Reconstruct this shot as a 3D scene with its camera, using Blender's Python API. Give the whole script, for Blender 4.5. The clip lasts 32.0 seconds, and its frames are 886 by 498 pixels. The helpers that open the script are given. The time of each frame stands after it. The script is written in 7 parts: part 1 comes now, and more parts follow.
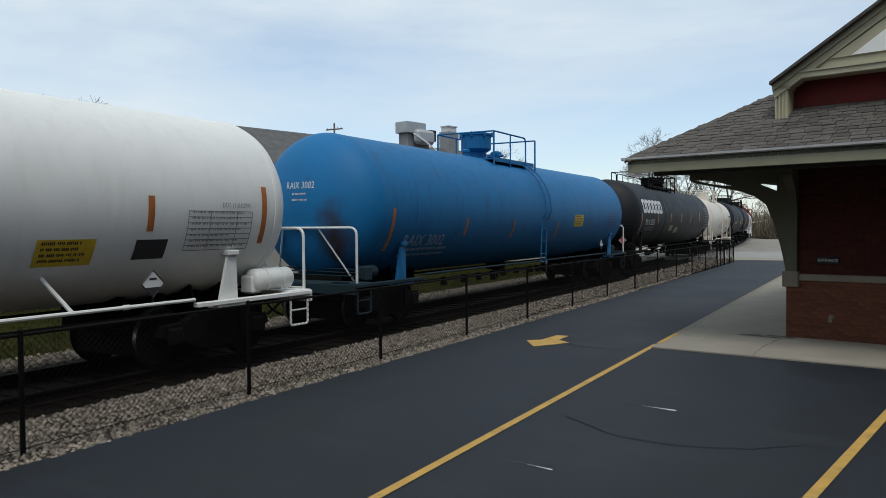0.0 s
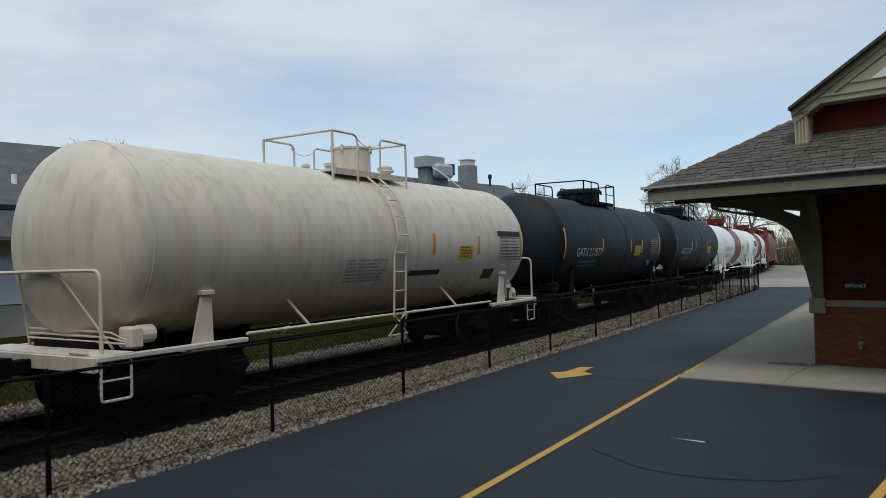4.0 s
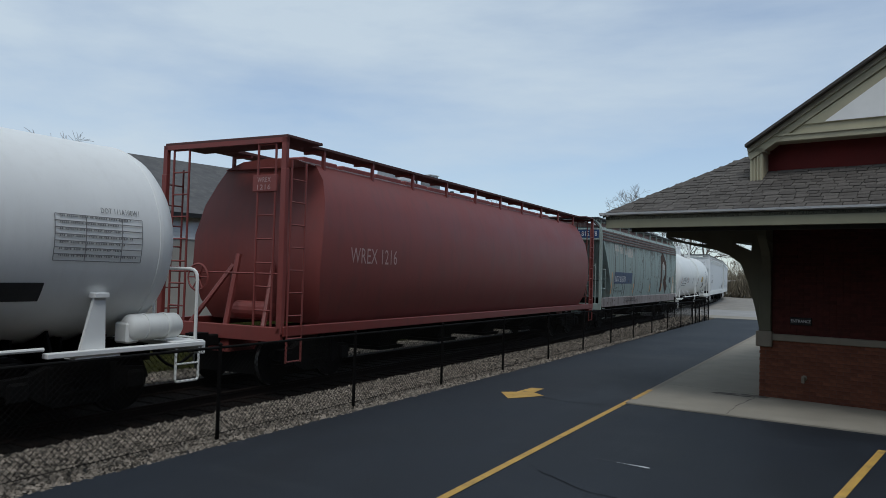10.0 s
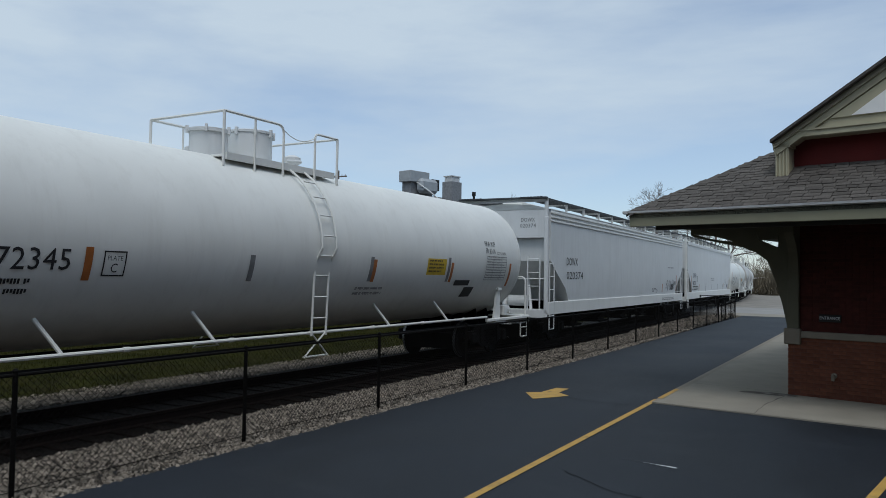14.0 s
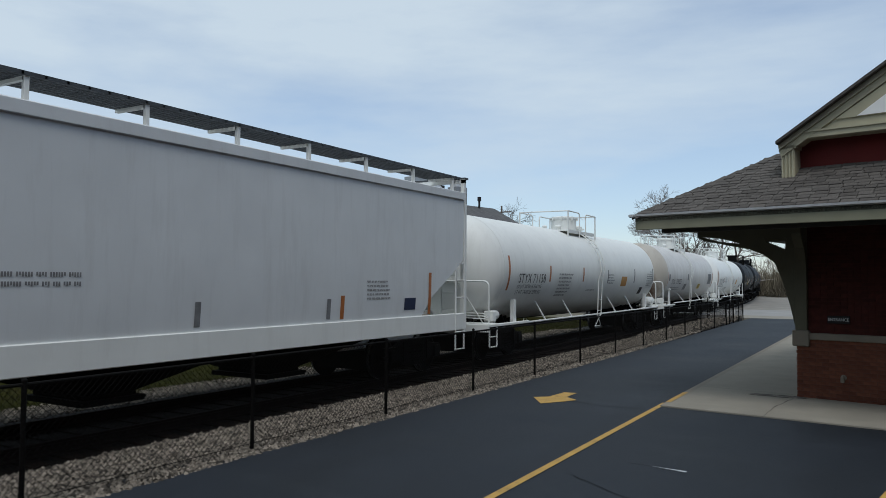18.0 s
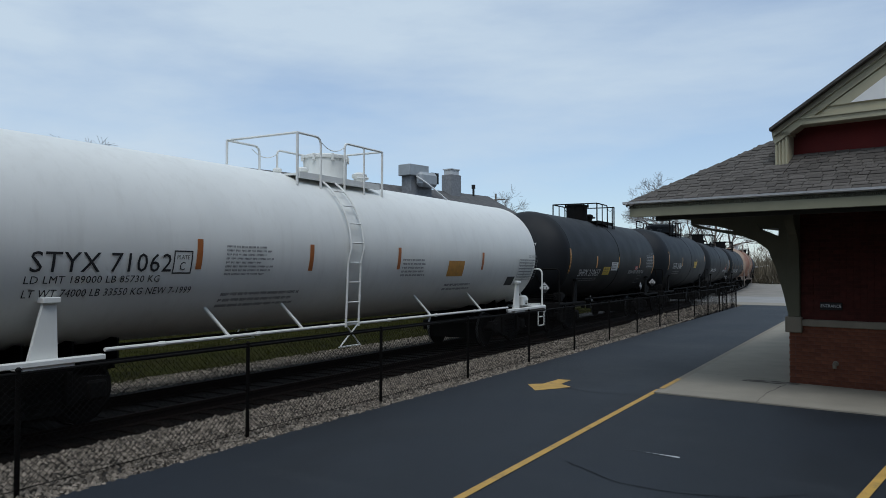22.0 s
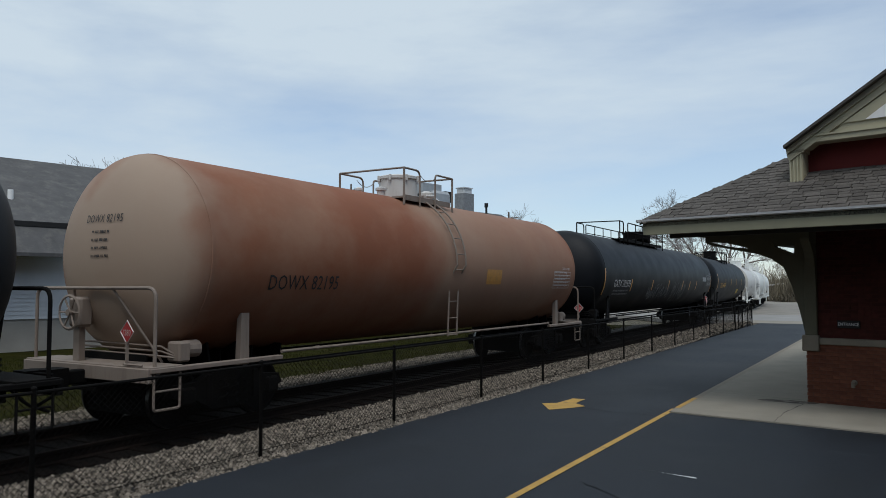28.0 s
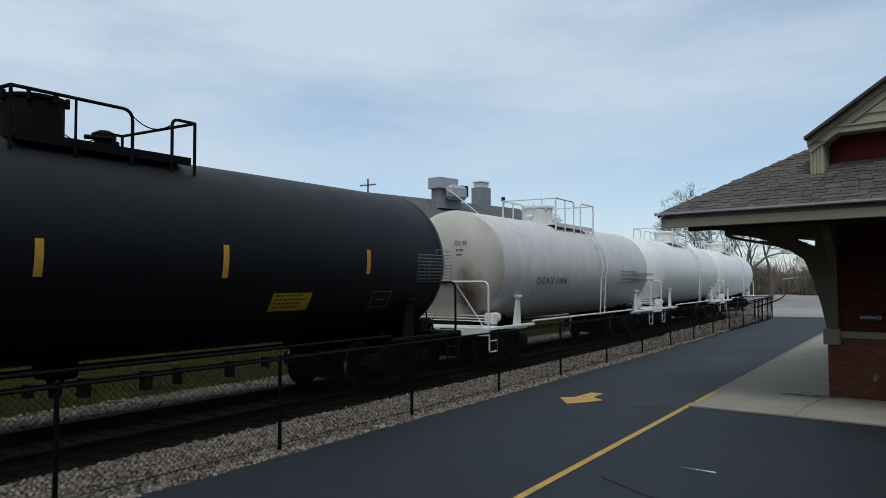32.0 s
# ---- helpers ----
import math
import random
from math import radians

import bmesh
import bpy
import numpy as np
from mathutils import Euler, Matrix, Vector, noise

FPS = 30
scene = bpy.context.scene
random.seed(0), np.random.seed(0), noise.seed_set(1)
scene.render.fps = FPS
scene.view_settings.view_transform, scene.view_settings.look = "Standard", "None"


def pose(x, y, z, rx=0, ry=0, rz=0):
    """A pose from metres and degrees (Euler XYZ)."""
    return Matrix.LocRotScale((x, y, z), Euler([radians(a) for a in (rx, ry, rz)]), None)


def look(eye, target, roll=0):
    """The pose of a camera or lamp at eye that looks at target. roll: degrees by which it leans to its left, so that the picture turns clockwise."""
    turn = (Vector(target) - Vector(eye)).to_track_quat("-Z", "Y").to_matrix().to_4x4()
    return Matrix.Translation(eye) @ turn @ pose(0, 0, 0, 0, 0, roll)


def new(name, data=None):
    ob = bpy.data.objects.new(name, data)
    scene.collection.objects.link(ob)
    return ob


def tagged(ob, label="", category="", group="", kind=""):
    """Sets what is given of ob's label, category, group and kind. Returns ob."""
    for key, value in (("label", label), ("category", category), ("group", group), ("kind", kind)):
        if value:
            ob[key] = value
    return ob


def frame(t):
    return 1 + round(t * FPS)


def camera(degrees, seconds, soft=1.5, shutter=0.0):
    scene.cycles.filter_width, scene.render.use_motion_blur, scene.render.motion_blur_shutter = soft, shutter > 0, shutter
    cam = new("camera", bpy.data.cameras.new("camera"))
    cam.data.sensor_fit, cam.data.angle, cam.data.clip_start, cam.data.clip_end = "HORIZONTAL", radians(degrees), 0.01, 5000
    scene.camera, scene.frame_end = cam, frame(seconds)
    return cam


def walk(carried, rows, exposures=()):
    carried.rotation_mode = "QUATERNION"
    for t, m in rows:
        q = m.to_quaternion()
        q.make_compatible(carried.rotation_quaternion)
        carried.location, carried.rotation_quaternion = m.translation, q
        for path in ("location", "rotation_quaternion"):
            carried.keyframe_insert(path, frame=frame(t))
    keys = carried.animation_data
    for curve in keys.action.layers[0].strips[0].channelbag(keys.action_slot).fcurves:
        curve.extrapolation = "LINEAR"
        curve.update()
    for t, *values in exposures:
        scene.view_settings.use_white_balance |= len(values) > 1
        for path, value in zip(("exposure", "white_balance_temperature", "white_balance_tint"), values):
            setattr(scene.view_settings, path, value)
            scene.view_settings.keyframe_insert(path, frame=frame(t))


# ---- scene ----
cam = camera(61.0, 32.0, soft=0.8)

PATH = [
    (0, (0.0, 0.0, 2.05), (-1.001, 1.73, 1.989), -0.4),
    (0.5, (0.0, 0.0, 2.05), (-1.01, 1.726, 2.019), -0.6),
    (1, (0.0, 0.0, 2.05), (-1.017, 1.722, 2.041), -0.6),
    (1.5, (0.0, 0.0, 2.05), (-1.023, 1.718, 2.043), -1.1),
    (2, (0.0, 0.0, 2.05), (-1.032, 1.713, 2.049), -1.1),
    (2.5, (0.0, 0.0, 2.05), (-1.05, 1.702, 2.049), -0.8),
    (4.5, (0.0, 0.0, 2.05), (-1.039, 1.709, 2.09), -1.8),
    (5, (0.0, 0.0, 2.05), (-0.965, 1.752, 2.064), 0.1),
    (5.5, (0.0, 0.0, 2.05), (-0.976, 1.746, 2.064), 0.6),
    (6, (0.0, 0.0, 2.05), (-1.003, 1.73, 2.043), 0.7),
    (6.5, (0.0, 0.0, 2.05), (-1.012, 1.725, 2.086), 1.4),
    (7, (0.0, 0.0, 2.05), (-0.998, 1.733, 2.067), 1.6),
    (7.5, (0.0, 0.0, 2.05), (-1.0, 1.732, 2.071), 1.8),
    (8, (0.0, 0.0, 2.05), (-1.005, 1.729, 2.088), 1.8),
    (8.5, (0.0, 0.0, 2.05), (-1.001, 1.731, 2.108), 2.1),
    (9, (0.0, 0.0, 2.05), (-0.966, 1.75, 2.12), 2.0),
    (9.5, (0.0, 0.0, 2.05), (-0.964, 1.751, 2.125), 2.0),
    (10, (0.0, 0.0, 2.05), (-0.952, 1.758, 2.118), 1.6),
    (10.5, (0.0, 0.0, 2.05), (-0.961, 1.752, 2.132), 1.5),
    (11, (0.0, 0.0, 2.05), (-0.947, 1.759, 2.134), 1.3),
    (11.5, (0.0, 0.0, 2.05), (-0.964, 1.751, 2.134), 1.2),
    (12, (0.0, 0.0, 2.05), (-0.965, 1.75, 2.126), 0.9),
    (12.5, (0.0, 0.0, 2.05), (-0.981, 1.741, 2.124), 0.9),
    (13, (0.0, 0.0, 2.05), (-0.988, 1.737, 2.127), 0.7),
    (13.5, (0.0, 0.0, 2.05), (-0.991, 1.736, 2.117), 0.8),
    (14, (0.0, 0.0, 2.05), (-1.004, 1.728, 2.119), 0.9),
    (14.5, (0.0, 0.0, 2.05), (-0.986, 1.738, 2.128), 0.8),
    (16.5, (0.0, 0.0, 2.05), (-1.04, 1.708, 2.11), -0.3),
    (17, (0.0, 0.0, 2.05), (-1.026, 1.716, 2.104), -0.3),
    (17.5, (0.0, 0.0, 2.05), (-1.019, 1.72, 2.106), -0.1),
    (18, (0.0, 0.0, 2.05), (-1.018, 1.72, 2.133), 0.3),
    (18.5, (0.0, 0.0, 2.05), (-1.021, 1.718, 2.124), 0.4),
    (19, (0.0, 0.0, 2.05), (-1.014, 1.722, 2.123), 0.4),
    (19.5, (0.0, 0.0, 2.05), (-1.002, 1.73, 2.109), 0.3),
    (20, (0.0, 0.0, 2.05), (-1.003, 1.729, 2.109), 0.2),
    (20.5, (0.0, 0.0, 2.05), (-1.014, 1.723, 2.107), 0.1),
    (21, (0.0, 0.0, 2.05), (-1.006, 1.728, 2.107), 0.3),
    (21.5, (0.0, 0.0, 2.05), (-1.006, 1.728, 2.108), 0.1),
    (22, (0.0, 0.0, 2.05), (-1.005, 1.728, 2.101), 0.1),
    (22.5, (0.0, 0.0, 2.05), (-1.008, 1.727, 2.099), 0.2),
    (23, (0.0, 0.0, 2.05), (-1.004, 1.729, 2.109), 0.2),
    (23.5, (0.0, 0.0, 2.05), (-1.001, 1.73, 2.106), 0.3),
    (24, (0.0, 0.0, 2.05), (-1.012, 1.724, 2.116), 0.6),
    (24.5, (0.0, 0.0, 2.05), (-1.01, 1.725, 2.123), 0.6),
    (26.5, (0.0, 0.0, 2.05), (-1.048, 1.703, 2.094), -0.6),
    (27, (0.0, 0.0, 2.05), (-1.048, 1.701, 2.13), -0.3),
    (27.5, (0.0, 0.0, 2.05), (-1.04, 1.706, 2.143), -0.2),
    (28, (0.0, 0.0, 2.05), (-1.034, 1.709, 2.15), -0.0),
    (28.5, (0.0, 0.0, 2.05), (-1.074, 1.684, 2.154), 0.3),
    (29, (0.0, 0.0, 2.05), (-1.086, 1.676, 2.149), -0.1),
    (29.5, (0.0, 0.0, 2.05), (-1.082, 1.68, 2.143), -0.1),
    (30, (0.0, 0.0, 2.05), (-1.085, 1.678, 2.142), -0.1),
    (30.5, (0.0, 0.0, 2.05), (-1.084, 1.678, 2.144), -0.0),
    (31, (0.0, 0.0, 2.05), (-1.08, 1.679, 2.169), 0.5),
    (31.5, (0.0, 0.0, 2.05), (-1.069, 1.686, 2.172), 0.3),
    (32, (0.0, 0.0, 2.05), (-1.073, 1.686, 2.135), -0.2),
]
EXPOSURES = [(0.0, 0.32, 6480, 10), (1.0, 0.42, 6480, 10), (2.0, 0.30, 6500, 10), (5.0, 0.17, 6350, 10), (6.0, 0.40, 6600, 10), (7.0, 0.24, 6550, 10), (8.0, 0.08, 6250, 10), (9.0, 0.00, 6050, 10), (10.0, 0.00, 6100, 10), (11.0, 0.20, 6450, 10), (12.0, 0.24, 6500, 10), (13.0, 0.24, 6350, 10), (14.0, 0.0, 6050, 10), (17.0, 0.10, 6200, 10), (18.0, 0.10, 6150, 10), (19.0, -0.06, 6050, 10), (20.0, -0.02, 6050, 10), (21.0, 0.04, 5950, 10), (23.0, 0.05, 6000, 10), (24.0, 0.30, 6350, 10), (26.5, 0.24, 6350, 10), (27.0, 0.14, 6250, 10), (28.0, 0.12, 6250, 10), (29.0, 0.07, 6200, 10), (30.0, 0.19, 6150, 10), (31.0, 0.13, 6150, 10), (32.0, 0.09, 6150, 10)]
walk(cam, [(t, look(eye, target, roll)) for t, eye, target, roll in PATH], EXPOSURES)

# ---------------------------------------------------------------- light
world = bpy.data.worlds.new("sky")
scene.world = world
world.use_nodes = True
SUN_EL, SUN_AZ = 60.0, 148.0      # the sun stands high behind the camera, veiled by thin cloud
_n, _l = world.node_tree.nodes, world.node_tree.links
_bg = _n["Background"]
_sky = _n.new("ShaderNodeTexSky")
_sky.sky_type = "NISHITA"
_sky.sun_disc = False
_sky.sun_elevation, _sky.sun_rotation = radians(SUN_EL), radians(SUN_AZ)
_sky.dust_density, _sky.air_density, _sky.ozone_density = 0.4, 1.0, 3.0
_tc = _n.new("ShaderNodeTexCoord")
_map = _n.new("ShaderNodeMapping")
_map.inputs["Scale"].default_value = (1.0, 1.6, 5.0)
_map.inputs["Rotation"].default_value = (0.06, 0.03, 0.5)
_l.new(_tc.outputs["Generated"], _map.inputs[0])
_cl = _n.new("ShaderNodeTexNoise")
_cl.inputs["Scale"].default_value, _cl.inputs["Detail"].default_value = 1.7, 7.0
_cl.inputs["Roughness"].default_value = 0.55
_l.new(_map.outputs[0], _cl.inputs["Vector"])
_cr = _n.new("ShaderNodeValToRGB")
_cr.color_ramp.elements[0].position, _cr.color_ramp.elements[0].color = 0.36, (0.38, 0.38, 0.38, 1)
_cr.color_ramp.elements[1].position, _cr.color_ramp.elements[1].color = 0.68, (0.92, 0.92, 0.92, 1)
_sx = _n.new("ShaderNodeSeparateXYZ")
_l.new(_tc.outputs["Generated"], _sx.inputs[0])
_ma = _n.new("ShaderNodeMath")             # the sheet of cloud thickens overhead and thins to blue low down
_ma.operation = "MULTIPLY_ADD"
_ma.inputs[1].default_value, _ma.inputs[2].default_value = 0.75, -0.30
_l.new(_sx.outputs["Z"], _ma.inputs[0])
_ad = _n.new("ShaderNodeMath")
_l.new(_cl.outputs[0], _ad.inputs[0])
_mb = _n.new("ShaderNodeMath")             # and toward the west, over the train
_mb.operation = "MULTIPLY_ADD"
_mb.inputs[1].default_value = -0.30
_l.new(_sx.outputs["X"], _mb.inputs[0])
_l.new(_ma.outputs[0], _mb.inputs[2])
_l.new(_mb.outputs[0], _ad.inputs[1])
_l.new(_ad.outputs[0], _cr.inputs[0])
_mx = _n.new("ShaderNodeMix")
_mx.data_type = "RGBA"
_l.new(_cr.outputs[0], _mx.inputs[0])
_l.new(_sky.outputs[0], _mx.inputs[6])
_mx.inputs[7].default_value = (5.25, 5.95, 6.35, 1)      # the thin white cloud sheet
_l.new(_mx.outputs[2], _bg.inputs[0])
_bg.inputs[1].default_value = 0.112
sun = new("sun", bpy.data.lights.new("sun", "SUN"))
sun.data.energy, sun.data.angle, sun.data.color = 1.25, radians(25), (1.0, 0.96, 0.9)
_az = radians(SUN_AZ)
sun.matrix_world = look((0, 0, 40), Vector((0, 0, 40)) - Vector((math.sin(_az) * math.cos(radians(SUN_EL)), math.cos(_az) * math.cos(radians(SUN_EL)), math.sin(radians(SUN_EL)))) * 1.0)
scene.view_settings.exposure = 0.0


# ---------------------------------------------------------------- materials
def mat(name, base, rough=0.6, metal=0.0, var=0.15, scale=6.0, bump=0.1, bscale=80.0, stain=None, stain_amt=0.0,
        sscale=(1.0, 1.0, 0.35), stain_lo=0.5, stain_hi=0.75, island=0.0, rnd=0.0, spec=0.5, second=None, zones=None, splash=None):
    """A painted or raw surface: base colour with mottling at two scales, stains of another colour, fine relief."""
    m = bpy.data.materials.new(name)
    m.use_nodes = True
    n, l = m.node_tree.nodes, m.node_tree.links
    b = n["Principled BSDF"]
    tc = n.new("ShaderNodeTexCoord")
    no = n.new("ShaderNodeTexNoise")
    no.inputs["Scale"].default_value, no.inputs["Detail"].default_value = scale, 6.0
    l.new(tc.outputs["Object"], no.inputs["Vector"])
    rp = n.new("ShaderNodeValToRGB")
    lo = tuple(max(0.0, c * (1 - var)) for c in base)
    hi = tuple(min(1.0, c * (1 + var)) for c in base)
    rp.color_ramp.elements[0].position, rp.color_ramp.elements[0].color = 0.3, (*lo, 1)
    rp.color_ramp.elements[1].position, rp.color_ramp.elements[1].color = 0.7, (*hi, 1)
    l.new(no.outputs[0], rp.inputs[0])
    col = rp.outputs[0]
    for colour, amount, sc, a, z in ([(stain, stain_amt, sscale, stain_lo, stain_hi)] if stain else []) + ([second] if second else []):
        mp = n.new("ShaderNodeMapping")
        mp.inputs["Scale"].default_value = sc
        l.new(tc.outputs["Object"], mp.inputs[0])
        sn = n.new("ShaderNodeTexNoise")
        sn.inputs["Scale"].default_value, sn.inputs["Detail"].default_value, sn.inputs["Roughness"].default_value = 2.2, 8.0, 0.65
        l.new(mp.outputs[0], sn.inputs["Vector"])
        sr = n.new("ShaderNodeMapRange")
        sr.inputs["From Min"].default_value, sr.inputs["From Max"].default_value = a, z
        sr.inputs["To Max"].default_value = amount
        l.new(sn.outputs[0], sr.inputs["Value"])
        mx = n.new("ShaderNodeMix")
        mx.data_type = "RGBA"
        l.new(sr.outputs[0], mx.inputs[0])
        l.new(col, mx.inputs[6])
        mx.inputs[7].default_value = (*colour, 1)
        col = mx.outputs[2]
    if zones:                  # bands of weathering across the length, (place along y, colour, strength), with ragged soft edges
        sp = n.new("ShaderNodeSeparateXYZ")
        l.new(tc.outputs["Object"], sp.inputs[0])
        zn = n.new("ShaderNodeTexNoise")
        zn.inputs["Scale"].default_value, zn.inputs["Detail"].default_value = 0.55, 6.0
        l.new(tc.outputs["Object"], zn.inputs["Vector"])
        ma = n.new("ShaderNodeMath")
        ma.operation = "MULTIPLY_ADD"
        ma.inputs[1].default_value = 2.6
        l.new(zn.outputs[0], ma.inputs[0])
        l.new(sp.outputs["Y"], ma.inputs[2])
        zr = n.new("ShaderNodeMapRange")
        zr.inputs["From Min"].default_value, zr.inputs["From Max"].default_value = -8.7, 11.3
        l.new(ma.outputs[0], zr.inputs["Value"])
        zc = n.new("ShaderNodeValToRGB")
        for k, (y, colour, amount) in enumerate(zones):
            e = zc.color_ramp.elements[k] if k < 2 else zc.color_ramp.elements.new(0.5)
            e.position, e.color = (y + 10.0) / 20.0, (*colour, amount)
        l.new(zr.outputs[0], zc.inputs[0])
        mx = n.new("ShaderNodeMix")
        mx.data_type = "RGBA"
        l.new(zc.outputs["Alpha"], mx.inputs[0])
        l.new(col, mx.inputs[6])
        l.new(zc.outputs["Color"], mx.inputs[7])
        col = mx.outputs[2]
    if splash:                 # rusty water thrown up by the wheels: (colour, strength, x, z, half width, half height)
        colour, amount, sx, sz, rx, rz = splash
        mp = n.new("ShaderNodeMapping")
        mp.inputs["Location"].default_value, mp.inputs["Scale"].default_value = (-sx / rx, 0, -sz / rz), (1 / rx, 0, 1 / rz)
        l.new(tc.outputs["Object"], mp.inputs[0])
        ln = n.new("ShaderNodeVectorMath")
        ln.operation = "LENGTH"
        l.new(mp.outputs[0], ln.inputs[0])
        sn = n.new("ShaderNodeTexNoise")
        sn.inputs["Scale"].default_value, sn.inputs["Detail"].default_value = 3.5, 7.0
        l.new(tc.outputs["Object"], sn.inputs["Vector"])
        ma = n.new("ShaderNodeMath")
        ma.operation = "MULTIPLY_ADD"
        ma.inputs[1].default_value = 1.1
        l.new(sn.outputs[0], ma.inputs[0])
        l.new(ln.outputs["Value"], ma.inputs[2])
        sr = n.new("ShaderNodeMapRange")
        sr.inputs["From Min"].default_value, sr.inputs["From Max"].default_value = 0.75, 1.65
        sr.inputs["To Min"].default_value, sr.inputs["To Max"].default_value = amount, 0.0
        l.new(ma.outputs[0], sr.inputs["Value"])
        mx = n.new("ShaderNodeMix")
        mx.data_type = "RGBA"
        l.new(sr.outputs[0], mx.inputs[0])
        l.new(col, mx.inputs[6])
        mx.inputs[7].default_value = (*colour, 1)
        col = mx.outputs[2]
    if island or rnd:
        src = n.new("ShaderNodeNewGeometry").outputs["Random Per Island"] if island else n.new("ShaderNodeObjectInfo").outputs["Random"]
        amt = island or rnd
        mr = n.new("ShaderNodeMapRange")
        mr.inputs["To Min"].default_value, mr.inputs["To Max"].default_value = 1 - amt, 1 + amt
        l.new(src, mr.inputs["Value"])
        hs = n.new("ShaderNodeHueSaturation")
        l.new(mr.outputs[0], hs.inputs["Value"])
        l.new(col, hs.inputs["Color"])
        col = hs.outputs[0]
    l.new(col, b.inputs["Base Color"])
    rr = n.new("ShaderNodeMapRange")
    rr.inputs["To Min"].default_value, rr.inputs["To Max"].default_value = max(0.02, rough - 0.12), min(1.0, rough + 0.12)
    l.new(no.outputs[0], rr.inputs["Value"])
    l.new(rr.outputs[0], b.inputs["Roughness"])
    b.inputs["Metallic"].default_value = metal
    b.inputs["Specular IOR Level"].default_value = spec
    if bump:
        fn = n.new("ShaderNodeTexNoise")
        fn.inputs["Scale"].default_value, fn.inputs["Detail"].default_value = bscale, 4.0
        l.new(tc.outputs["Object"], fn.inputs["Vector"])
        bp = n.new("ShaderNodeBump")
        bp.inputs["Strength"].default_value, bp.inputs["Distance"].default_value = bump, 0.02
        l.new(fn.outputs[0], bp.inputs["Height"])
        l.new(bp.outputs[0], b.inputs["Normal"])
    return m


def paint(name, base, grime=(0.10, 0.085, 0.07), amount=0.35, rough=0.5, lo=0.5, hi=0.8, second=None, var=0.06, spec=0.4):
    """Car paint with drip streaks running down the sides."""
    return mat(name, base, rough, 0.0, var, 1.3, 0.03, 30.0, grime, amount, (2.2, 2.2, 0.28), lo, hi, second=second, spec=spec)


ASPHALT = mat("asphalt", (0.0076, 0.0108, 0.0163), 0.66, 0, 0.32, 0.35, 0.4, 160.0, (0.0145, 0.0195, 0.028), 0.6, (0.5, 0.12, 1), 0.48, 0.72, spec=0.36, second=((0.026, 0.030, 0.035), 0.4, (0.25, 0.9, 1), 0.54, 0.72))
CONCRETE = mat("concrete", (0.255, 0.232, 0.188), 0.9, 0, 0.10, 1.5, 0.2, 90.0, (0.19, 0.17, 0.14), 0.5, (0.8, 0.8, 1), 0.52, 0.8)
STREET = mat("street_concrete", (0.27, 0.26, 0.245), 0.85, 0, 0.12, 0.5, 0.1, 40.0)
YELLOW = mat("road_paint_yellow", (0.45, 0.27, 0.055), 0.7, 0, 0.15, 5.0, 0.2, 120.0, (0.09, 0.08, 0.06), 0.8, (3, 3, 1), 0.55, 0.72)
GRAVEL = mat("pale_gravel", (0.235, 0.215, 0.185), 0.95, 0, 0.2, 0.6, 0.4, 25.0, (0.22, 0.20, 0.17), 0.5, (0.2, 0.2, 1), 0.48, 0.7)
WALK_DARK = mat("soil_stain", (0.07, 0.058, 0.045), 0.95, 0, 0.4, 6.0, 0.4, 50.0, (0.2, 0.18, 0.15), 0.9, (3, 3, 3), 0.5, 0.6)
TAR = mat("crack_tar", (0.007, 0.0085, 0.011), 0.8, 0, 0.3, 9.0, 0.2, 60.0, spec=0.2)
SCUFF = mat("scuffed_paint", (0.06, 0.065, 0.072), 0.8, 0, 0.4, 20.0, 0.1, 90.0)
WHITE_MARK = mat("road_paint_white", (0.48, 0.49, 0.5), 0.7, 0, 0.2, 8.0, 0.1, 90.0)
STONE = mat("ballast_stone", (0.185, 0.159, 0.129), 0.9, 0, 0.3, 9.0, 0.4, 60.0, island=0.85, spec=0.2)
# fouled ballast, with the train's shade over the track in its colour
FOULED_SHADE = mat("fouled_ballast", (0.0075, 0.0063, 0.0055), 0.95, 0, 0.5, 9.0, 0.8, 30.0, (0.016, 0.011, 0.009), 0.5, (1, 1, 1), 0.5, 0.7, spec=0.08)
# bed painted near black to stand for shade between the stones
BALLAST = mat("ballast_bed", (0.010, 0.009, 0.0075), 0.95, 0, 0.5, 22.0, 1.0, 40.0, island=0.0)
GRASS = mat("grass", (0.0205, 0.0215, 0.0038), 0.95, 0, 0.5, 1.6, 0.6, 60.0, (0.033, 0.026, 0.009), 0.6, (0.5, 0.5, 1), 0.45, 0.7, spec=0.03)
BLADE = mat("grass_blade", (0.022, 0.0235, 0.0048), 0.95, 0, 0.4, 3.0, 0.0, island=0.5, spec=0.03)
EARTH = mat("dry_earth", (0.15, 0.13, 0.095), 0.95, 0, 0.25, 0.15, 0.3, 10.0, (0.10, 0.11, 0.05), 0.6, (0.08, 0.08, 1), 0.45, 0.7)
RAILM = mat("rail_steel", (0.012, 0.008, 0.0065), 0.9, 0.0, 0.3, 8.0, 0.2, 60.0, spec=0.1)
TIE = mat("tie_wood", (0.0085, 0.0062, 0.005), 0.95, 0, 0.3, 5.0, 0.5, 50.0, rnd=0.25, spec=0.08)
FENCE = mat("fence_coating", (0.0055, 0.005, 0.0045), 0.85, 0.0, 0.2, 12.0, 0.1, 80.0, spec=0.12)
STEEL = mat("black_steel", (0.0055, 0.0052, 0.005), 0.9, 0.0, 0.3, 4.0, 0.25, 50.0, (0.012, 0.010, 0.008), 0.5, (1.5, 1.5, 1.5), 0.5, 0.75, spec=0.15)
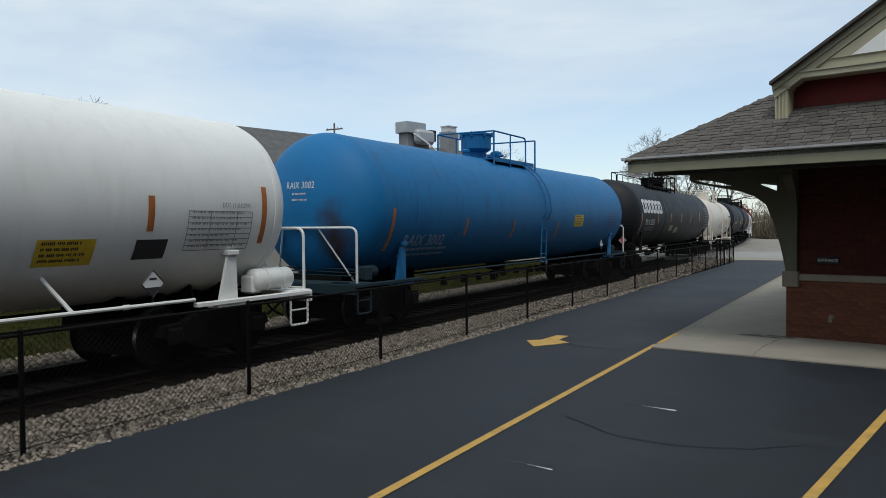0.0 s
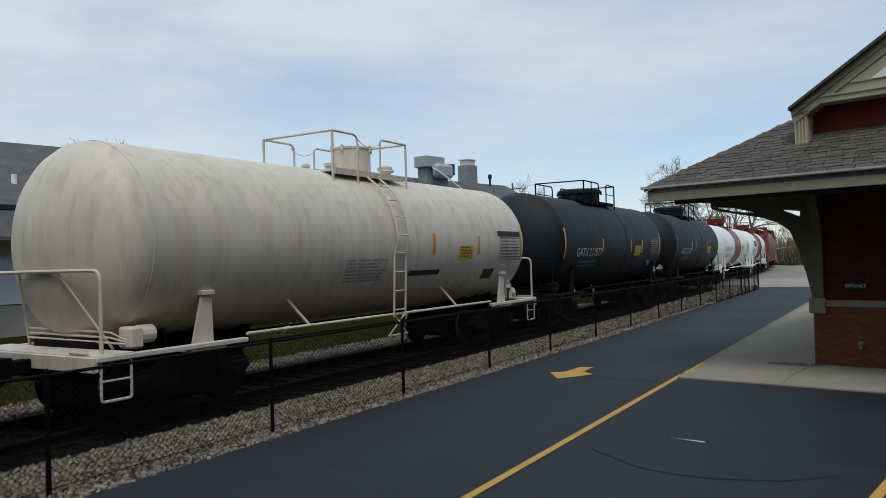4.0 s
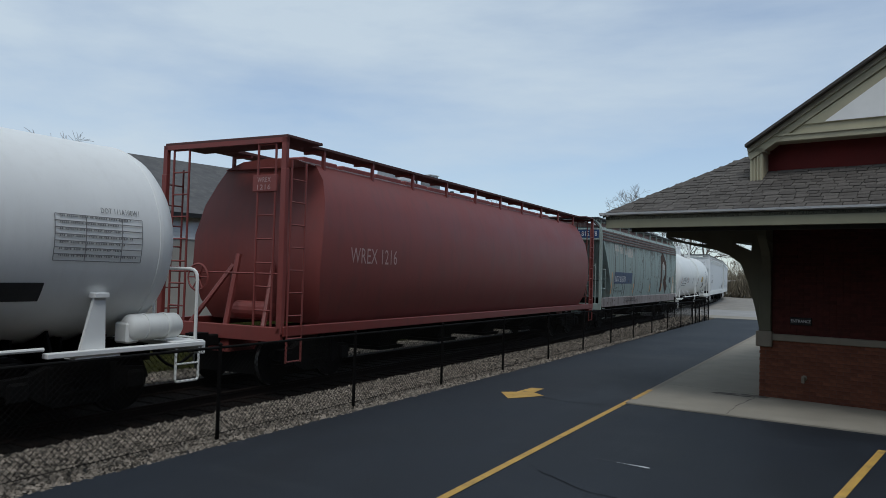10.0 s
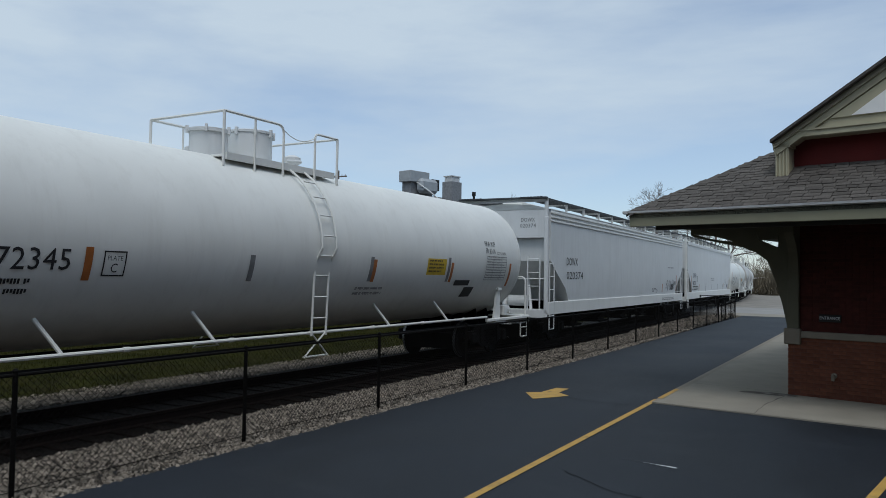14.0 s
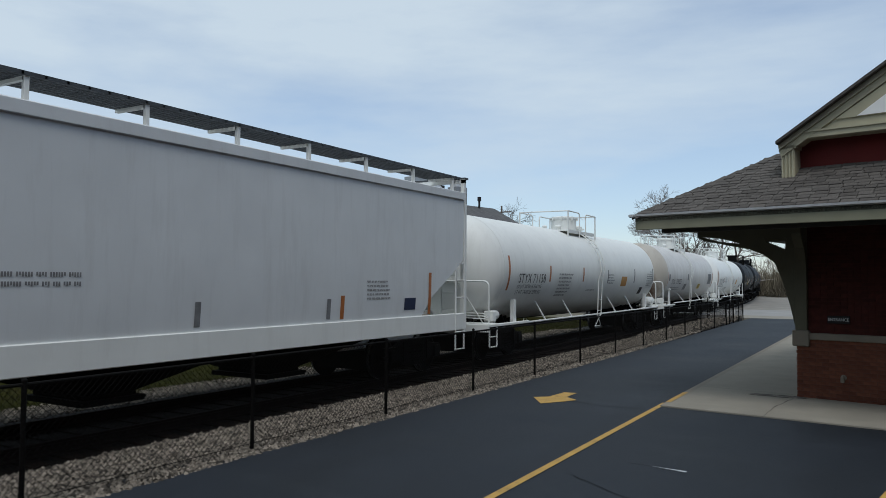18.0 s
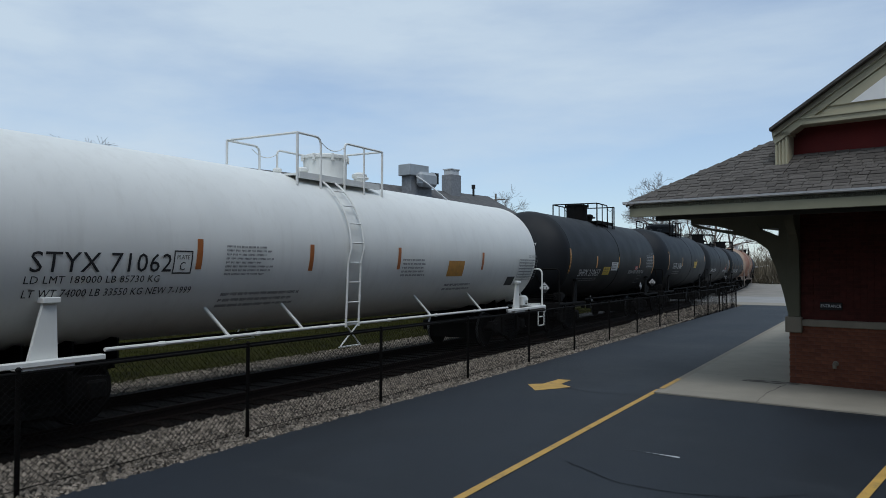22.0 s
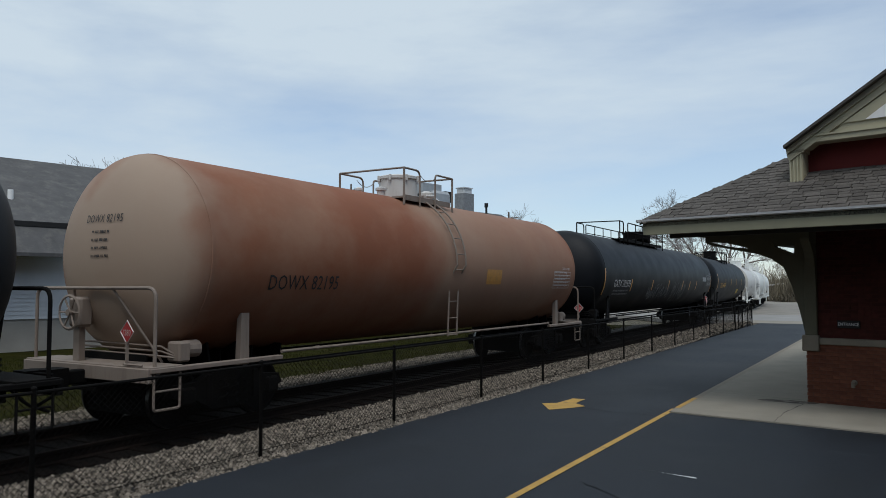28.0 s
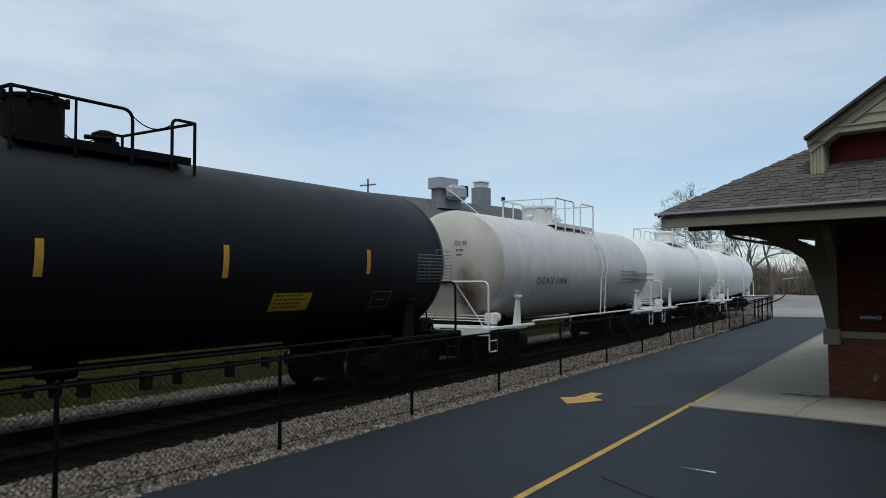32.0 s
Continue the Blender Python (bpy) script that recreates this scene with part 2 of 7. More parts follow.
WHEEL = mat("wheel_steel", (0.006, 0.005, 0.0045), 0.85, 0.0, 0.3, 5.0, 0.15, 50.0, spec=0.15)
TREAD = mat("wheel_tread", (0.2, 0.2, 0.2), 0.35, 0.9, 0.2, 6.0, 0.05, 60.0)
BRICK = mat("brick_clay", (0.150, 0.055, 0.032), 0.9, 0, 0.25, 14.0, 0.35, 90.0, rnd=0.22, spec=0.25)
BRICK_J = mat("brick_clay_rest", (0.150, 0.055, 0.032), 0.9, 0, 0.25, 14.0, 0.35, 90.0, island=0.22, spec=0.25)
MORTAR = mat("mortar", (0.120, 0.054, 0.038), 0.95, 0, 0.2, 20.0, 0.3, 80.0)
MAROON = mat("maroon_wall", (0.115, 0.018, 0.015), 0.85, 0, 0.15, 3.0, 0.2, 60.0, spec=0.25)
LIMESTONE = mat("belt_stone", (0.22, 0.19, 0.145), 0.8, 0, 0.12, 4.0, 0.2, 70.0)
# wall brick with the shade under the eave put into its colour
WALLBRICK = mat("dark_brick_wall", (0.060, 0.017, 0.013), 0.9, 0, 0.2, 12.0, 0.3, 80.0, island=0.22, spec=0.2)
# bracket olive darkened: the shade under the eave is in the colour
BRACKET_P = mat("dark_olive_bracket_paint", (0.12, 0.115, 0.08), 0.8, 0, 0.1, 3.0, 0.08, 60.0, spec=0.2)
# lit copy of OLIVE: the gable's brighter light is in the colour
GABLE_P = mat("pale_olive_gable_paint", (0.45, 0.415, 0.285), 0.75, 0, 0.08, 3.0, 0.08, 60.0)
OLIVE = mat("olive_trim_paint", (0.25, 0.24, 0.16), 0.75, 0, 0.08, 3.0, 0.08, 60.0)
# shaded copy of OLIVE for soffit and frieze
OLIVE_SHADE = mat("olive_soffit_paint", (0.05, 0.048, 0.034), 0.7, 0, 0.1, 3.0, 0.08, 60.0)
WHITE_TRIM = mat("white_panel", (0.87, 0.86, 0.82), 0.6, 0, 0.05, 3.0, 0.04, 50.0)
GUTTER = mat("gutter_metal", (0.55, 0.55, 0.54), 0.5, 0.1, 0.1, 6.0, 0.05, 50.0)
SHINGLE = mat("shingle", (0.105, 0.095, 0.086), 0.95, 0, 0.3, 9.0, 0.6, 130.0, (0.05, 0.045, 0.04), 0.5, (3, 3, 3), 0.5, 0.7, rnd=0.2, spec=0.15)
SHINGLE_J = mat("shingle_rest", (0.105, 0.095, 0.086), 0.95, 0, 0.3, 9.0, 0.6, 130.0, (0.05, 0.045, 0.04), 0.5, (3, 3, 3), 0.5, 0.7, island=0.2, spec=0.15)
ROOF_FAR = mat("far_roof_shingle", (0.085, 0.083, 0.082), 0.95, 0, 0.2, 2.0, 0.3, 30.0, (0.19, 0.18, 0.16), 0.5, (1, 1, 1), 0.5, 0.75)
SIDING = mat("far_siding", (0.68, 0.68, 0.66), 0.7, 0, 0.06, 1.2, 0.05, 30.0)
BLOCK = mat("far_block", (0.36, 0.33, 0.28), 0.9, 0, 0.12, 1.0, 0.2, 20.0)
DARK = mat("dark_void", (0.012, 0.012, 0.012), 0.8, 0, 0.2, 4.0, 0.0)
HVAC_M = mat("duct_metal", (0.36, 0.38, 0.39), 0.6, 0.2, 0.1, 3.0, 0.05, 30.0)
CHIM = mat("chimney_brick", (0.22, 0.225, 0.23), 0.9, 0, 0.2, 6.0, 0.3, 20.0)
BARK = mat("bark", (0.15, 0.125, 0.105), 0.95, 0, 0.2, 5.0, 0.4, 30.0)
TWIG = mat("twig", (0.22, 0.20, 0.19), 0.95, 0, 0.2, 3.0, 0.0, island=0.2)
BRUSH = mat("brush_twig", (0.135, 0.112, 0.075), 0.95, 0, 0.3, 0.5, 0.0, island=0.35)
POLE = mat("pole_wood", (0.13, 0.105, 0.085), 0.9, 0, 0.2, 4.0, 0.3, 30.0)
ORANGE = mat("reflector_orange", (0.62, 0.27, 0.012), 0.35, 0, 0.1, 10.0, 0.0)
AMBER = mat("reflector_amber", (0.40, 0.13, 0.03), 0.45, 0, 0.15, 10.0, 0.0)
LABELY = mat("label_yellow", (0.62, 0.42, 0.02), 0.5, 0, 0.12, 12.0, 0.0)
INK = mat("stencil_black", (0.018, 0.018, 0.02), 0.6, 0, 0.3, 6.0, 0.0)
INKW = mat("stencil_white", (0.62, 0.62, 0.61), 0.6, 0, 0.1, 6.0, 0.0)
INKG = mat("stencil_grey", (0.20, 0.20, 0.20), 0.6, 0, 0.25, 6.0, 0.0)
INKY = mat("stencil_yellow", (0.60, 0.33, 0.04), 0.6, 0, 0.15, 6.0, 0.0)
INKR = mat("placard_red", (0.42, 0.03, 0.03), 0.5, 0, 0.1, 6.0, 0.0)
INKB = mat("panel_blue", (0.012, 0.042, 0.115), 0.5, 0, 0.15, 5.0, 0.0)
TAG = mat("spray_tag", (0.15, 0.155, 0.16), 0.6, 0, 0.3, 4.0, 0.0)
INKP = mat("stencil_pale_blue", (0.28, 0.38, 0.46), 0.6, 0, 0.25, 6.0, 0.0)
INKP2 = mat("stencil_pale_pink", (0.45, 0.30, 0.28), 0.6, 0, 0.2, 6.0, 0.0)
INKW2 = mat("stencil_dim_white", (0.30, 0.31, 0.32), 0.6, 0, 0.2, 6.0, 0.0)
INKN = mat("stencil_navy", (0.012, 0.02, 0.06), 0.6, 0, 0.2, 6.0, 0.0)
PEEL = mat("peeled_cream", (0.50, 0.46, 0.38), 0.7, 0, 0.15, 9.0, 0.0, 60.0, (0.36, 0.41, 0.41), 1.0, (5, 5, 5), 0.5, 0.54)
LABELO = mat("label_orange", (0.50, 0.24, 0.04), 0.5, 0, 0.15, 9.0, 0.0)
RUSTY = mat("rust_patch", (0.065, 0.032, 0.020), 0.9, 0, 0.3, 9.0, 0.2, 60.0)

WHITE_P = paint("white_car_paint", (0.76, 0.765, 0.725), (0.36, 0.33, 0.28), 0.20, 0.5, 0.50, 0.85, var=0.035)
CLEAN_P = paint("fresh_white_car_paint", (0.79, 0.795, 0.77), (0.45, 0.42, 0.38), 0.14, var=0.03)
GREY_P = paint("pale_grey_car_paint", (0.68, 0.695, 0.69), (0.3, 0.28, 0.25), 0.2, var=0.035)
BLUE_P = paint("blue_car_paint", (0.005, 0.138, 0.335), (0.008, 0.04, 0.085), 0.7, 0.6, spec=0.3)
BLUEHEAD_P = mat("blue_head_paint", (0.005, 0.138, 0.335), 0.6, 0, 0.06, 1.3, 0.03, 30.0, (0.05, 0.022, 0.014), 0.5, (1.2, 1.2, 0.35), 0.62, 0.72, spec=0.3, splash=((0.035, 0.02, 0.014), 0.95, 0.74, 1.9, 0.42, 0.82))
BLUERAIL_P = paint("grimy_blue_green_trim", (0.012, 0.030, 0.040), (0.016, 0.016, 0.014), 0.6, 0.75, spec=0.25)
BLACK_P = paint("black_car_paint", (0.0062, 0.0074, 0.0092), (0.016, 0.017, 0.018), 0.4, 0.62, spec=0.34)
SLATE_P = paint("slate_black_car_paint", (0.0078, 0.0105, 0.0140), (0.018, 0.021, 0.024), 0.4, 0.62, spec=0.34)
DEEP_P = paint("blue_black_car_paint", (0.0036, 0.0048, 0.0070), (0.009, 0.010, 0.012), 0.35, 0.55, spec=0.26)
CREAM_P = paint("cream_car_paint", (0.64, 0.585, 0.50), (0.25, 0.15, 0.09), 0.35, 0.5, 0.46, 0.74)
BAND_P = paint("red_brown_band_paint", (0.17, 0.032, 0.026), (0.07, 0.03, 0.025), 0.4, 0.42)
OXIDE_P = paint("oxide_red_car_paint", (0.21, 0.050, 0.042), (0.10, 0.05, 0.045), 0.45, 0.5)
FADED_P = paint("faded_blue_green_paint", (0.295, 0.365, 0.335), (0.17, 0.115, 0.085), 0.6, 0.7, 0.50, 0.72, ((0.085, 0.045, 0.030), 0.8, (7.0, 7.0, 1.6), 0.62, 0.70))
STAINED_P = paint("tea_stained_white_paint", (0.62, 0.605, 0.575), (0.30, 0.23, 0.18), 0.45, 0.5, 0.46, 0.80)
DUSTY_P = paint("dusty_pink_grey_sill", (0.27, 0.235, 0.22), (0.10, 0.07, 0.055), 0.7, 0.7, 0.45, 0.68)
RUSTROOF_P = paint("rusted_roof_paint", (0.14, 0.085, 0.072), (0.24, 0.215, 0.19), 0.6, 0.75, 0.5, 0.66)
GRATE_P = paint("dark_galvanised_grating", (0.07, 0.078, 0.085), (0.03, 0.028, 0.026), 0.5, 0.7)
BOARD_P = paint("dark_red_brown_board_paint", (0.09, 0.035, 0.03), (0.05, 0.03, 0.028), 0.5, 0.7)
TANTRIM_P = paint("dusty_tan_trim", (0.25, 0.205, 0.17), (0.10, 0.06, 0.045), 0.6, 0.7)
TAN_P = mat("rust_stained_tan_paint", (0.225, 0.085, 0.042), 0.68, 0, 0.16, 0.5, 0.03, 30.0, (0.33, 0.22, 0.15), 0.75, (0.13, 0.11, 0.13), 0.46, 0.66, spec=0.25, second=((0.12, 0.055, 0.028), 0.4, (0.22, 0.2, 0.24), 0.48, 0.72), zones=[(-9.9, (0.42, 0.34, 0.26), 0.85), (-7.7, (0.40, 0.32, 0.245), 0.75), (-6.7, (0.27, 0.085, 0.04), 0.3), (-1.8, (0.27, 0.085, 0.04), 0.3), (-0.5, (0.36, 0.25, 0.18), 0.65), (0.8, (0.33, 0.20, 0.125), 0.6), (2.4, (0.30, 0.13, 0.065), 0.25), (6.0, (0.34, 0.24, 0.17), 0.45), (9.5, (0.27, 0.11, 0.055), 0.3)])
TEAHEAD_P = mat("tea_stained_head_paint", (0.47, 0.435, 0.375), 0.6, 0, 0.1, 0.6, 0.03, 30.0, (0.20, 0.125, 0.08), 0.35, (0.75, 0.3, 0.22), 0.52, 0.7, splash=((0.085, 0.04, 0.02), 0.95, 0.74, 1.75, 0.40, 0.82))


# ---------------------------------------------------------------- mesh helpers
def mesh_from(name, bm, material, smooth=False):
    me = bpy.data.meshes.new(name)
    bm.normal_update()
    bm.to_mesh(me)
    bm.free()
    for m in (material if isinstance(material, (list, tuple)) else [material]):
        me.materials.append(m)
    if smooth:
        me.shade_smooth()
        me.set_sharp_from_angle(angle=radians(40))
    return me


def part(name, bm, material, parent=None, label="", smooth=False):
    """One mesh object from a bmesh (or from a mesh that is shared), under a thing or a part."""
    me = bm if isinstance(bm, bpy.types.Mesh) else mesh_from(name, bm, material, smooth)
    ob = new(name, me)
    ob.parent = parent
    if label:
        ob["label"] = label
    return ob


def thing(name, m, label, category, group="", kind=""):
    ob = new(name)
    ob.empty_display_size = 0.3
    ob.matrix_basis = m
    return tagged(ob, label, category, group, kind)


def box(bm, x0, x1, y0, y1, z0, z1, bevel=0.0, m=None, mi=0):
    vs = [bm.verts.new((x, y, z)) for x in (x0, x1) for y in (y0, y1) for z in (z0, z1)]
    fs = [bm.faces.new([vs[i] for i in q]) for q in ((0, 1, 3, 2), (4, 6, 7, 5), (0, 4, 5, 1), (2, 3, 7, 6), (0, 2, 6, 4), (1, 5, 7, 3))]
    for f in fs:
        f.material_index = mi
    if m is not None:
        bmesh.ops.transform(bm, matrix=m, verts=vs)
    if bevel:
        bmesh.ops.bevel(bm, geom=list({e for f in fs for e in f.edges}), offset=bevel, segments=1, affect="EDGES")
    return bm


def boxed(*a, **k):
    return box(bmesh.new(), *a, **k)


def tube(bm, pts, r, seg=8, closed_ends=True):
    """A round bar along a run of points."""
    pts = [Vector(p) for p in pts]
    rings = []
    side = None
    for i, p in enumerate(pts):
        d = ((pts[min(i + 1, len(pts) - 1)] - p).normalized() + (p - pts[max(i - 1, 0)]).normalized())
        d = d.normalized() if d.length > 1e-6 else Vector((0, 0, 1))
        if side is None:
            side = d.cross(Vector((0, 0, 1)) if abs(d.z) < 0.9 else Vector((1, 0, 0))).normalized()
        side = (side - d * side.dot(d)).normalized()
        up = d.cross(side)
        rings.append([bm.verts.new(p + r * (math.cos(2 * math.pi * k / seg) * side + math.sin(2 * math.pi * k / seg) * up)) for k in range(seg)])
    for a, b in zip(rings, rings[1:]):
        for k in range(seg):
            bm.faces.new((a[k], a[(k + 1) % seg], b[(k + 1) % seg], b[k]))
    if closed_ends:
        bm.faces.new(rings[0][::-1])
        bm.faces.new(rings[-1])
    return bm


def bend(pts, r=0.1, n=4):
    """Rounds the corners of a run of points."""
    pts = [Vector(p) for p in pts]
    out = [pts[0]]
    for a, b, c in zip(pts, pts[1:], pts[2:]):
        k = min(r, (a - b).length * 0.45, (c - b).length * 0.45)
        p, q = b + (a - b).normalized() * k, b + (c - b).normalized() * k
        out += [(1 - s) ** 2 * p + 2 * s * (1 - s) * b + s * s * q for s in [i / n for i in range(n + 1)]]
    return out + [pts[-1]]


def lathe(bm, profile, seg=48, axis="y", centre=(0, 0, 0), cap=True, a0=0.0, a1=2 * math.pi):
    """Turns (along, radius) round an axis."""
    full = abs(a1 - a0 - 2 * math.pi) < 1e-6
    cx, cy, cz = centre
    rings = []
    for s, r in profile:
        ring = []
        for k in range(seg if full else seg + 1):
            a = a0 + (a1 - a0) * k / seg
            c, d = r * math.cos(a), r * math.sin(a)
            ring.append(bm.verts.new({"y": (cx + c, cy + s, cz + d), "z": (cx + c, cy + d, cz + s), "x": (cx + s, cy + c, cz + d)}[axis]))
        rings.append(ring)
    n = len(rings[0])
    for a, b in zip(rings, rings[1:]):
        for k in range(n if full else n - 1):
            bm.faces.new((a[k], b[k], b[(k + 1) % n], a[(k + 1) % n]))
    if cap and full:
        bm.faces.new(rings[0])
        bm.faces.new(rings[-1][::-1])
    return bm


def prism(bm, outline, a, b, axis="y"):
    """An outline (two coordinates) pushed from a to b along an axis."""
    put = {"y": lambda p, s: (p[0], s, p[1]), "x": lambda p, s: (s, p[0], p[1]), "z": lambda p, s: (p[0], p[1], s)}[axis]
    lo, hi = [bm.verts.new(put(p, a)) for p in outline], [bm.verts.new(put(p, b)) for p in outline]
    n = len(outline)
    bm.faces.new(lo)
    bm.faces.new(hi[::-1])
    for k in range(n):
        bm.faces.new((lo[k], hi[k], hi[(k + 1) % n], lo[(k + 1) % n]))
    bmesh.ops.recalc_face_normals(bm, faces=bm.faces)
    return bm


def letters(text, size, spacing=1.0):
    """Flat lettering, as a mesh in x (along) and y (up), its middle at the origin."""
    cu = bpy.data.curves.new("lettering", "FONT")
    cu.body, cu.size, cu.align_x, cu.align_y, cu.space_character = text, size, "CENTER", "CENTER", spacing
    cu.resolution_u = 2
    ob = bpy.data.objects.new("lettering", cu)
    scene.collection.objects.link(ob)
    bpy.context.view_layer.update()
    me = bpy.data.meshes.new_from_object(ob.evaluated_get(bpy.context.evaluated_depsgraph_get()))
    bpy.data.objects.remove(ob)
    bpy.data.curves.remove(cu)
    bm = bmesh.new()
    bm.from_mesh(me)
    bpy.data.meshes.remove(me)
    return bm


def bars(bm, u, v, w, h, n, seed=0, fill=0.5):
    """Lines of writing too small to read, as bars about (u, v)."""
    rr = random.Random(seed)
    for i in range(n):
        y1 = v + h / 2 - i * h / n
        y0 = y1 - fill * h / n
        q = min(0.05, max(0.018, 0.42 * (y1 - y0)))
        x, end = u - w / 2, u + w / 2 - (rr.uniform(0, 0.3) * w if n > 2 else 0)
        while x < end - q:
            for _ in range(rr.randint(2, 7)):
                if x > end - q:
                    break
                lo = y0 + (y1 - y0) * rr.choice((0, 0, 0, 0.25))
                bm.faces.new([bm.verts.new(p) for p in ((x, lo, 0), (x + q, lo, 0), (x + q, y1, 0), (x, y1, 0))])
                x += q * 1.45
            x += q * 1.3
    return bm


def card(bm, u0, u1, v0, v1):
    bm.faces.new([bm.verts.new(p) for p in ((u0, v0, 0), (u1, v0, 0), (u1, v1, 0), (u0, v1, 0))])
    return bm


def wrap(bm, r, zc, y0, z0, lift=0.006, step=0.09):
    """Lays flat marks (x along, y up) on the near side of a tank of radius r about the height zc."""
    vs = [v.co.y for v in bm.verts]
    k = min(vs) + step
    while k < max(vs):
        bmesh.ops.bisect_plane(bm, geom=bm.verts[:] + bm.edges[:] + bm.faces[:], plane_co=(0, k, 0), plane_no=(0, 1, 0))
        k += step
    for v in bm.verts:
        a = math.asin(max(-0.999, min(0.999, (z0 - zc) / r))) + v.co.y / r
        v.co = Vector(((r + lift) * math.cos(a), y0 + v.co.x, zc + (r + lift) * math.sin(a)))
    return bm


def flat(bm, x, y0, z0, lean=0.0):
    """Stands flat marks upright, facing the near side, at x."""
    for v in bm.verts:
        v.co = Vector((x - v.co.y * lean, y0 + v.co.x, z0 + v.co.y))
    return bm


# ---------------------------------------------------------------- the line: track, train's way
TRACK_X, RAIL_Z, BEND_Y, BEND_R = -10.2, -0.07, 10.0, 800.0
SPEEDS = [(0, 12.0), (8, 11.95), (13, 12.05), (20, 12.2), (27, 12.4), (30, 12.6), (32, 12.65)]


def on_track(s, side=0.0, z=RAIL_Z):
    """The pose at s metres along the line: straight past the station, then a wide bend to the left."""
    a = max(0.0, (s - BEND_Y) / BEND_R)
    if s <= BEND_Y:
        return pose(TRACK_X + side, s, z)
    return pose(TRACK_X - BEND_R + (BEND_R + side) * math.cos(a), BEND_Y + (BEND_R + side) * math.sin(a), z, 0, 0, math.degrees(a))


def gone(t):
    """How far the train has rolled by t seconds."""
    total = 0.0
    for (a, va), (b, vb) in zip(SPEEDS, SPEEDS[1:]):
        if t <= a:
            break
        e = min(t, b)
        ve = va + (vb - va) * (e - a) / (b - a)
        total += (va + ve) / 2 * (e - a)
    return total


# ---------------------------------------------------------------- running gear, shared by all the cars
def wheelset_mesh():
    bm = bmesh.new()
    for sx in (-1, 1):
        prof = [(0.66, 0.10), (0.66, 0.13), (0.70, 0.15), (0.715, 0.36), (0.69, 0.40), (0.69, 0.485), (0.715, 0.485), (0.73, 0.46), (0.80, 0.452), (0.81, 0.40), (0.775, 0.36), (0.765, 0.15), (0.80, 0.13), (0.80, 0.085)]
        lathe(bm, [(sx * s, r) for s, r in prof], 28, "x")
    lathe(bm, [(-1.05, 0.07), (-0.8, 0.085), (0.8, 0.085), (1.05, 0.07)], 14, "x")
    for sx in (-1, 1):
        lathe(bm, [(sx * 1.05, 0.09), (sx * 1.12, 0.09), (sx * 1.13, 0.06)], 12, "x")
    bmesh.ops.recalc_face_normals(bm, faces=bm.faces)
    for f in bm.faces:
        c = f.calc_center_median()
        if abs(math.hypot(c.y, c.z) - 0.456) < 0.012 and 0.70 < abs(c.x) < 0.82:
            f.material_index = 1
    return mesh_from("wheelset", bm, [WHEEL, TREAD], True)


def side_frame_mesh():
    bm = bmesh.new()
    top = [(-1.12, 0.50), (-1.05, 0.66), (-0.70, 0.68), (-0.42, 0.80), (0.42, 0.80), (0.70, 0.68), (1.05, 0.66), (1.12, 0.50)]
    low = [(0.98, 0.44), (0.78, 0.46), (0.62, 0.36), (0.38, 0.24), (-0.38, 0.24), (-0.62, 0.36), (-0.78, 0.46), (-0.98, 0.44)]
    prism(bm, top + low, 0.95, 1.10, "x")
    for s in (-1, 1):
        box(bm, 1.06, 1.15, s * 0.88 - 0.14, s * 0.88 + 0.14, 0.36, 0.62, 0.03)
        box(bm, 1.10, 1.14, s * 0.47 - 0.05, s * 0.47 + 0.05, 0.34, 0.78, 0.015)
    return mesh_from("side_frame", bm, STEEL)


def spring_mesh():
    bm = bmesh.new()
    for k in (-0.2, 0.0, 0.2):
        pts = [(1.13 + 0.055 * math.cos(a), k + 0.075 * math.sin(a), 0.30 + 0.022 * a / 1.05) for a in [i * 0.52 for i in range(38)]]
        tube(bm, pts, 0.014, 5)
    return mesh_from("spring_nest", bm, STEEL)


def coupler_mesh():
    bm = bmesh.new()
    box(bm, -0.09, 0.09, -0.75, -0.22, 0.73, 0.93, 0.02)
    prism(bm, [(-0.16, -0.25), (0.13, -0.25), (0.15, -0.08), (0.05, -0.02), (0.05, 0.09), (-0.10, 0.12), (-0.20, 0.02)], 0.70, 0.98, "z")
    tube(bm, bend([(0.25, -0.55, 0.82), (0.28, -0.3, 0.55), (0.25, 0.02, 0.42)], 0.12), 0.025, 6)
    return mesh_from("coupler", bm, STEEL)


def brake_wheel_mesh(material):
    bm = bmesh.new()
    lathe(bm, [(-0.015, 0.24), (0.0, 0.27), (0.015, 0.24), (0.0, 0.225), (-0.015, 0.24)], 24, "y", cap=False)
    for k in range(6):
        a = k * math.pi / 3
        tube(bm, [(0, 0.02, 0), (0.24 * math.cos(a), 0, 0.24 * math.sin(a))], 0.014, 5)
    lathe(bm, [(-0.03, 0.05), (0.05, 0.05)], 10, "y")
    return mesh_from("brake_wheel", bm, material)


ME_WHEELSET, ME_FRAME, ME_SPRING, ME_COUPLER = wheelset_mesh(), side_frame_mesh(), spring_mesh(), coupler_mesh()
# the wide inner box is added to close light gaps behind the side frames
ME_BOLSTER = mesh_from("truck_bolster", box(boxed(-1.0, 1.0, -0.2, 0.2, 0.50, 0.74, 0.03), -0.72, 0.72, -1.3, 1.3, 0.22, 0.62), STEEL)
WHEELSETS = []        # (wheelset, car)
CARS = []             # (car, u: place in the train)
WHEEL_R = 0.456


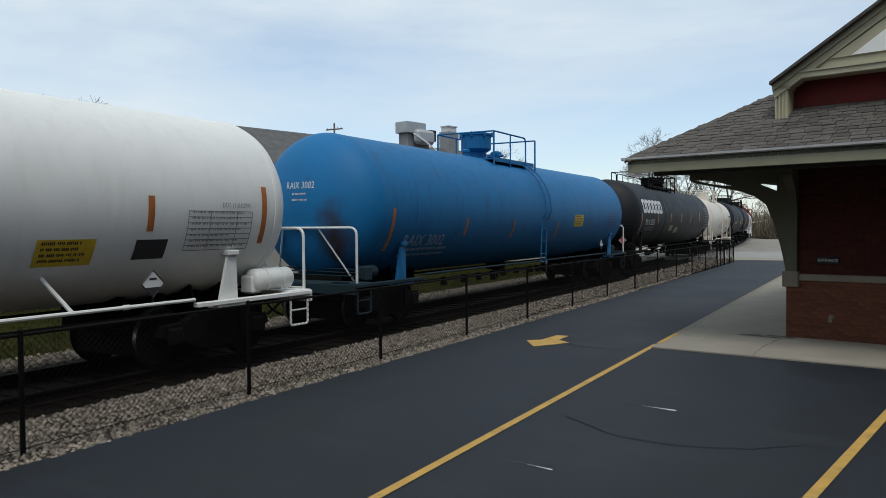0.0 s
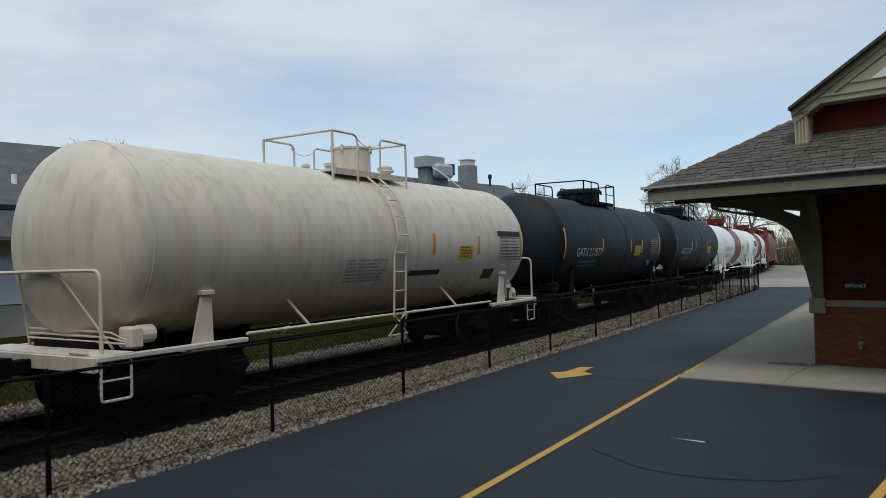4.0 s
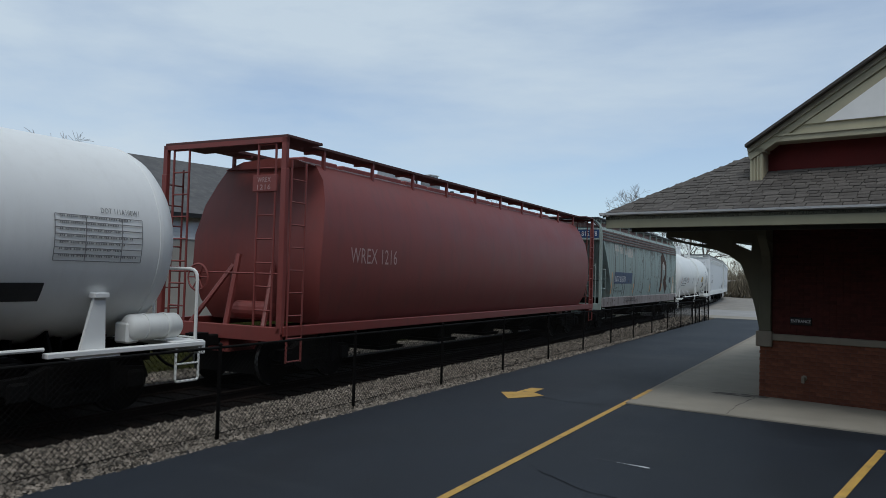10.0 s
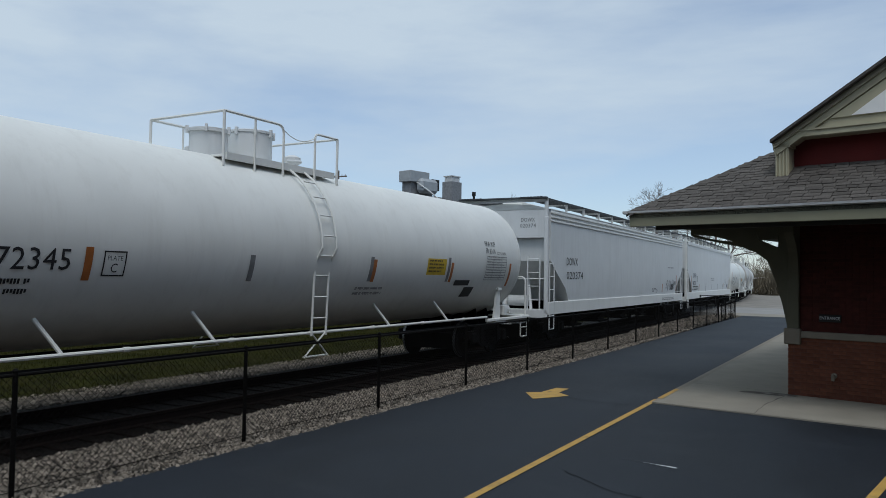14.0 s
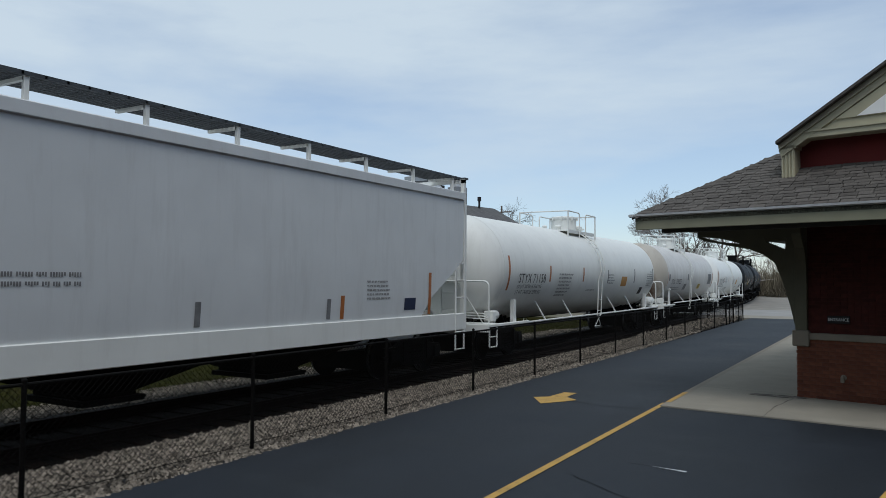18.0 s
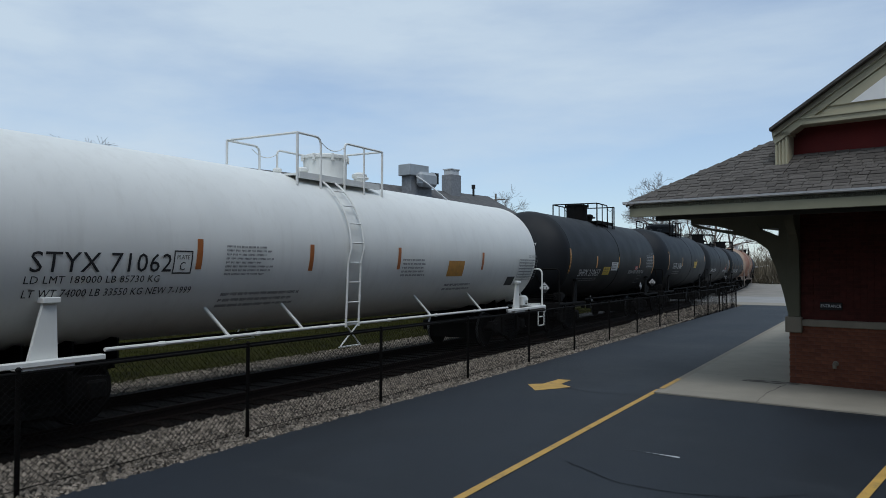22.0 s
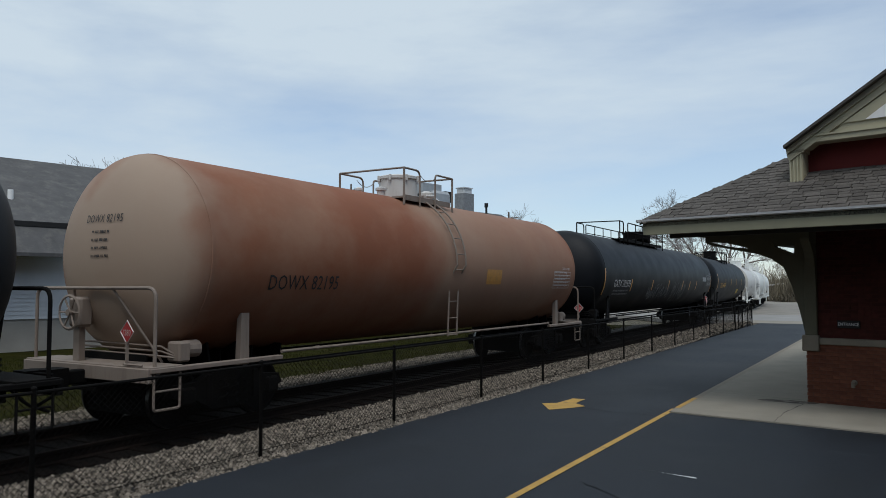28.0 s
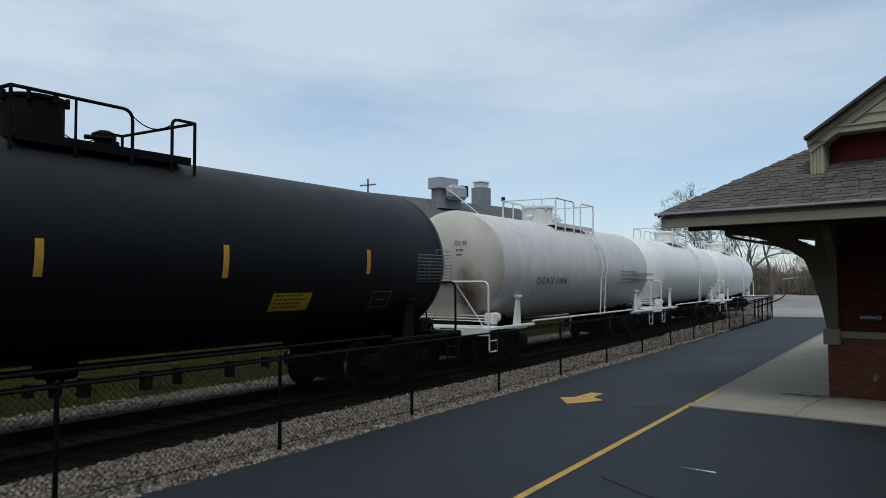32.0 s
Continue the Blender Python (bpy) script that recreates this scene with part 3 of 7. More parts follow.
def add_truck(car, y, owner):
    tr = part("truck", ME_BOLSTER, None, car)
    tr.location = (0, y, 0)
    for sx in (1, -1):
        f = part("side_frame", ME_FRAME, None, tr)
        f.rotation_euler = (0, 0, 0 if sx > 0 else math.pi)
        s = part("spring_nest", ME_SPRING, None, tr)
        s.rotation_euler = (0, 0, 0 if sx > 0 else math.pi)
    for k in (-0.88, 0.88):
        w = part("wheelset", ME_WHEELSET, None, tr)
        w.location = (0, k, WHEEL_R)
        WHEELSETS.append((w, owner))


def running_gear(car, pitch, truck_in):
    for s in (-1, 1):
        add_truck(car, s * (pitch / 2 - truck_in), car)
        c = part("coupler", ME_COUPLER, None, car)
        c.location = (0, s * (pitch / 2 - 0.04), 0)
        c.rotation_euler = (0, 0, 0 if s > 0 else math.pi)


def ink_part(name, bm, ink, car, label=""):
    return part(name, bm, ink, car, label)


def placard(car, x, y, z, number, ground, ink, tilt=0.0):
    """A diamond plate in a holder; tilt turns it toward the end of the car."""
    h = 0.19 if ground is INKW or ground is INKG else 0.165
    m = pose(x, y, z, 0, 0, tilt)
    bm = bmesh.new()
    prism(bm, [(-h, 0), (0, -h), (h, 0), (0, h)], 0.0, 0.012, "x")
    bmesh.ops.transform(bm, matrix=m, verts=bm.verts)
    p = part("placard", bm, ground, car, "diamond hazard placard")
    if number:
        bm = fitted(number, 0.19, 0.085)
        flat(bm, 0.016, 0, -0.01)
        bmesh.ops.transform(bm, matrix=m, verts=bm.verts)
        part("number", bm, ink, p)
    if ground is INKW:
        bm = prism(bmesh.new(), [(-0.72 * h, -0.26 * h), (0.72 * h, -0.26 * h), (0, -0.98 * h)], 0.012, 0.016, "x")
        prism(bm, [(-0.35 * h, 0.30 * h), (0.35 * h, 0.30 * h), (0.26 * h, 0.44 * h), (-0.26 * h, 0.44 * h)], 0.012, 0.016, "x")
        bmesh.ops.transform(bm, matrix=m, verts=bm.verts)
        part("symbol", bm, ink, p)
    bm = bmesh.new()
    for a, b in (((-h, 0), (0, -h)), ((0, -h), (h, 0)), ((h, 0), (0, h)), ((0, h), (-h, 0))):
        tube(bm, [(0.012, a[0], a[1]), (0.012, b[0], b[1])], 0.008, 4)
    bmesh.ops.transform(bm, matrix=m, verts=bm.verts)
    part("holder", bm, ink, p)
    if z < 1.75:
        part("stand", boxed(x - 0.02, x + 0.005, y - 0.02, y + 0.02, 1.0, z - h + 0.03), STEEL if ink is INK else TANTRIM_P, p)


def block_word(n, w, h, stroke=0.30):
    """A company word mark, drawn as plain squared rings with cut corners."""
    bm = bmesh.new()
    cw = w / n
    for i in range(n):
        x0, x1 = -w / 2 + i * cw + 0.05 * cw, -w / 2 + (i + 1) * cw - 0.05 * cw
        s, c = stroke * (x1 - x0), 0.14 * (x1 - x0)
        def ring(a0, a1, b0, b1, k):
            return [bm.verts.new((x, y, 0)) for x, y in ((a0 + k, b0), (a1 - k, b0), (a1, b0 + k), (a1, b1 - k), (a1 - k, b1), (a0 + k, b1), (a0, b1 - k), (a0, b0 + k))]
        p, q = ring(x0, x1, -h / 2, h / 2, c), ring(x0 + s, x1 - s, -h / 2 + 0.85 * s, h / 2 - 0.85 * s, c * 0.4)
        for k in range(8):
            bm.faces.new((p[k], p[(k + 1) % 8], q[(k + 1) % 8], q[k]))
    return bm


# ---------------------------------------------------------------- tank cars
def tank_car(u0, u1, label, shell, trim, r=1.42, rise=0.0, bands=(), ribs=(), dome=None, ladder=None, saddle="post", struts=(), marks=(), gear=STEEL, rail_trim=None,
             wheel_end=0, heaters=False, cylinder_end=0, head=None, side_trim=None, end_trim=None, top_trim=None, ladder_trim=None, rail_z=1.05, hatch=None):
    """dome: (y, style); ladder: y; marks: (kind, ...) on the near side, in metres from the car's middle and above the rail."""
    pitch = u1 - u0
    car = thing("tank_car", on_track(0), label, "tank car", "freight train")
    CARS.append((car, (u0 + u1) / 2))
    r += 0.05
    zc = 1.0 + r + rise
    half = pitch / 2 - 0.74            # the head's crown
    a = 0.52 * r                       # the head's depth
    hc = half - a
    prof = [(-hc - a * math.cos(t), r * math.sin(t)) for t in [0.02, 0.15, 0.3, 0.5, 0.7, 0.9, 1.1, 1.3, 1.45]] + [(-hc, r), (0, r)]
    prof = prof + [(-s, q) for s, q in prof[::-1][1:]]
    tank = part("tank", lathe(bmesh.new(), prof, 72, "y", (0, 0, zc)), shell, car, smooth=True)
    if head:
        hp = [(q - 0.0, w + 0.004) for q, w in prof if q <= -hc + 0.01]
        part("tank_head", lathe(bmesh.new(), hp, 72, "y", (0, -0.004, zc), cap=True), head, tank, "stained dished head", smooth=True)
    for s in (-1, 1):
        part("seam_ring", lathe(bmesh.new(), [(s * hc - 0.03, r), (s * hc - 0.025, r + 0.007), (s * hc + 0.025, r + 0.007), (s * hc + 0.03, r)], 72, "y", (0, 0, zc), cap=False), shell, tank, smooth=True)
    for y, w in ribs:
        part("jacket_band", lathe(bmesh.new(), [(y - w / 2, r), (y - w / 2, r + 0.012), (y + w / 2, r + 0.012), (y + w / 2, r)], 72, "y", (0, 0, zc), cap=False), shell, tank, smooth=True)
    for y0, y1, m in bands:
        part("painted_band", lathe(bmesh.new(), [(y0, r), (y0, r + 0.008), (y1, r + 0.008), (y1, r)], 72, "y", (0, 0, zc), cap=False), m, tank, "red-brown painted band round the tank", smooth=True)
    running_gear(car, pitch, 2.45)
    trim2 = rail_trim or trim
    plat = pitch / 2 - 0.62
    deck = 1.02
    # stub sills and saddles
    for s in (-1, 1):
        bm = bmesh.new()
        box(bm, -0.28, 0.28, s * (plat - 3.6) if s > 0 else -plat, plat if s > 0 else -(plat - 3.6), 0.62, 1.0)
        for k in range(5):
            y = s * (plat - 0.5 - k * 0.7)
            box(bm, -0.75, 0.75, y - 0.015, y + 0.015, 0.8, 1.12)
        part("stub_sill", bm, gear, car)
        # a cradle of two plates under the tank, above the truck
        bm = bmesh.new()
        for q in (-0.32, 0.32):
            yb = s * (pitch / 2 - 2.45) + q
            out = [(0.95, 0.86)] + [((r + 0.01) * math.cos(-t), zc + (r + 0.01) * math.sin(-t)) for t in (1.0, 1.15, 1.35, 1.57, 1.8, 2.0, 2.14)] + [(-0.95, 0.86)]
            prism(bm, out, yb - 0.02, yb + 0.02, "y")
        part("saddle", bm, gear, car)
        # the white or black plate that stands at the bolster on either side
        for sx in (1, -1):
            bm = bmesh.new()
            yb = s * (pitch / 2 - 2.45)
            if saddle == "post":
                prism(bm, [(yb - 0.22, 0.95), (yb + 0.17, 0.95), (yb + 0.14, zc - 0.52 * r), (yb - 0.02, zc - 0.52 * r)], sx * 1.30, sx * 1.35, "x")
                box(bm, min(sx * 1.2, sx * 1.45), max(sx * 1.2, sx * 1.45), yb - 0.34, yb + 0.34, 0.88, 0.95, 0.01)
                box(bm, min(sx * 1.26, sx * 1.40), max(sx * 1.26, sx * 1.40), yb - 0.06, yb + 0.17, zc - 0.54 * r, zc - 0.49 * r, 0.01)
            else:
                prism(bm, [(yb - 0.10, 0.90), (yb + 0.10, 0.90), (yb + 0.09, zc - 0.56 * r), (yb - 0.07, zc - 0.56 * r)], sx * 1.26, sx * 1.36, "x")
            part("bolster_post", bm, trim, car)
    # end platforms with their railing, steps and grab irons
    for s in (-1, 1):
        bm = bmesh.new()
        box(bm, -1.46, 1.46, min(s * plat, s * (plat - 0.55)), max(s * plat, s * (plat - 0.55)), deck - 0.06, deck, 0.008)
        box(bm, -1.46, 1.46, s * plat - 0.04, s * plat + 0.04, deck - 0.22, deck - 0.02, 0.01)
        for sx in (-1, 1):
            box(bm, min(sx * 1.36, sx * 1.48), max(sx * 1.36, sx * 1.48), min(s * plat, s * (pitch / 2 - 3.2)), max(s * plat, s * (pitch / 2 - 3.2)), deck - 0.09, deck - 0.02, 0.01)
        part("end_platform", bm, side_trim or trim, car)
        bm = bmesh.new()
        hy, hz = s * (plat - 0.12), deck + 1.08
        tube(bm, bend([(-1.40, hy, deck), (-1.40, hy, hz), (1.40, hy, hz), (1.40, hy, deck)], 0.16), 0.026, 8)
        tube(bm, [(0.45, hy, hz), (1.0, hy + -s * 0.45, deck)], 0.02, 6)
        tube(bm, [(-0.45, hy, hz), (-1.0, hy + -s * 0.45, deck)], 0.02, 6)
        part("end_railing", bm, end_trim or trim2, car)
        for sx in (1, -1):
            bm = bmesh.new()
            y0 = s * (plat - 0.30)
            tube(bm, bend([(sx * 1.44, y0 - 0.22, deck - 0.1), (sx * 1.44, y0 - 0.22, 0.42), (sx * 1.44, y0 + 0.22, 0.42), (sx * 1.44, y0 + 0.22, deck - 0.1)], 0.05), 0.02, 6)
            tube(bm, [(sx * 1.44, y0 - 0.22, 0.68), (sx * 1.44, y0 + 0.22, 0.68)], 0.016, 6)
            part("step", bm, side_trim or trim2, car)
        bm = bmesh.new()
        tube(bm, [(0.9, s * plat, deck + 0.02), (1.3, s * plat, deck + 0.02)], 0.015, 6)
        for k in range(3):
            tube(bm, [(-0.9, s * (plat - 0.5), deck + 0.12 + 0.07 * k), (1.05, s * (plat - 0.5), deck + 0.10 + 0.07 * k), (1.2, s * (plat - 0.75), deck + 0.05)], 0.016, 5)
        part("brake_piping", bm, side_trim or trim2, car)
        # valve box on the platform corner
        bm = bmesh.new()
        lathe(bm, [(0, 0.10), (0.04, 0.13), (0.28, 0.13), (0.32, 0.08)], 12, "y", (1.12, s * (plat - 0.95) - 0.15, deck + 0.18))
        box(bm, 0.98, 1.26, s * (plat - 0.95) - 0.3, s * (plat - 0.95) - 0.08, deck, deck + 0.30, 0.03)
        part("brake_valve", bm, side_trim or trim2, car)
    if wheel_end:
        bw = part("brake_wheel", brake_wheel_mesh(trim2), None, car)
        bw.location = (-0.35, wheel_end * (plat + 0.02), deck + 0.72)
        bm = boxed(-0.5, -0.2, min(wheel_end * (plat - 0.28), wheel_end * (plat - 0.05)), max(wheel_end * (plat - 0.28), wheel_end * (plat - 0.05)), deck + 0.5, deck + 0.95, 0.04)
        box(bm, -0.42, -0.28, min(wheel_end * (plat - 0.2), wheel_end * (plat - 0.1)), max(wheel_end * (plat - 0.2), wheel_end * (plat - 0.1)), deck, deck + 0.5)
        part("brake_gear_box", bm, trim2, car)
    if cylinder_end:
        y = cylinder_end * (plat - 0.75)
        bm = lathe(bmesh.new(), [(-0.48, 0.05), (-0.46, 0.14), (-0.40, 0.19), (0.40, 0.19), (0.46, 0.14), (0.48, 0.05)], 20, "y", (1.18, y, deck + 0.22))
        for k in (-0.18, 0.18):
            lathe(bm, [(y + k - 0.025, 0.2), (y + k + 0.025, 0.2)], 20, "y", (1.18, 0, deck + 0.22))
        part("air_reservoir", bm, trim2, car, smooth=True)
    # running rail along either side
    for sx in (1, -1):
        bm = bmesh.new()
        y = plat - 2.6
        tube(bm, [(sx * 1.42, -y, rail_z), (sx * 1.42, y, rail_z)], 0.027, 8)
        for k in range(int(2 * y / 1.9)):          # screwed sleeves along the pipe
            q = -y + 0.9 + k * 1.9
            lathe(bm, [(q - 0.05, 0.036), (q + 0.05, 0.036)], 8, "y", (sx * 1.42, 0, rail_z))
        part("side_rail", bm, side_trim or trim2, car)
        bm = bmesh.new()
        tube(bm, [(sx * 0.9, -y, 0.82), (sx * 0.9, y, 0.82)], 0.03, 6)
        part("train_pipe", bm, gear, car)
    for y in struts:
        for sx in (1, -1):
            p0, p1 = Vector((sx * math.sqrt(r * r - (zc - 1.5) ** 2), y - 0.22, 1.5)), Vector((sx * 1.42, y, rail_z))
            part("strut", tube(bmesh.new(), [p0, p1], 0.028, 6), trim2, car)
    if heaters:
        rr = random.Random(int(u0))
        y = -plat + 4.2
        while y < plat - 4.2:
            w = rr.uniform(0.07, 0.13)
            part("steam_fitting", boxed(0.95, 1.1, y, y + w, rr.uniform(0.62, 0.72), 0.88, 0.01), gear, car)
            y += rr.uniform(0.5, 1.1)
        bm = bmesh.new()
        box(bm, -0.25, 0.25, -0.22, 0.22, 0.78, 1.15, 0.05)
        lathe(bm, [(0.52, 0.08), (0.80, 0.12)], 14, "z")
        part("bottom_outlet", bm, gear, car)
    # top works
    top = zc + r
    if dome:
        dy, style, dm, L0, La, Lb, L1, rail_h = dome
        tw = top_trim or trim2
        shape = {"drum": [(-0.12, 0.46), (0.46, 0.46), (0.46, 0.49), (0.52, 0.49), (0.55, 0.42), (0.56, 0.2)],
                 "tall": [(-0.12, 0.30), (0.16, 0.30), (0.22, 0.40), (0.26, 0.44), (0.66, 0.44), (0.66, 0.465), (0.71, 0.465), (0.74, 0.36)],
                 "flared": [(-0.12, 0.40), (0.10, 0.42), (0.20, 0.60), (0.50, 0.64), (0.54, 0.66), (0.57, 0.60), (0.58, 0.3)],
                 "can": [(-0.12, 0.41), (0.54, 0.41), (0.54, 0.43), (0.58, 0.43), (0.60, 0.36)],
                 "housing": [(-0.12, 0.70), (0.30, 0.76), (0.30, 0.80), (0.42, 0.80), (0.47, 0.68), (0.48, 0.3)]}[style]
        part("manway_dome", lathe(bmesh.new(), shape, 32, "z", (0, dy, top)), dm, car, smooth=True)
        lug = mesh_from("dome_bolt", boxed(-0.03, 0.03, -0.025, 0.025, -0.06, 0.08, 0.006), dm)
        rl = max(q for _, q in shape)
        zl = [z for z, q in shape if q == rl][0]
        for k in range(8):
            t = k * math.pi / 4 + 0.2
            o = part("dome_bolt", lug, None, car)
            o.matrix_basis = pose((rl + 0.01) * math.cos(t), dy + (rl + 0.01) * math.sin(t), top + zl, 0, 0, math.degrees(t))
        cw, ch = 0.9, top + rail_h
        foot = zc + math.sqrt(r * r - cw * cw)
        for sx in (1, -1):
            bm = boxed(min(sx * 0.50, sx * 0.86), max(sx * 0.50, sx * 0.86), L0 + 0.1, L1 - 0.05, top - 0.10, top - 0.06)
            box(bm, min(sx * 0.84, sx * 0.88), max(sx * 0.84, sx * 0.88), L0 + 0.1, L1 - 0.05, top - 0.16, top - 0.04)
            part("top_platform", bm, tw, car)
        # the railing: a loop round the left part, the ladder's gap, a loop round the right part
        rail = part("top_railing", tube(bmesh.new(), [(-cw, L0, ch), (cw, L0, ch)], 0.024, 6), tw, car)
        mid = (ch + foot) / 2 + 0.1

        def bar(pts, q=0.024, name="rail_bar"):
            part(name, tube(bmesh.new(), pts, q, 6), tw, rail)
        bar([(-cw, L1, ch), (cw, L1, ch)])
        for sx in (1, -1):
            x = sx * cw
            bar([(x, L0, foot), (x, L0, ch)], 0.026, "rail_post")
            bar([(x, L1, foot), (x, L1, ch)], 0.026, "rail_post")
            a2 = La if sx > 0 else max(L0 + 0.9, La)
            bar(bend([(x, L0, ch), (x, a2, ch), (x, a2, foot)], 0.16))
            if Lb < L1 - 0.1:
                bar(bend([(x, L1, ch), (x, Lb, ch), (x, Lb, foot)], 0.10))
                if style in ("housing", "flared"):
                    bar([(x, Lb, mid), (x, L1, mid)], 0.018)
            if style == "housing":
                bar([(x, L0, mid), (x, a2, mid)], 0.018)
            for u, w in ((L0, a2), (Lb, L1)):
                n = int((w - u) / 1.3)
                for k in range(1, n + 1):
                    y = u + (w - u) * k / (n + 1)
                    bar([(x, y, foot), (x, y, ch)], 0.020, "rail_post")
        if Lb - La > 0.45 and style in ("can", "drum"):
            for sx in (1, -1):
                part("chain", tube(bmesh.new(), [(sx * cw, La + (Lb - La) * q, ch - 0.08 - 0.5 * q * (1 - q)) for q in [i / 8 for i in range(9)]], 0.009, 4), tw, car)
        for vx, vy, vr, vh in ((0.2, dy + 0.95, 0.13, 0.30), (-0.15, dy + 1.3, 0.09, 0.26), (0.1, dy - 0.85, 0.10, 0.22), (-0.3, dy - 1.15, 0.07, 0.2)):
            if L0 - 0.3 < vy < L1 + 0.3:
                bm = lathe(bmesh.new(), [(-0.05, vr), (vh * 0.6, vr), (vh * 0.6, vr * 1.3), (vh * 0.85, vr * 1.3), (vh, vr * 0.6)], 12, "z", (vx, vy, top - 0.02))
                part("valve", bm, dm, car)
        part("valve_pipe", tube(bmesh.new(), bend([(0.2, dy + 0.95, top + 0.1), (0.45, dy + 0.95, top + 0.14), (0.45, dy + 0.5, top + 0.1)], 0.08), 0.035, 6), dm, car)
    if hatch:
        hy, hr, hh = hatch
        part("small_hatch", lathe(bmesh.new(), [(-0.12, hr), (hh - 0.06, hr), (hh - 0.06, hr * 1.1), (hh, hr * 1.1), (hh + 0.02, hr * 0.8)], 24, "z", (0.0, hy, top)), dome[2], car, smooth=True)
        for k in range(5):
            q = k * 1.257 + 0.4
            part("hatch_bolt", boxed(-0.025, 0.025, -0.02, 0.02, -0.08, 0.05, 0.005), dome[2], car).matrix_basis = pose(hr * 1.12 * math.cos(q), hy + hr * 1.12 * math.sin(q), top + hh, 0, 0, math.degrees(q))
    if ladder is not None:
        for sx in (1, -1):
            pts = [((r + 0.10) * math.cos(t), zc + (r + 0.10) * math.sin(t)) for t in [1.1 - i * 0.11 for i in range(11)]] + [(1.50, zc - 0.3), (1.45, rail_z - 0.05)]
            bm = bmesh.new()
            for q in (-0.2, 0.2):
                tube(bm, [(sx * x, ladder + q, z) for x, z in pts], 0.022, 6)
            for q in ((-0.2, 0.2) if struts else ()):
                tube(bm, [(sx * 1.45, ladder + q, rail_z), (sx * 1.40, ladder - q * 1.6, rail_z - 0.42)], 0.016, 5)
            if struts:
                tube(bm, [(sx * 1.40, ladder - 0.34, rail_z - 0.42), (sx * 1.40, ladder + 0.34, rail_z - 0.42)], 0.016, 5)
            lad = part("ladder", bm, ladder_trim or trim2, car)
            lens = [0.0]
            for p, q in zip(pts, pts[1:]):
                lens.append(lens[-1] + math.hypot(q[0] - p[0], q[1] - p[1]))
            k = 0.1
            rung = mesh_from("rung", tube(bmesh.new(), [(0, -0.2, 0), (0, 0.2, 0)], 0.014, 5), ladder_trim or trim2)
            while k < lens[-1]:
                i = max(j for j in range(len(lens)) if lens[j] <= k)
                f = (k - lens[i]) / (lens[i + 1] - lens[i])
                o = part("rung", rung, None, lad)
                o.location = (sx * (pts[i][0] + f * (pts[i + 1][0] - pts[i][0])), ladder, pts[i][1] + f * (pts[i + 1][1] - pts[i][1]))
                k += 0.38
    for _, s, x, z, w, h, ink, n in [mk for mk in marks if mk[0] == "head"]:
        for bm, dz, nm in ((fitted(s, w, h), 0.0, "lettering"), (bars(bmesh.new(), 0, 0, w * 0.55, 0.12 * n, n, n, 0.32), -h / 2 - 0.075 * n - 0.06, "small_print")):
            for v in bm.verts:
                px, pz = x + v.co.x, z + dz + v.co.y
                q = max(0.05, 1 - (px * px + (pz - zc) ** 2) / (r * r))
                v.co = Vector((px, -(hc + a * math.sqrt(q)) - 0.012, pz))
            part(nm, bm, ink, car)
    for _, s, x, z, w, h in [mk for mk in marks if mk[0] == "headbox"]:
        for bm, lift, ink, nm in ((card(bmesh.new(), -w / 2, w / 2, -h / 2, h / 2), 0.012, INKR, "number_box"), (fitted(s, w * 0.8, h * 0.65), 0.018, INKW, "lettering")):
            q = max(0.05, 1 - (x * x + (z - zc) ** 2) / (r * r))
            for v in bm.verts:
                q = max(0.05, 1 - ((x + v.co.x) ** 2 + (z + v.co.y - zc) ** 2) / (r * r))
                v.co = Vector((x + v.co.x, -(hc + a * math.sqrt(q)) - lift, z + v.co.y))
            part(nm, bm, ink, car)
    marks = [mk if mk[0] != "placard" else mk[:2] + (max(-pitch / 2 + 0.75, min(pitch / 2 - 0.75, mk[2])),) + mk[3:] for mk in marks if mk[0] not in ("head", "headbox")]
    put_marks(car, marks, lambda bm, y, z, lift=0.006: wrap(bm, r, zc, y, z, lift), pitch)
    return car


def fitted(s, w, h):
    """Lettering stretched to a width and a height."""
    bm = letters(s, 1.0, 1.05)
    xs, ys = [v.co.x for v in bm.verts], [v.co.y for v in bm.verts]
    cx, cy, kx, ky = (max(xs) + min(xs)) / 2, (max(ys) + min(ys)) / 2, w / (max(xs) - min(xs)), h / (max(ys) - min(ys))
    for v in bm.verts:
        v.co = Vector(((v.co.x - cx) * kx, (v.co.y - cy) * ky, 0))
    return bm


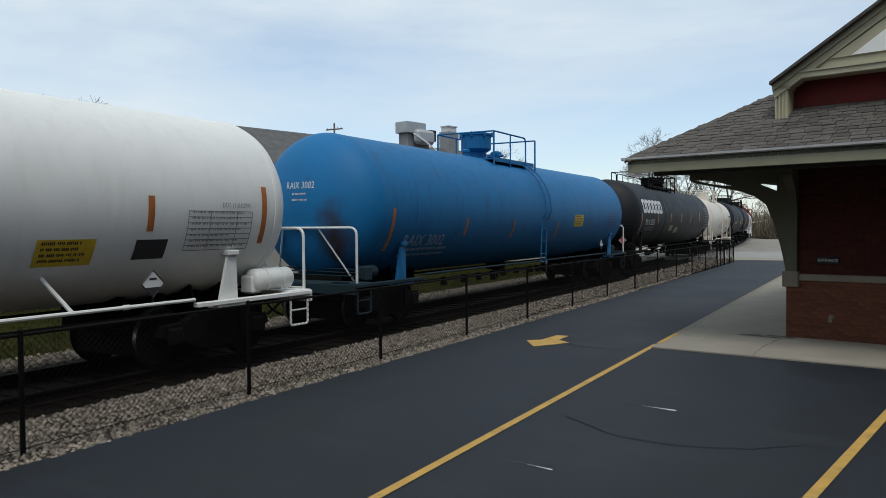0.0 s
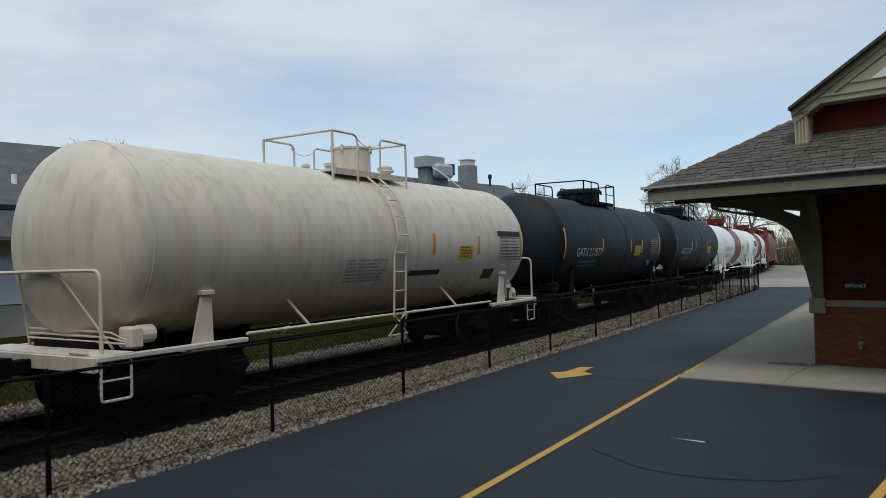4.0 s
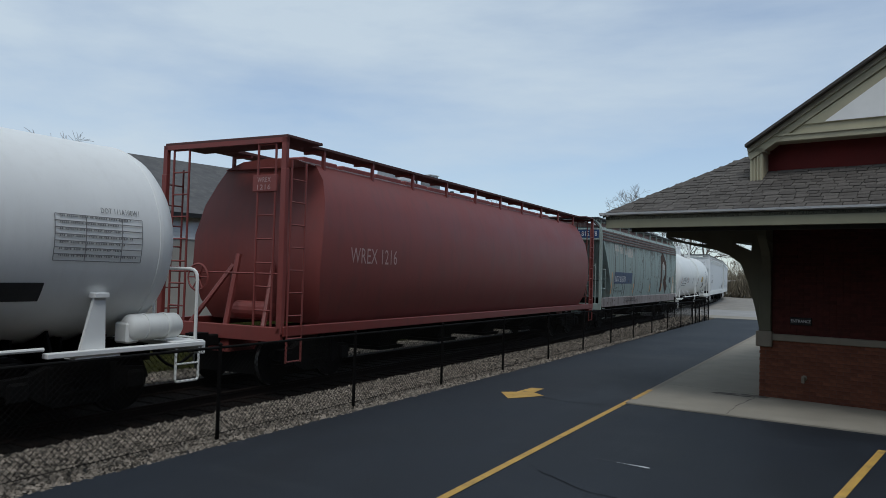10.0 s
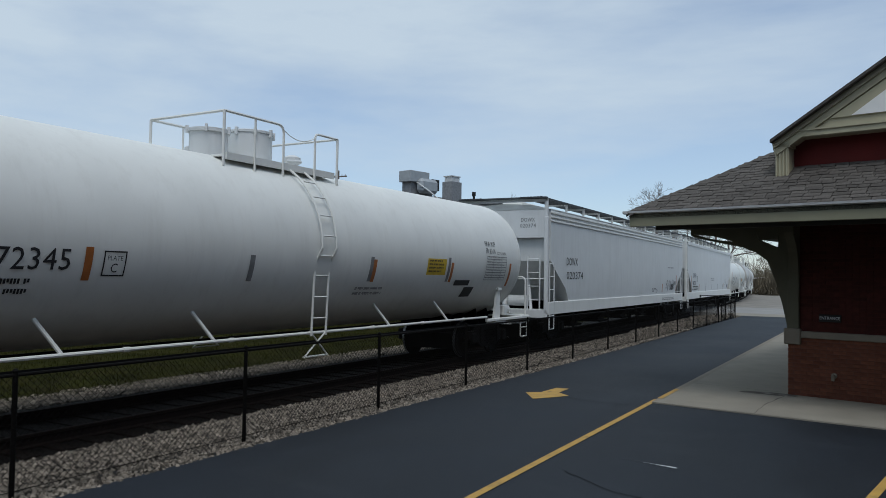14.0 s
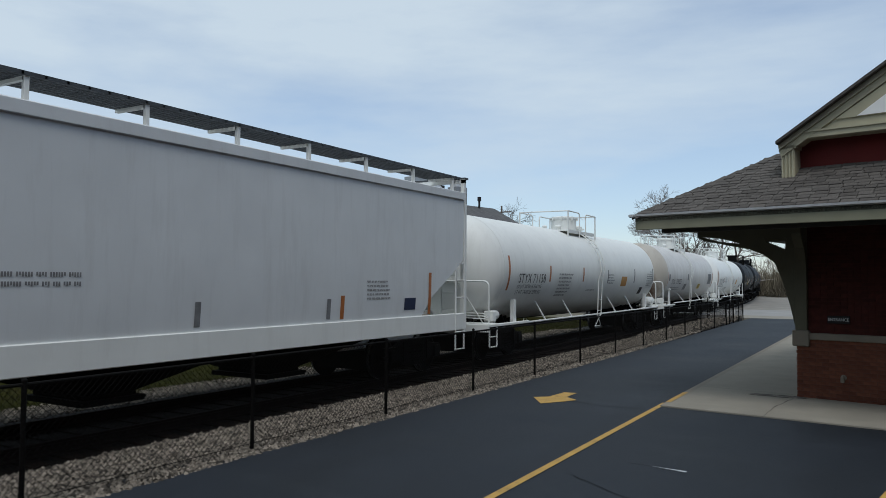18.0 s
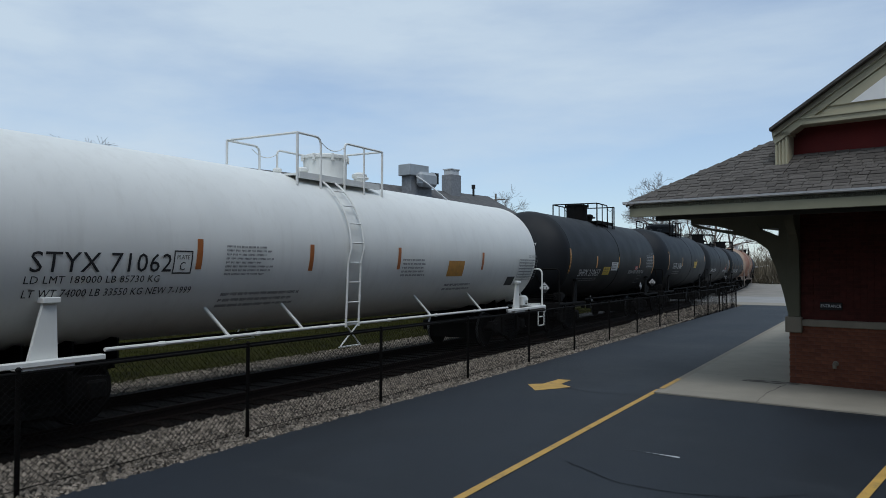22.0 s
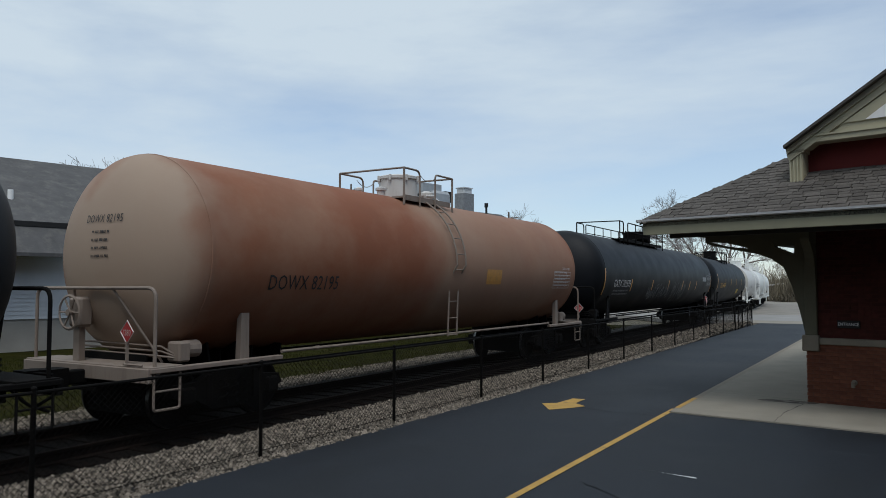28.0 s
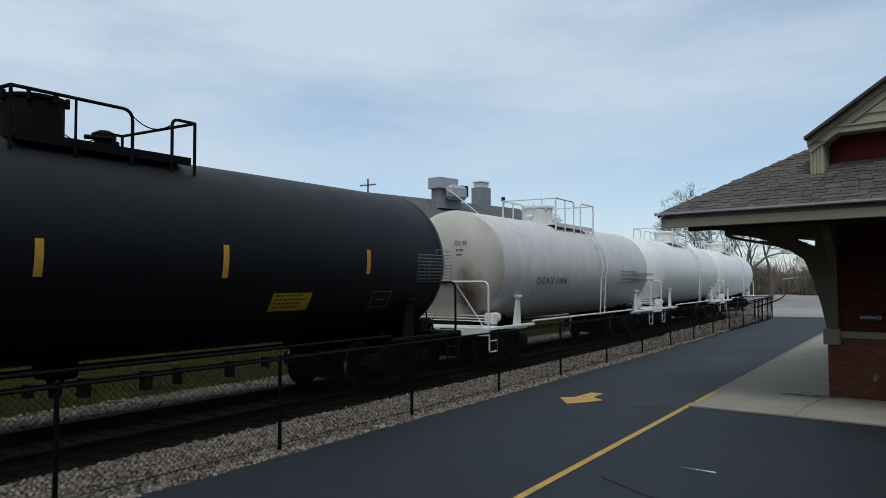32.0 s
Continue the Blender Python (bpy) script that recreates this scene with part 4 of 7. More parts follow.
def put_marks(car, marks, lay, pitch):
    for mk in marks:
        kind = mk[0]
        if kind == "stripe":          # y, z, height, material
            _, y, z, h, m = mk
            part("reflector", lay(card(bmesh.new(), -0.055, 0.055, -h / 2, h / 2), y, z), m, car)
        elif kind == "text":          # text, y, z, size, ink
            _, s, y, z, w, h, ink = mk
            part("lettering", lay(fitted(s, w, h), y, z, 0.009), ink, car)
        elif kind == "bars":          # y, z, w, h, lines, ink
            _, y, z, w, h, n, ink = mk
            part("small_print", lay(bars(bmesh.new(), 0, 0, w, h, n, int(abs(y) * 100) + n), y, z, 0.008), ink, car)
        elif kind == "panel":         # y, z, w, h, material
            _, y, z, w, h, m = mk
            part("panel", lay(card(bmesh.new(), -w / 2, w / 2, -h / 2, h / 2), y, z), m, car)
        elif kind == "grid":          # a data table: frame and rules
            _, y, z, w, h, n, ink = mk
            bm = bmesh.new()
            for i in range(n + 1):
                v = -h / 2 + i * h / n
                card(bm, -w / 2, w / 2, v - 0.006, v + 0.006)
            for q in (-w / 2, -w / 6, w / 4, w / 2):
                card(bm, q - 0.006, q + 0.006, -h / 2, h / 2)
            bars(bm, 0, 0, w * 0.9, h, n, n, 0.35)
            part("data_table", lay(bm, y, z, 0.012), ink, car)
            part("lettering", lay(fitted("DOT 111A100W1", 0.46 * w, 0.075), y + 0.24 * w, z + h / 2 + 0.09, 0.012), ink, car)
        elif kind == "label":         # yellow emergency label with two lines of bars
            _, y, z, w, h, m = mk
            lb = part("warning_label", lay(card(bmesh.new(), -w / 2, w / 2, -h / 2, h / 2), y, z), m, car, "yellow warning label")
            part("small_print", lay(bars(bmesh.new(), 0, 0, w * 0.85, h * 0.85, 4, 5), y, z, 0.012), INK, lb)
        elif kind == "word":          # word mark in blocks
            _, n, y, z, w, h, ink = mk
            part("word_mark", lay(block_word(n, w, h), y, z, 0.010), ink, car)
        elif kind == "placard":       # x, y, z, number, ground, ink, tilt
            placard(car, *mk[1:])
        elif kind == "redbox":        # a number in a red frame
            _, y, z, w, h, m = mk
            bx = part("number_box", lay(card(bmesh.new(), -w / 2, w / 2, -h / 2, h / 2), y, z), m, car, "small red number box")
            part("lettering", lay(fitted("1824", w * 0.85, h * 0.7), y, z, 0.012), INKW, bx)
        elif kind == "frame":         # an empty stencilled frame
            _, y, z, w, h, ink = mk
            bm, q = bmesh.new(), 0.018
            for c in ((-w / 2, w / 2, h / 2 - q, h / 2), (-w / 2, w / 2, -h / 2, -h / 2 + q), (-w / 2, -w / 2 + q, -h / 2, h / 2), (w / 2 - q, w / 2, -h / 2, h / 2), (-w / 4, w / 4, -q, q)):
                card(bm, *c)
            part("stencil_frame", lay(bm, y, z, 0.008), ink, car)
        elif kind == "plate":         # a stencilled frame with the clearance plate's letter
            _, y, z, w, ink = mk
            bm, q = bmesh.new(), 0.02
            for c in ((-w / 2, w / 2, w / 2 - q, w / 2), (-w / 2, w / 2, -w / 2, -w / 2 + q), (-w / 2, -w / 2 + q, -w / 2, w / 2), (w / 2 - q, w / 2, -w / 2, w / 2)):
                card(bm, *c)
            fr = part("stencil_frame", lay(bm, y, z, 0.008), ink, car)
            part("lettering", lay(fitted("PLATE", 0.66 * w, 0.18 * w), y, z + 0.22 * w, 0.009), ink, fr)
            part("lettering", lay(fitted("C", 0.28 * w, 0.36 * w), y, z - 0.16 * w, 0.009), ink, fr)
        elif kind in ("drips", "chips"):      # rust runs that hang from an edge, or bare scraped spots
            _, ya, yb, za, zb, n, seed, ink = mk
            rr, bm = random.Random(seed), bmesh.new()
            for _ in range(n):
                p, w = rr.uniform(ya, yb), rr.uniform(0.012, 0.05)
                if kind == "drips":
                    h = (zb - za) * rr.uniform(0.15, 1.0) ** 2
                    pts = ((p, 0), (p + w, 0), (p + w * 0.75, -h * 0.6), (p + w * 0.5, -h), (p + w * 0.3, -h * 0.7))
                else:
                    q, h = rr.uniform(za - zb, 0), rr.uniform(0.03, 0.16)
                    pts = ((p, q), (p + w * 1.2, q + 0.02), (p + w * 1.6, q - h * 0.4), (p + w, q - h), (p + w * 0.2, q - h * 0.6))
                bm.faces.new([bm.verts.new((x - (ya + yb) / 2, v, 0)) for x, v in pts])
            tagged(part("rust_staining" if kind == "drips" else "scraped_paint", lay(bm, (ya + yb) / 2, zb, 0.010), ink, car), kind="stuff")
        elif kind == "letter_r":      # the big angular emblem
            _, y, z, w, h, m = mk
            for k, (p, q, t) in enumerate((((0.09, 0.0), (0.16, 0.86), 0.2), ((0.10, 0.80), (0.42, 0.93), 0.22), ((0.38, 0.95), (0.74, 0.70), 0.2), ((0.70, 0.76), (0.70, 0.40), 0.2), ((0.74, 0.44), (0.44, 0.24), 0.2), ((0.46, 0.33), (0.90, 0.04), 0.22))):
                a, b = Vector(((p[0] - 0.5) * w, (p[1] - 0.5) * h, 0)), Vector(((q[0] - 0.5) * w, (q[1] - 0.5) * h, 0))
                d = (b - a).normalized()
                o = Vector((-d.y, d.x, 0)) * t * w / 2
                bm = bmesh.new()
                bm.faces.new([bm.verts.new(v) for v in (a - o, b - o, b + o, a + o)])
                part("emblem_stroke", lay(bm, y, z, 0.008 + 0.001 * k), m, car)
        elif kind == "tag":
            _, y, z, w, h, seed, ink = mk
            bm = bmesh.new()
            rr = random.Random(seed)
            x = -w / 2
            while x < w / 2:
                pts = [(x + rr.uniform(-0.16, 0.2), rr.uniform(-h / 2, h / 2)) for _ in range(6)]
                pts = bend([(p[0], p[1], 0) for p in pts], 0.14, 3)
                for p, q in zip(pts, pts[1:]):
                    d = (q - p)
                    if d.length < 0.01:
                        continue
                    nrm = Vector((-d.y, d.x, 0)).normalized() * 0.016
                    bm.faces.new([bm.verts.new(v) for v in (p - nrm, q - nrm, q + nrm, p + nrm)])
                x += rr.uniform(0.16, 0.3)
            part("spray_tag", lay(bm, y, z, 0.010), ink, car)


# ---------------------------------------------------------------- covered hoppers
def hopper_car(u0, u1, label, shell, trim, levels, cornice=(), outlets=3, marks=(), sill=None, boards=STEEL, roof=None, ribs=(), post=True, open_end=True, board_up=0.33, end_plates=(), board_x=1.38, square=False, side_ladder=True, brace=None, crown=None):
    """levels: (height above the rail, half width, how far the end leans in), from the sill up to the eave."""
    pitch = u1 - u0
    car = thing("covered_hopper_car", on_track(0), label, "hopper car", "freight train")
    CARS.append((car, (u0 + u1) / 2))
    L = pitch - 1.3
    bm = bmesh.new()
    rings = []
    for z, w, i in levels:
        l = L / 2 - i
        n = 10
        ring = [bm.verts.new((w, -l + 2 * l * k / n, z)) for k in range(n + 1)] + [bm.verts.new((-w, l - 2 * l * k / n, z)) for k in range(n + 1)]
        rings.append(ring)
    n = len(rings[0])
    for a, b in zip(rings, rings[1:]):
        for k in range(n):
            bm.faces.new((a[k], a[(k + 1) % n], b[(k + 1) % n], b[k]))
    bm.faces.new(rings[0][::-1])
    bm.faces.new(rings[-1])
    body = part("body", bm, shell, car, smooth=True)
    zt, wt = levels[-1][0], levels[-1][1]
    lt = L / 2 - levels[-1][2]
    bm = bmesh.new()
    prism(bm, [(-wt - 0.02, zt - 0.02), (-wt * 0.6, zt + 0.13), (0, zt + 0.18), (wt * 0.6, zt + 0.13), (wt + 0.02, zt - 0.02)], -lt - 0.05, lt + 0.05, "y")
    part("roof", bm, roof or shell, car)
    if crown:                              # the sheet that leans in from the eave to the boards
        for sx in (1, -1):
            part("roof_slope", prism(bmesh.new(), [(sx * (wt + 0.02), zt - 0.1), (sx * crown[1], zt + crown[0]), (sx * (crown[1] - 0.06), zt + crown[0]), (sx * (wt - 0.06), zt - 0.1)], -lt - 0.02, lt + 0.02, "y"), roof or shell, car)
    for z0, z1, w in cornice:
        for sx in (1, -1):
            part("side_stiffener", boxed(min(sx * (w - 0.06), sx * w), max(sx * (w - 0.06), sx * w), -lt, lt, z0, z1, 0.012), roof or shell, car)
    for y in ribs:
        for sx in (1, -1):
            bm = bmesh.new()
            for (za, wa, _), (zb, wb, _) in zip(levels, levels[1:]):
                vs = [bm.verts.new(p) for p in ((sx * wa, y - 0.012, za), (sx * (wa + 0.008), y, za), (sx * (wb + 0.008), y, zb), (sx * wb, y - 0.012, zb), (sx * wa, y + 0.012, za), (sx * wb, y + 0.012, zb))]
                bm.faces.new((vs[0], vs[1], vs[2], vs[3]))
                bm.faces.new((vs[1], vs[4], vs[5], vs[2]))
            part("weld_seam", bm, RUSTY, car)
    for x0, x1, z0, z1, lines in end_plates:
        pl = part("end_plate", boxed(x0, x1, -L / 2 - 0.03, -L / 2 + 0.01, z0, z1, 0.008), roof if roof is trim else shell, car)
        for txt, x, z, w, h, ink in lines:
            bm = fitted(txt, w, h) if txt else card(bmesh.new(), -w / 2, w / 2, -h / 2, h / 2)
            for v in bm.verts:
                v.co = Vector((x + v.co.x, -L / 2 - (0.038 if txt else 0.034), z + v.co.y))
            part("lettering" if txt else "panel", bm, ink, pl)
    # the trough of hatches along the middle and the running boards on their brackets
    hatch = mesh_from("roof_hatch", boxed(-0.36, 0.36, 0, 1.15, 0.16, 0.30, 0.02), roof or shell)
    k = -lt + 0.6
    while k < lt - 1.2:
        part("roof_hatch", hatch, None, car).location = (0, k, zt)
        k += 1.35
    for sx in (1, -1):
        bm = bmesh.new()
        nb = 7
        for k in range(nb):                    # long bars of the grating, with open slots between them
            x = 0.66 + (board_x - 0.66 - 0.06) * k / (nb - 1)
            box(bm, min(sx * x, sx * (x + 0.06)), max(sx * x, sx * (x + 0.06)), -lt - 0.35, lt + 0.35, zt + board_up - 0.025, zt + board_up + 0.025)
        k = -lt - 0.35
        while k < lt + 0.3:
            box(bm, min(sx * 0.66, sx * board_x), max(sx * 0.66, sx * board_x), k, k + 0.03, zt + board_up - 0.02, zt + board_up + 0.02)
            k += 0.29
        part("running_board", bm, boards, car)
        k = -lt + 0.2
        while k < lt:
            bx = board_x - 0.05
            zr = zt + 0.13 - 0.15 * max(0.0, bx - 0.6 * wt) / (0.4 * wt + 0.02)
            bm = boxed(min(sx * (bx - 0.03), sx * (bx + 0.03)), max(sx * (bx - 0.03), sx * (bx + 0.03)), k - 0.03, k + 0.03, zr - 0.05, zt + board_up - 0.025)
            box(bm, min(sx * 0.68, sx * bx), max(sx * 0.68, sx * bx), k - 0.03, k + 0.03, zt + board_up - 0.075, zt + board_up - 0.026)
            part("board_bracket", bm, trim, car)
            k += (2 * lt - 0.4) / max(1, round((2 * lt - 0.4) / 1.75))
    running_gear(car, pitch, 2.2)
    # sills and end frames
    for sx in (1, -1):
        z1 = levels[0][0]
        part("side_sill", boxed(min(sx * 1.44, sx * 1.54), max(sx * 1.44, sx * 1.54), -L / 2, L / 2, 0.96, z1 + 0.02, 0.012), sill or trim, car)
    for s in (-1, 1):
        bm = bmesh.new()
        ye = s * (L / 2)
        box(bm, -1.5, 1.5, min(ye, ye - s * 0.45), max(ye, ye - s * 0.45), 0.98, 1.06)
        box(bm, -1.5, 1.5, ye - 0.05, ye + 0.05, 0.86, 1.12, 0.01)
        box(bm, -0.3, 0.3, min(ye, ye - s * 3.2), max(ye, ye - s * 3.2), 0.62, 1.0)
        part("end_sill", bm, trim, car)
        for sx in (1, -1):
            if post:
                bm = boxed(min(sx * 1.40, sx * 1.52), max(sx * 1.40, sx * 1.52), ye - 0.05, ye + 0.05, 1.0, zt - 0.25, 0.01)
                if square:
                    box(bm, min(sx * 1.40, sx * 1.50), max(sx * 1.40, sx * 1.50), ye - 0.04, ye + 0.04, zt - 0.25, zt + board_up - 0.03)
                    if sx > 0:
                        part("end_walkway", boxed(-1.5, 1.5, min(ye, s * (lt + 0.30)), max(ye, s * (lt + 0.30)), zt + board_up - 0.03, zt + board_up + 0.02, 0.006), boards, car)
                        box(bm, -1.5, 1.5, ye - 0.04, ye + 0.04, zt + board_up - 0.12, zt + board_up - 0.035)
                else:
                    tube(bm, bend([(sx * 1.46, ye, zt - 0.3), (sx * 1.42, ye, zt + 0.05), (sx * 1.15, ye, zt + 0.26), (sx * 0.3, ye, zt + 0.28)], 0.15), 0.05, 6)
                part("corner_post", bm, trim, car)
            # ladder on the side, near the corner
            bm = bmesh.new()
            y0 = ye - s * (0.30 if post else 0.22)
            for q in ((-0.2, 0.2) if side_ladder else (-0.2 * s,)):
                tube(bm, [(sx * 1.53, y0 + q, 0.5 if side_ladder else 1.3), (sx * 1.53, y0 + q, 2.55 if open_end else zt - 0.1)], 0.02 if side_ladder else 0.012, 6)
            ld = part("ladder", bm, trim, car)
            rung = mesh_from("rung", tube(bmesh.new(), [(0, -0.2, 0), (0, 0.2, 0)], 0.015, 5), trim)
            z = 0.52
            while z < (2.6 if open_end else zt - 0.1):
                o = part("rung", rung, None, ld)
                o.location = (sx * 1.53, y0, z)
                z += 0.40
            # ladder on the end
            bm = bmesh.new()
            for q in (0.85, 1.25):
                tube(bm, [(sx * q, ye, 1.0), (sx * q, ye, 2.75 if open_end else zt + 0.28)], 0.022, 6)
            ld = part("end_ladder", bm, trim, car)
            rung2 = mesh_from("rung", tube(bmesh.new(), [(-0.2, 0, 0), (0.2, 0, 0)], 0.015, 5), trim)
            z = 1.4
            while z < (2.7 if open_end else zt + 0.2):
                o = part("rung", rung2, None, ld)
                o.location = (sx * 1.05, ye, z)
                z += 0.42
        # slope sheet brace and brake gear on the end
        bm = bmesh.new()
        tube(bm, [(0, ye - s * 0.2, 1.0), (0, ye - s * 0.5, 2.4)], 0.06, 6)
        tube(bm, [(-0.9, ye - s * 0.2, 1.05), (-0.5, ye - s * 0.9, 2.2)], 0.05, 6)
        tube(bm, [(0.9, ye - s * 0.2, 1.05), (0.5, ye - s * 0.9, 2.2)], 0.05, 6)
        tube(bm, [(-1.45, ye - s * 0.02, 2.05), (1.45, ye - s * 0.02, 2.05)], 0.02, 6)
        part("end_brace", bm, brace or trim, car)
        bm = lathe(bmesh.new(), [(-0.42, 0.05), (-0.40, 0.17), (0.40, 0.17), (0.42, 0.05)], 16, "x", (0.2, ye - s * 0.75, 1.35))
        part("air_reservoir", bm, brace or trim, car)
    bw = part("brake_wheel", brake_wheel_mesh(trim), None, car)
    bw.location = (-0.5, -L / 2 - 0.02, 1.95)
    # outlets under the body
    span = (L - 7.0)
    for k in range(outlets):
        y = -span / 2 + span * (k + 0.5) / outlets
        h = span / outlets / 2 - 0.08
        bm = bmesh.new()
        vs = [[bm.verts.new(p) for p in ((-a, y - b, z), (a, y - b, z), (a, y + b, z), (-a, y + b, z))] for a, b, z in ((1.35, h, 1.2), (1.3, h * 0.97, 0.95), (0.6, 0.42, 0.48), (0.6, 0.42, 0.40))]
        for p, q in zip(vs, vs[1:]):
            for i in range(4):
                bm.faces.new((p[i], q[i], q[(i + 1) % 4], p[(i + 1) % 4]))
        bm.faces.new(vs[-1])
        bm.faces.new(vs[0][::-1])
        box(bm, -0.7, 0.7, y - 0.5, y + 0.5, 0.34, 0.42)
        tube(bm, [(-0.75, y + 0.46, 0.40), (0.75, y + 0.46, 0.40)], 0.025, 6)
        part("discharge_gate", bm, STEEL, car)

    def lay(bm, y, z, lift=0.006):
        for v in bm.verts:
            zz = z + v.co.y
            w = 1.545 if zz < levels[0][0] + 0.02 else levels[0][1]
            for (za, wa, _), (zb, wb, _) in zip(levels, levels[1:]):
                if za <= zz <= zb:
                    w = wa + (wb - wa) * (zz - za) / (zb - za)
            v.co = Vector((w + lift, y + v.co.x, zz))
        return bm

    def lay_cut(bm, y, z, lift=0.006):
        for za, _, _ in levels:
            bmesh.ops.bisect_plane(bm, geom=bm.verts[:] + bm.edges[:] + bm.faces[:], plane_co=(0, za - z, 0), plane_no=(0, 1, 0))
        return lay(bm, y, z, lift)
    put_marks(car, marks, lay_cut, pitch)
    return car


# ---------------------------------------------------------------- ground, lot, track
def sheet(name, pts, z, material, thick=0.0):
    bm = bmesh.new()
    if thick:
        prism(bm, pts, z - thick, z, "z")
    else:
        bm.faces.new([bm.verts.new((x, y, z)) for x, y in pts])
        bm.normal_update()
        if bm.faces[:][0].normal.z < 0:
            bmesh.ops.reverse_faces(bm, faces=bm.faces)
    return part(name, bm, material)


GROUND_Z = -0.32
tagged(sheet("ground", [(-1500, -1500), (1500, -1500), (1500, 1500), (-1500, 1500)], GROUND_Z, EARTH), "dry early-spring earth and grass around the station", "ground", kind="structure")
tagged(sheet("lawn", [(-60, -200), (-11.6, -200), (-11.6, 45), (-60, 45)], GROUND_Z + 0.04, GRASS), "thin green and brown grass behind the track", "grass", kind="structure")
LOT_X, LINE_X = -6.42, -3.25
tagged(sheet("parking_lot", [(LOT_X, -60), (40, -60), (40, 45.5), (LOT_X - 0.3, 45.5), (LOT_X, 20)], 0.0, ASPHALT, 0.34), "dark sealed asphalt drive and parking lot", "asphalt", kind="structure")
tagged(sheet("street", [(-200, 53.0), (-16, 53.0), (-13, 49.0), (200, 49.0), (200, 60), (-200, 60)], -0.02, STREET, 0.25), "pale concrete street crossing the line", "street", kind="structure")
tagged(sheet("street_apron", [(-8.2, 45.5), (40, 45.5), (40, 49.0), (-8.2, 49.0)], 0.01, CONCRETE, 0.3), "concrete pavement along the street", "pavement", kind="structure")

tagged(sheet("gravel_yard", [(-30, 60), (24, 60), (24, 92), (-8, 124), (-22, 124), (-30, 96)], GROUND_Z + 0.03, GRAVEL), "pale bare gravel yard beyond the street", "gravel", kind="structure")

AL = radians(-11.0)               # the station stands a little askew to the track
BX, BY = -1.38, 14.75


def st(u, v, z):
    """From the station's own u (along its front), v (back) and height to the world."""
    return Vector((BX + u * math.cos(AL) - v * math.sin(AL), BY + u * math.sin(AL) + v * math.cos(AL), z))


walk_pts = [(LINE_X, 12.5), (0.6, 12.12), (20, 10.5), (20, 45), (LINE_X + 0.02, 45)]
tagged(sheet("station_walk", walk_pts, 0.022, CONCRETE, 0.05), "pale concrete walk round the station", "pavement", kind="structure")


def line_strip(name, pts, w, z, label, material=YELLOW):
    bm = bmesh.new()
    for (x0, y0), (x1, y1) in zip(pts, pts[1:]):
        d = Vector((x1 - x0, y1 - y0, 0)).normalized()
        nrm = Vector((-d.y, d.x, 0)) * w / 2
        k = max(1, int(math.hypot(x1 - x0, y1 - y0) / 0.6))
        for i in range(k):
            p, q = Vector((x0, y0, z)).lerp(Vector((x1, y1, z)), i / k), Vector((x0, y0, z)).lerp(Vector((x1, y1, z)), (i + 1) / k)
            bm.faces.new([bm.verts.new(v) for v in (p - nrm, q - nrm, q + nrm, p + nrm)])
    bmesh.ops.remove_doubles(bm, verts=bm.verts, dist=0.001)
    bmesh.ops.recalc_face_normals(bm, faces=bm.faces)
    return tagged(part(name, bm, material), label, "road marking")


line_strip("lane_line", [(LINE_X - 0.02, -6), (LINE_X - 0.02, 12.9)], 0.088, 0.006, "worn yellow line painted along the drive")
line_strip("walk_edge_line", [(LINE_X + 0.03, 12.9), (LINE_X + 0.03, 14.2)], 0.085, 0.028, "faded yellow edge of the concrete walk")
line_strip("walk_edge", [(LINE_X + 0.05, 14.2), (LINE_X + 0.05, 44.8)], 0.12, 0.028, "pale worn edge of the concrete walk", LIMESTONE)
line_strip("bay_line", [(-1.45, 0.0), (0.38, 11.0)], 0.09, 0.006, "worn yellow parking bay line")
bm = prism(bmesh.new(), [(-5.41, 12.30), (-5.20, 12.49), (-5.16, 13.12), (-4.93, 13.15), (-4.92, 12.62), (-4.65, 12.39), (-4.77, 12.14), (-5.03, 11.73)], 0.002, 0.006, "z")
tagged(part("pavement_arrow", bm, YELLOW), "yellow arrow painted on the asphalt", "road marking")
for x, y, w, tail in ((-1.95, 8.39, 0.05, 0.34), (-2.37, 5.855, 0.03, 0.22)):
    spot = bmesh.new()
    ring = [(w * math.cos(a), 0.45 * w * math.sin(a)) for a in [i * math.pi / 10 - math.pi / 2 for i in range(11)]]
    ring += [(-tail * q, w * 0.45 * (1 - q) ** 1.5 * (1 + 0.25 * math.sin(17 * q))) for q in (0.15, 0.35, 0.6, 0.85, 1.0)]
    ring += [(-tail * q, -w * 0.40 * (1 - q) ** 1.3 * (1 + 0.25 * math.cos(13 * q))) for q in (0.8, 0.55, 0.3, 0.12)]
    prism(spot, ring, 0.002, 0.005, "z")
    bmesh.ops.transform(spot, matrix=pose(x, y, 0, 0, 0, -8), verts=spot.verts)
    tagged(part("paint_spot", spot, WHITE_MARK), "small smeared white paint spot on the asphalt", "road marking")
    streak = bmesh.new()
    for k in range(7):
        q = tail * (0.5 + 0.22 * k)
        prism(streak, [(-q, -0.004 + 0.012 * math.sin(5 * k)), (-q + 0.06, -0.007 + 0.012 * math.sin(5 * k)), (-q + 0.07, 0.004 + 0.012 * math.sin(5 * k)), (-q + 0.01, 0.005 + 0.012 * math.sin(5 * k))], 0.002, 0.004, "z")
    bmesh.ops.transform(streak, matrix=pose(x, y, 0, 0, 0, -8), verts=streak.verts)
    tagged(part("paint_streak", streak, SCUFF), "faint scuffed tail of the white paint spot", "road marking")


